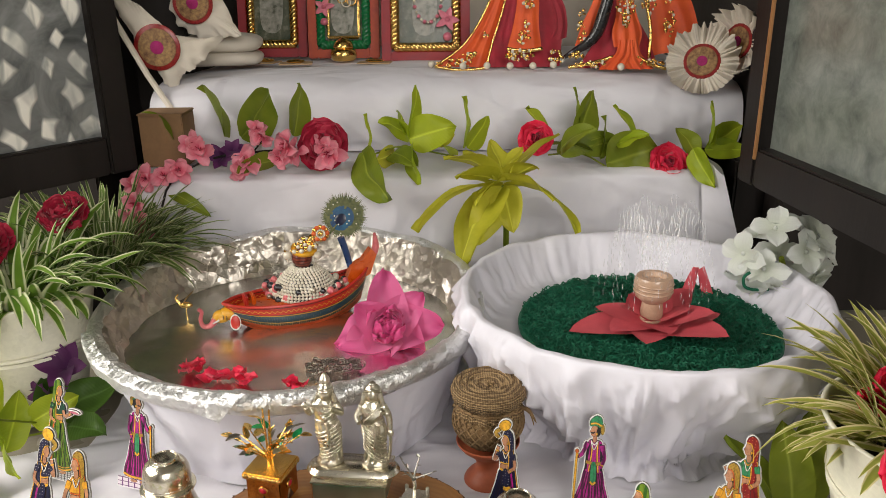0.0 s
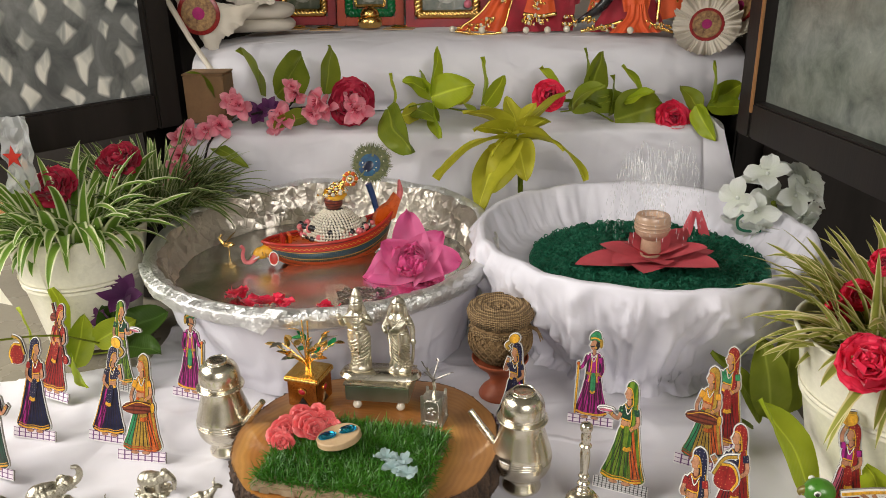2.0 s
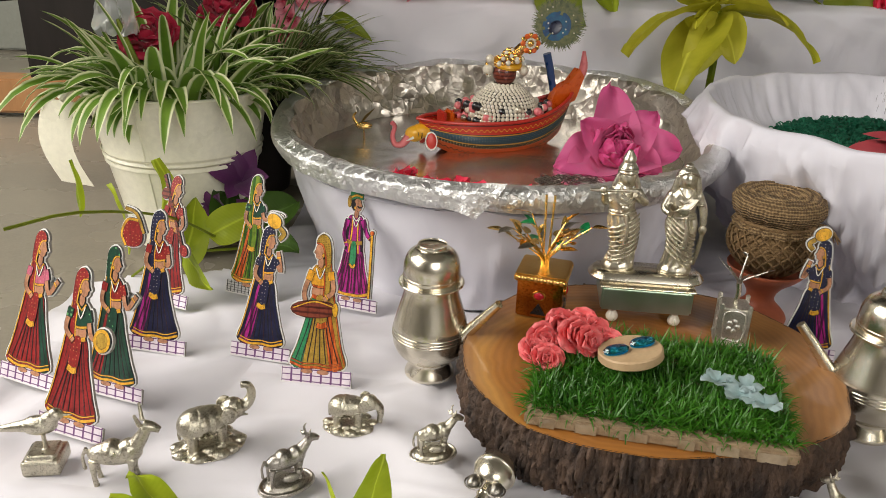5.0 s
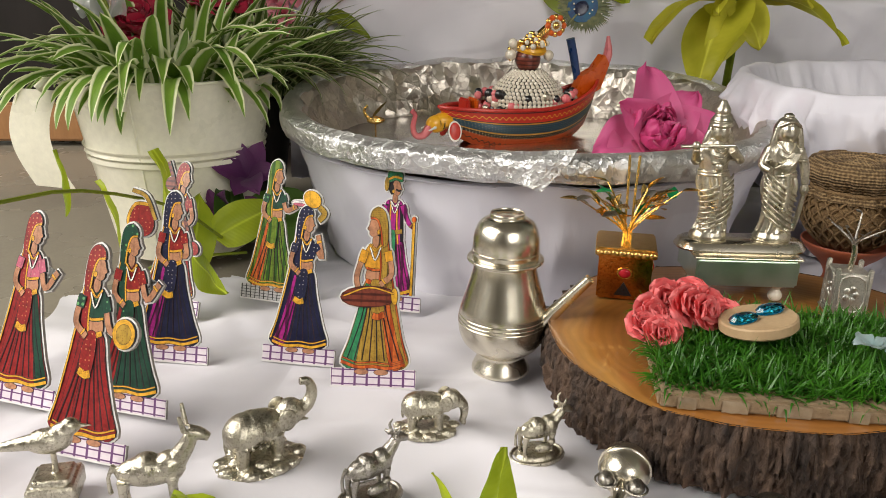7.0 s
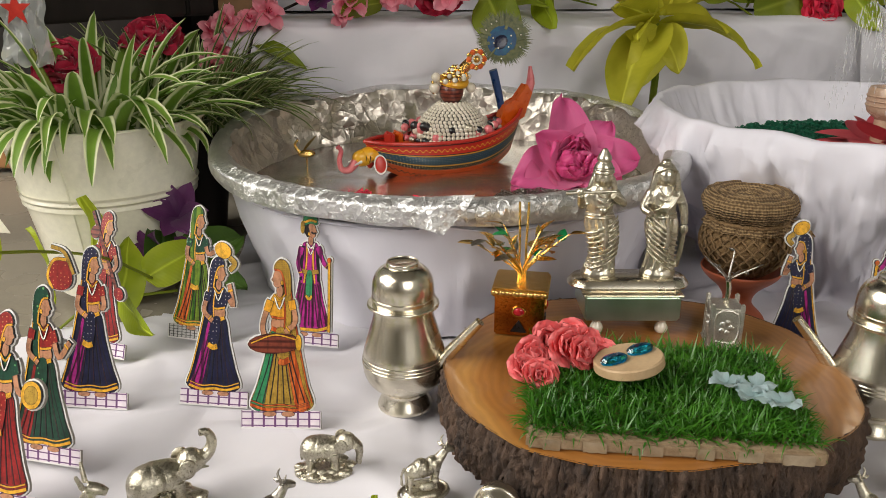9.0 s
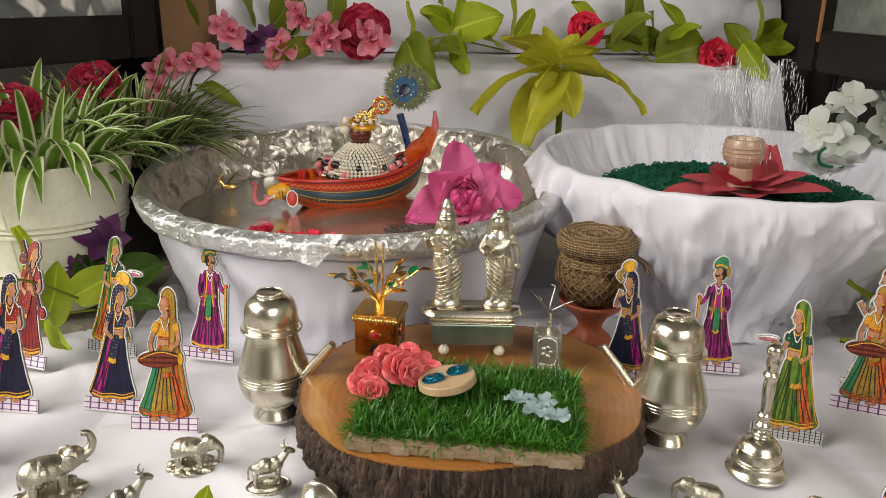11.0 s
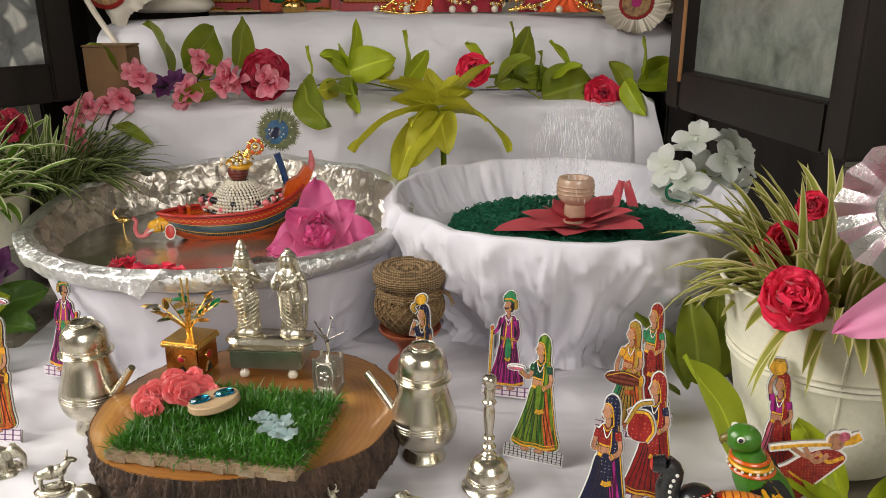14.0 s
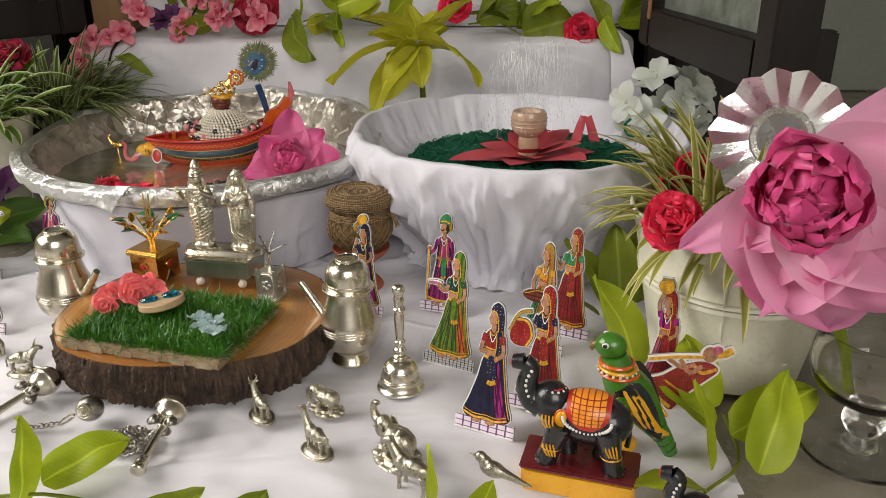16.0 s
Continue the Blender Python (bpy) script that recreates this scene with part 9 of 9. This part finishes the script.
def picture(x, y, w, h, lean, label, inner, seed, flowers, beads):
    """A framed print: outer board, twisted rope moulding, plain print, clay flowers, beads."""
    p = thing("picture_frame", label, "picture frame", Matrix.Translation((x, y, ALTAR_Z + 0.002)) @ Matrix.Rotation(radians(-lean), 4, "X"))
    b, g = 0.015, 0.0075
    for nm, c, sz in (("board_side", (-w / 2 + b / 2, 0, h / 2), (b, 0.012, h)), ("board_side", (w / 2 - b / 2, 0, h / 2), (b, 0.012, h)), ("board_end", (0, 0, b / 2), (w - 2 * b, 0.0118, b)), ("board_end", (0, 0, h - b / 2), (w - 2 * b, 0.0118, b))):
        solid(nm, Mesh().box(c, sz, 0.0015), CRIMSON_BOARD if inner != "green" else VERMILION, p)
    l, r, lo, hi = -w / 2 + b + g * 0.8, w / 2 - b - g * 0.8, b + g * 0.8, h - b - g * 0.8
    for a, c in (((l, lo), (r, lo)), ((l, hi), (r, hi)), ((l, lo), (l, hi)), ((r, lo), (r, hi))):
        solid("moulding", rope((a[0], -0.004, a[1]), (c[0], -0.004, c[1]), g), GOLD if inner != "green" else GREEN_ENAMEL, p, "gilt twisted rope moulding" if inner != "green" else "green glossy rope moulding", sharp=0)
    if inner == "green":
        for a, c in (((l + 0.012, lo + 0.012), (r - 0.012, lo + 0.012)), ((l + 0.012, lo + 0.012), (l + 0.012, hi)), ((r - 0.012, lo + 0.012), (r - 0.012, hi))):
            solid("inner_moulding", Mesh().tube([(a[0], -0.003, a[1]), (c[0], -0.003, c[1])], 0.0028, 8, smooth=0), GOLD, p)
    pr = solid("print", Mesh().box((0, 0.001, h / 2), (w - 2 * b, 0.003, h - 2 * b)), FADED, p, "dim green print behind glass")
    solid("print_patch", Mesh().slab(loop_spline([(-0.016, 0.045), (0.012, 0.045), (0.018, 0.10), (0.006, 0.16), (-0.012, 0.15), (-0.02, 0.09)]), -0.0012, 0.0), PALE_PRINT, pr, "pale patch of the print")
    rnd = random.Random(seed)
    for fx, fz, R in flowers:
        mb = Mesh()
        floret(mb, Matrix.Identity(4), R, 5, 0, rnd, 0.25, 0.5, 0.85)
        mb.ball((0, 0, 0.002), R * 0.22, 0, 8, 6)
        fl = solid("flower_ornament", mb, CLAY_PINK, p, "pink clay flower", m=Matrix.Translation((fx, -0.012, fz)) @ Matrix.Rotation(radians(90), 4, "X"), sharp=0)
        solid("clay_ball", Mesh().ball((0, -R * 1.35, 0), R * 0.36, 0, 12, 8), CLAY_PINK, fl)
    for i in range(beads):
        a = math.pi * (1.02 + 0.96 * i / max(1, beads - 1))
        solid("bead", Mesh().ball((0.004 + 0.021 * math.cos(a), -0.011, 0.092 + 0.034 * math.sin(a)), 0.0030 if i % 2 else 0.0022, 0, 8, 6), CLAY_PINK if i % 2 else PEARL, p)
    if inner == "green":
        for i in range(7):
            a = 0.9 * i
            solid("gilt_filigree", Mesh().ring((0, 0, 0), 0.007, 0.0011, 0, 18, 5, Matrix.Translation((0.008 + 0.010 * math.cos(a), -0.008, 0.098 + 0.011 * math.sin(a))) @ Matrix.Rotation(radians(90), 4, "X")), PEARL if i % 2 else GOLD, p)
    return p


picture(-0.284, 1.345, 0.114, 0.20, 9, "framed devotional print with red border and gilt moulding", "gold", 1, (), 0)
picture(-0.163, 1.320, 0.116, 0.20, 9, "framed print with orange border and green rope moulding", "green", 2, ((-0.030, 0.080, 0.017),), 0)
picture(-0.028, 1.262, 0.138, 0.21, 9, "framed print with red border, gilt moulding and pink beads", "gold", 3, ((0.034, 0.062, 0.019),), 13)

SILK_ORANGE = mottled("orange_silk", (0.66, 0.065, 0.004), (0.80, 0.11, 0.006), 30, 0.55, fine=900, sheen=0.3)
SILK_RED = mottled("crimson_velvet", (0.24, 0.003, 0.012), (0.40, 0.010, 0.03), 40, 0.7, fine=900, sheen=0.4)
ORANGE, CRIMSON, GILT, BLACK, WHITE, BROWN = range(6)


def robed_doll(x, y, panels, trims, clusters, pearls, braid, label, seed):
    """A doll in spread silk robes, one plain piece. panels: (left edge, right edge, depth, material)."""
    mb, rnd = Mesh(), random.Random(seed)
    for left, right, depth, mat, wave in panels:
        ls, rs = spline(left, 6), spline(right, 6)
        k = min(len(ls), len(rs)) - 1

        def fnc(u, v):
            a, c = Vector(ls[round(v * k)]), Vector(rs[round(v * k)])
            p = a.lerp(c, u)
            low = max(0, 1 - p.y / 0.12)
            return (p.x, -depth * (0.25 + 0.75 * low) - 0.004 * math.sin(math.pi * u) - wave * math.sin(u * 17 + p.y * 30) * low, p.y)

        mb.sheet(fnc, 22, k, mat)
    for pts, depth, r in trims:
        path = spline(pts, 6)
        mb.tube([(px, -depth * (0.25 + 0.75 * max(0, 1 - pz / 0.12)) - 0.006, pz) for px, pz in path], r, 6, GILT, smooth=0)
    for cx, cz, rx, rz, depth, n in clusters:
        for i in range(n):
            a, q = rnd.uniform(0, 6.28), math.sqrt(rnd.random())
            mb.ball((cx + rx * q * math.cos(a), -depth - 0.007 - 0.002 * rnd.random(), cz + rz * q * math.sin(a)), (rnd.uniform(0.0012, 0.003), 0.0014, rnd.uniform(0.0012, 0.003)), GILT if rnd.random() < 0.75 else WHITE, 6, 4)
    for px, depth in pearls:
        mb.ball((px, -depth, 0.0052), 0.0052, WHITE, 12, 8)
    if braid:
        mb.tube([(px, -0.036, pz) for px, pz in braid], [0.006, 0.009, 0.008, 0.003], 8, BLACK)
    mb.ball((0.0, 0.01, 0.145), (0.026, 0.016, 0.05), CRIMSON, 14, 10)
    mb.ball((0.002, 0.005, 0.205), (0.020, 0.020, 0.024), BROWN, 14, 10)
    ob = solid("robed_doll", mb, [SILK_ORANGE, SILK_RED, GOLD, BLACK_PAINT, PEARL, INKS["brown"]], m=Matrix.Translation((x, y, ALTAR_Z + 0.004)), sharp=0)
    return tagged(ob, label, "doll")


robed_doll(0.105, 1.185, [
    ([(-0.040, 0.001), (-0.046, 0.05), (-0.020, 0.10), (-0.012, 0.17)], [(0.062, 0.001), (0.064, 0.05), (0.052, 0.10), (0.015, 0.17)], 0.036, CRIMSON, 0.004),
    ([(0.028, 0.030), (0.046, 0.05), (0.04, 0.09), (0.01, 0.13)], [(0.072, 0.040), (0.072, 0.065), (0.062, 0.095), (0.02, 0.14)], 0.030, CRIMSON, 0.003),
    ([(-0.118, 0.004), (-0.075, 0.035), (-0.040, 0.09), (-0.012, 0.17)], [(-0.045, 0.002), (-0.036, 0.035), (-0.018, 0.09), (0.0, 0.17)], 0.044, ORANGE, 0.002),
    ([(-0.016, 0.026), (-0.006, 0.06), (0.0, 0.10), (0.0, 0.17)], [(0.034, 0.026), (0.030, 0.06), (0.030, 0.10), (0.020, 0.17)], 0.054, ORANGE, 0.001)],
    [([(-0.118, 0.004), (-0.075, 0.035), (-0.040, 0.09), (-0.012, 0.17)], 0.046, 0.0018), ([(-0.045, 0.002), (-0.036, 0.035), (-0.018, 0.09), (0.0, 0.17)], 0.046, 0.0018), ([(-0.118, 0.004), (-0.08, -0.001), (-0.045, 0.002)], 0.046, 0.0022), ([(-0.016, 0.028), (0.01, 0.025), (0.034, 0.028)], 0.056, 0.003)],
    [(-0.088, 0.009, 0.026, 0.006, 0.044, 34), (-0.068, 0.020, 0.010, 0.004, 0.044, 14), (-0.046, 0.047, 0.004, 0.004, 0.042, 7), (0.004, 0.020, 0.022, 0.008, 0.052, 44), (0.008, 0.044, 0.010, 0.010, 0.050, 22), (0.010, 0.062, 0.004, 0.006, 0.046, 8), (0.014, 0.088, 0.008, 0.006, 0.04, 16), (0.055, 0.016, 0.011, 0.011, 0.040, 26)],
    [(-0.123, 0.03), (-0.078, 0.055), (-0.044, 0.055), (-0.012, 0.062), (0.020, 0.062), (0.050, 0.052)], None,
    "doll in crimson gown under an orange gilt-edged cape", 1)
robed_doll(0.248, 1.165, [
    ([(-0.060, 0.001), (-0.035, 0.04), (-0.022, 0.08), (-0.012, 0.16)], [(0.055, 0.001), (0.040, 0.04), (0.020, 0.08), (0.012, 0.16)], 0.038, CRIMSON, 0.004),
    ([(-0.062, 0.030), (-0.052, 0.06), (-0.036, 0.095), (-0.02, 0.16)], [(-0.028, 0.035), (-0.024, 0.06), (-0.016, 0.095), (0.0, 0.16)], 0.026, ORANGE, 0.001),
    ([(0.040, 0.014), (0.042, 0.05), (0.032, 0.10), (0.010, 0.17)], [(0.112, 0.030), (0.110, 0.06), (0.088, 0.11), (0.030, 0.17)], 0.030, ORANGE, 0.002),
    ([(-0.012, 0.030), (-0.014, 0.05), (-0.008, 0.075), (-0.008, 0.12)], [(0.024, 0.030), (0.028, 0.05), (0.020, 0.075), (0.010, 0.12)], 0.056, ORANGE, 0.003),
    ([(-0.034, 0.001), (-0.022, 0.012), (-0.010, 0.022), (-0.004, 0.04)], [(0.006, 0.001), (0.010, 0.012), (0.014, 0.022), (0.014, 0.04)], 0.058, ORANGE, 0.002),
    ([(0.006, 0.001), (0.002, 0.012), (0.004, 0.022), (0.006, 0.04)], [(0.044, 0.001), (0.034, 0.012), (0.026, 0.022), (0.022, 0.04)], 0.057, ORANGE, 0.002)],
    [([(0.040, 0.014), (0.042, 0.05), (0.032, 0.10), (0.010, 0.17)], 0.034, 0.0028), ([(-0.075, 0.004), (-0.04, 0.010), (-0.012, 0.018)], 0.050, 0.0028), ([(0.020, 0.018), (0.038, 0.008), (0.060, 0.001)], 0.052, 0.0026)],
    [(-0.055, 0.055, 0.006, 0.026, 0.026, 26), (-0.062, 0.018, 0.010, 0.007, 0.034, 20), (0.0, 0.085, 0.014, 0.012, 0.048, 40), (0.0, 0.068, 0.006, 0.010, 0.052, 24), (0.034, 0.085, 0.010, 0.012, 0.034, 18), (0.066, 0.060, 0.008, 0.018, 0.030, 26), (0.062, 0.092, 0.005, 0.006, 0.028, 8), (-0.045, 0.009, 0.022, 0.005, 0.052, 30), (0.040, 0.010, 0.018, 0.005, 0.052, 24)],
    [(-0.004, 0.064)], [(-0.016, 0.12), (-0.026, 0.075), (-0.040, 0.040), (-0.078, 0.016)],
    "doll in orange silk robes with gilt trim and dark braid", 2)


def medallion(t, c, R, m):
    """Red-edged gilt brocade disc with a magenta heart."""
    disc = solid("medallion", Mesh().lathe([(0, 0.0012), (R * 0.96, 0.0010), (R, 0.0)], 40, smooth=0), INKS["red"], t, "red-edged printed medallion", m=m)
    solid("brocade", Mesh().lathe([(0, 0.0022), (R * 0.80, 0.0018), (R * 0.82, 0.001)], 40, smooth=0), BROCADE, disc, "dull gilt brocade")
    solid("heart", Mesh().lathe([(0, 0.0034), (R * 0.26, 0.0028), (R * 0.30, 0.0018)], 24, smooth=0), MAGENTA, disc, "magenta centre")


def ruffle(at, face, R, label, seed):
    q = Vector(face).normalized().to_track_quat("Z", "Y").to_matrix().to_4x4()
    t = thing("ruffled_rosette", label, "rosette", Matrix.Translation(at) @ q)

    def frill(u, v):
        a = 6.28319 * u
        c, s2 = math.cos(a), math.sin(a)
        n1 = noise.noise((c * 5, s2 * 5, seed))
        n2 = noise.noise((c * 11, s2 * 11, seed + 4))
        edge = 1 + 0.22 * n1 + 0.14 * n2
        r = R * (0.46 + 0.54 * v * edge)
        w = 0.45 * math.sin(24 * a + 6 * n1) + 1.8 * n2
        return (r * c, r * s2, R * (0.18 * v * w + 0.22 * v + 0.55 * v * v * n1))

    solid("frill", Mesh().sheet(frill, 260, 10, 0, True), CREAM_CLOTH, t, "crumpled cream cloth frill", sharp=0)
    solid("backing", Mesh().lathe([(0, -0.003), (R * 0.6, -0.003), (R * 0.6, 0.0), (0, 0.0)], 32, smooth=0), CREAM_CLOTH, t)
    medallion(t, None, R * 0.52, Matrix.Translation((0, 0, 0.001)))
    return t


ruffle((0.350, 1.085, 0.320), (-0.30, -0.85, 0.38), 0.047, "cream ruffled rosette with a red medallion at the step edge", 3.0)
ruffle((0.400, 1.095, 0.345), (-0.85, -0.45, 0.1), 0.046, "cream ruffled rosette leaning against the door", 9.0)


def wing_cushion(at, outline, centre, R, az, label, seed):
    """A crumpled wing-shaped cloth cushion with a frilled upper edge and a round medallion."""
    t = thing("wing_cushion", label, "cushion", turn_to(*at, az))
    o = loop_spline(outline, 8)
    n = len(o)
    c0 = Vector(centre)

    def pad(u, v, back):
        q = Vector(o[int(round(u * n)) % n])
        p = c0.lerp(q, v)
        k = max(0, v - 0.55) / 0.45
        wob = noise.noise((p.x * 60, p.y * 60, seed))
        fr = math.sin(u * 6.283 * 46) * k * k
        p += (q - c0).normalized() * (0.0012 * fr + 0.006 * wob * k)
        d = 0.010 * (1 - v ** 3)
        return (p.x, (d if back else -d) - 0.007 * wob * k - 0.003 * fr, p.y)

    for nm, back in (("front_cloth", False), ("back_cloth", True)):
        solid(nm, Mesh().sheet(lambda u, v: pad(u, v, back), n, 14, 0, True), CREAM_CLOTH, t, sharp=0)
    medallion(t, None, R, Matrix.Translation((centre[0], -0.0112, centre[1])) @ Matrix.Rotation(radians(90), 4, "X"))
    return t


wing_cushion((-0.390, 1.105, 0.345), [(-0.052, 0.058), (-0.030, 0.062), (0.004, 0.032), (0.018, 0.016), (0.060, 0.010), (0.088, 0.012), (0.058, -0.018), (0.030, -0.038), (0.014, -0.062), (0.004, -0.054), (-0.026, 0.000)], (0.0, 0.0), 0.031, 4, "crumpled cream wing-shaped cushion with red medallion, leaning at the side", 2.0)
wing_cushion((-0.352, 1.165, 0.392), [(-0.034, 0.070), (0.010, 0.060), (0.028, 0.036), (0.052, -0.018), (0.060, -0.036), (0.030, -0.040), (-0.010, -0.036), (-0.036, 0.0)], (0.0, 0.008), 0.029, -4, "crumpled cream wing-shaped cushion with red medallion behind the other", 7.0)
rod = thing("white_rod", "thin white rod leaning beside the cushions", "rod")
solid("rod", Mesh().tube([(-0.447, 1.085, 0.40), (-0.400, 1.075, 0.31), (-0.360, 1.062, 0.250)], 0.0042, 8, smooth=0), CREAM_CLOTH, rod)
bo = thing("bolster", "folded cream cloth pad lying behind the cushions", "cushion", turn_to(-0.338, 1.225, ALTAR_Z + 0.0245, 10))
for k, (zz, hh) in enumerate(((-0.010, 0.022), (0.012, 0.026))):
    solid("fold", Mesh().sheet(lambda u, v: tuple(Vector((0.062 * math.copysign(abs(math.cos(6.283 * u)) ** 0.45, math.cos(6.283 * u)) * math.cos(1.57 * (2 * v - 1)) ** 0.35, 0.045 * math.copysign(abs(math.sin(6.283 * u)) ** 0.45, math.sin(6.283 * u)) * math.cos(1.57 * (2 * v - 1)) ** 0.35, zz + hh * 0.5 * math.sin(1.57 * (2 * v - 1)) + 0.0015 * noise.noise((u * 8, v * 4, k))))), 48, 12, 0, True), CREAM_CLOTH, bo, sharp=0)
gpot = thing("gilt_pot", "small gilt lidded pot on the white cover", "pot", Matrix.Translation((-0.160, 1.285, ALTAR_Z + 0.002)))
solid("body", Mesh().lathe([(0, 0), (0.016, 0), (0.020, 0.005), (0.021, 0.011), (0.018, 0.017), (0.013, 0.019), (0, 0.019)], 32), GOLD, gpot)
solid("lid", Mesh().lathe([(0.0145, 0.019), (0.016, 0.022), (0.013, 0.029), (0.006, 0.034), (0.003, 0.036), (0, 0.037)], 28), GOLD, gpot)
for x, y, az, w in ((-0.335, 1.22, 10, 0.05), (-0.275, 1.235, -14, 0.04), (-0.225, 1.215, 6, 0.05), (-0.105, 1.215, -6, 0.05)):
    sa = thing("gilt_sachet", "flat clear sachet with gilt trinket on the white cover", "sachet", turn_to(x, y, ALTAR_Z + 0.006, az))
    solid("card", Mesh().box((0, 0, 0), (w, 0.034, 0.0016), 0.0006), PALE_WOOD, sa)
    solid("trinket", Mesh().ball((0, 0, 0.003), (w * 0.28, 0.008, 0.003), 0, 12, 6), GOLD, sa)
    solid("trinket_ring", Mesh().ring((w * 0.12, 0.003, 0.003), 0.006, 0.0014, 0, 16, 6), GOLD, sa)
cb = thing("cardboard_box", "plain brown cardboard box on the lower step", "box", Matrix.Translation((-0.362, 1.018, 0.236)))
CARTON = mottled("brown_cardboard", (0.20, 0.11, 0.05), (0.26, 0.15, 0.07), 30, 0.85, fine=300)
solid("body", Mesh().box((0, 0, 0), (0.056, 0.05, 0.066), 0.0012), CARTON, cb)
solid("flap", Mesh().box((0, 0, 0.0345), (0.058, 0.052, 0.0024), 0.0006), CARTON, cb)
# loose corner of the step cloth at the door
cc = thing("cloth_corner", "loose corner of white cloth falling beside the cabinet door", "cloth")
solid("fold", Mesh().sheet(lambda u, v: (0.318 + 0.018 * u + 0.034 * v * (0.3 + u), 0.952 - 0.035 * u * (1 - v) - 0.01 * v, 0.214 - 0.115 * v - 0.006 * u + 0.004 * math.sin(5 * u)), 12, 20), WHITE_CLOTH, cc, sharp=0)
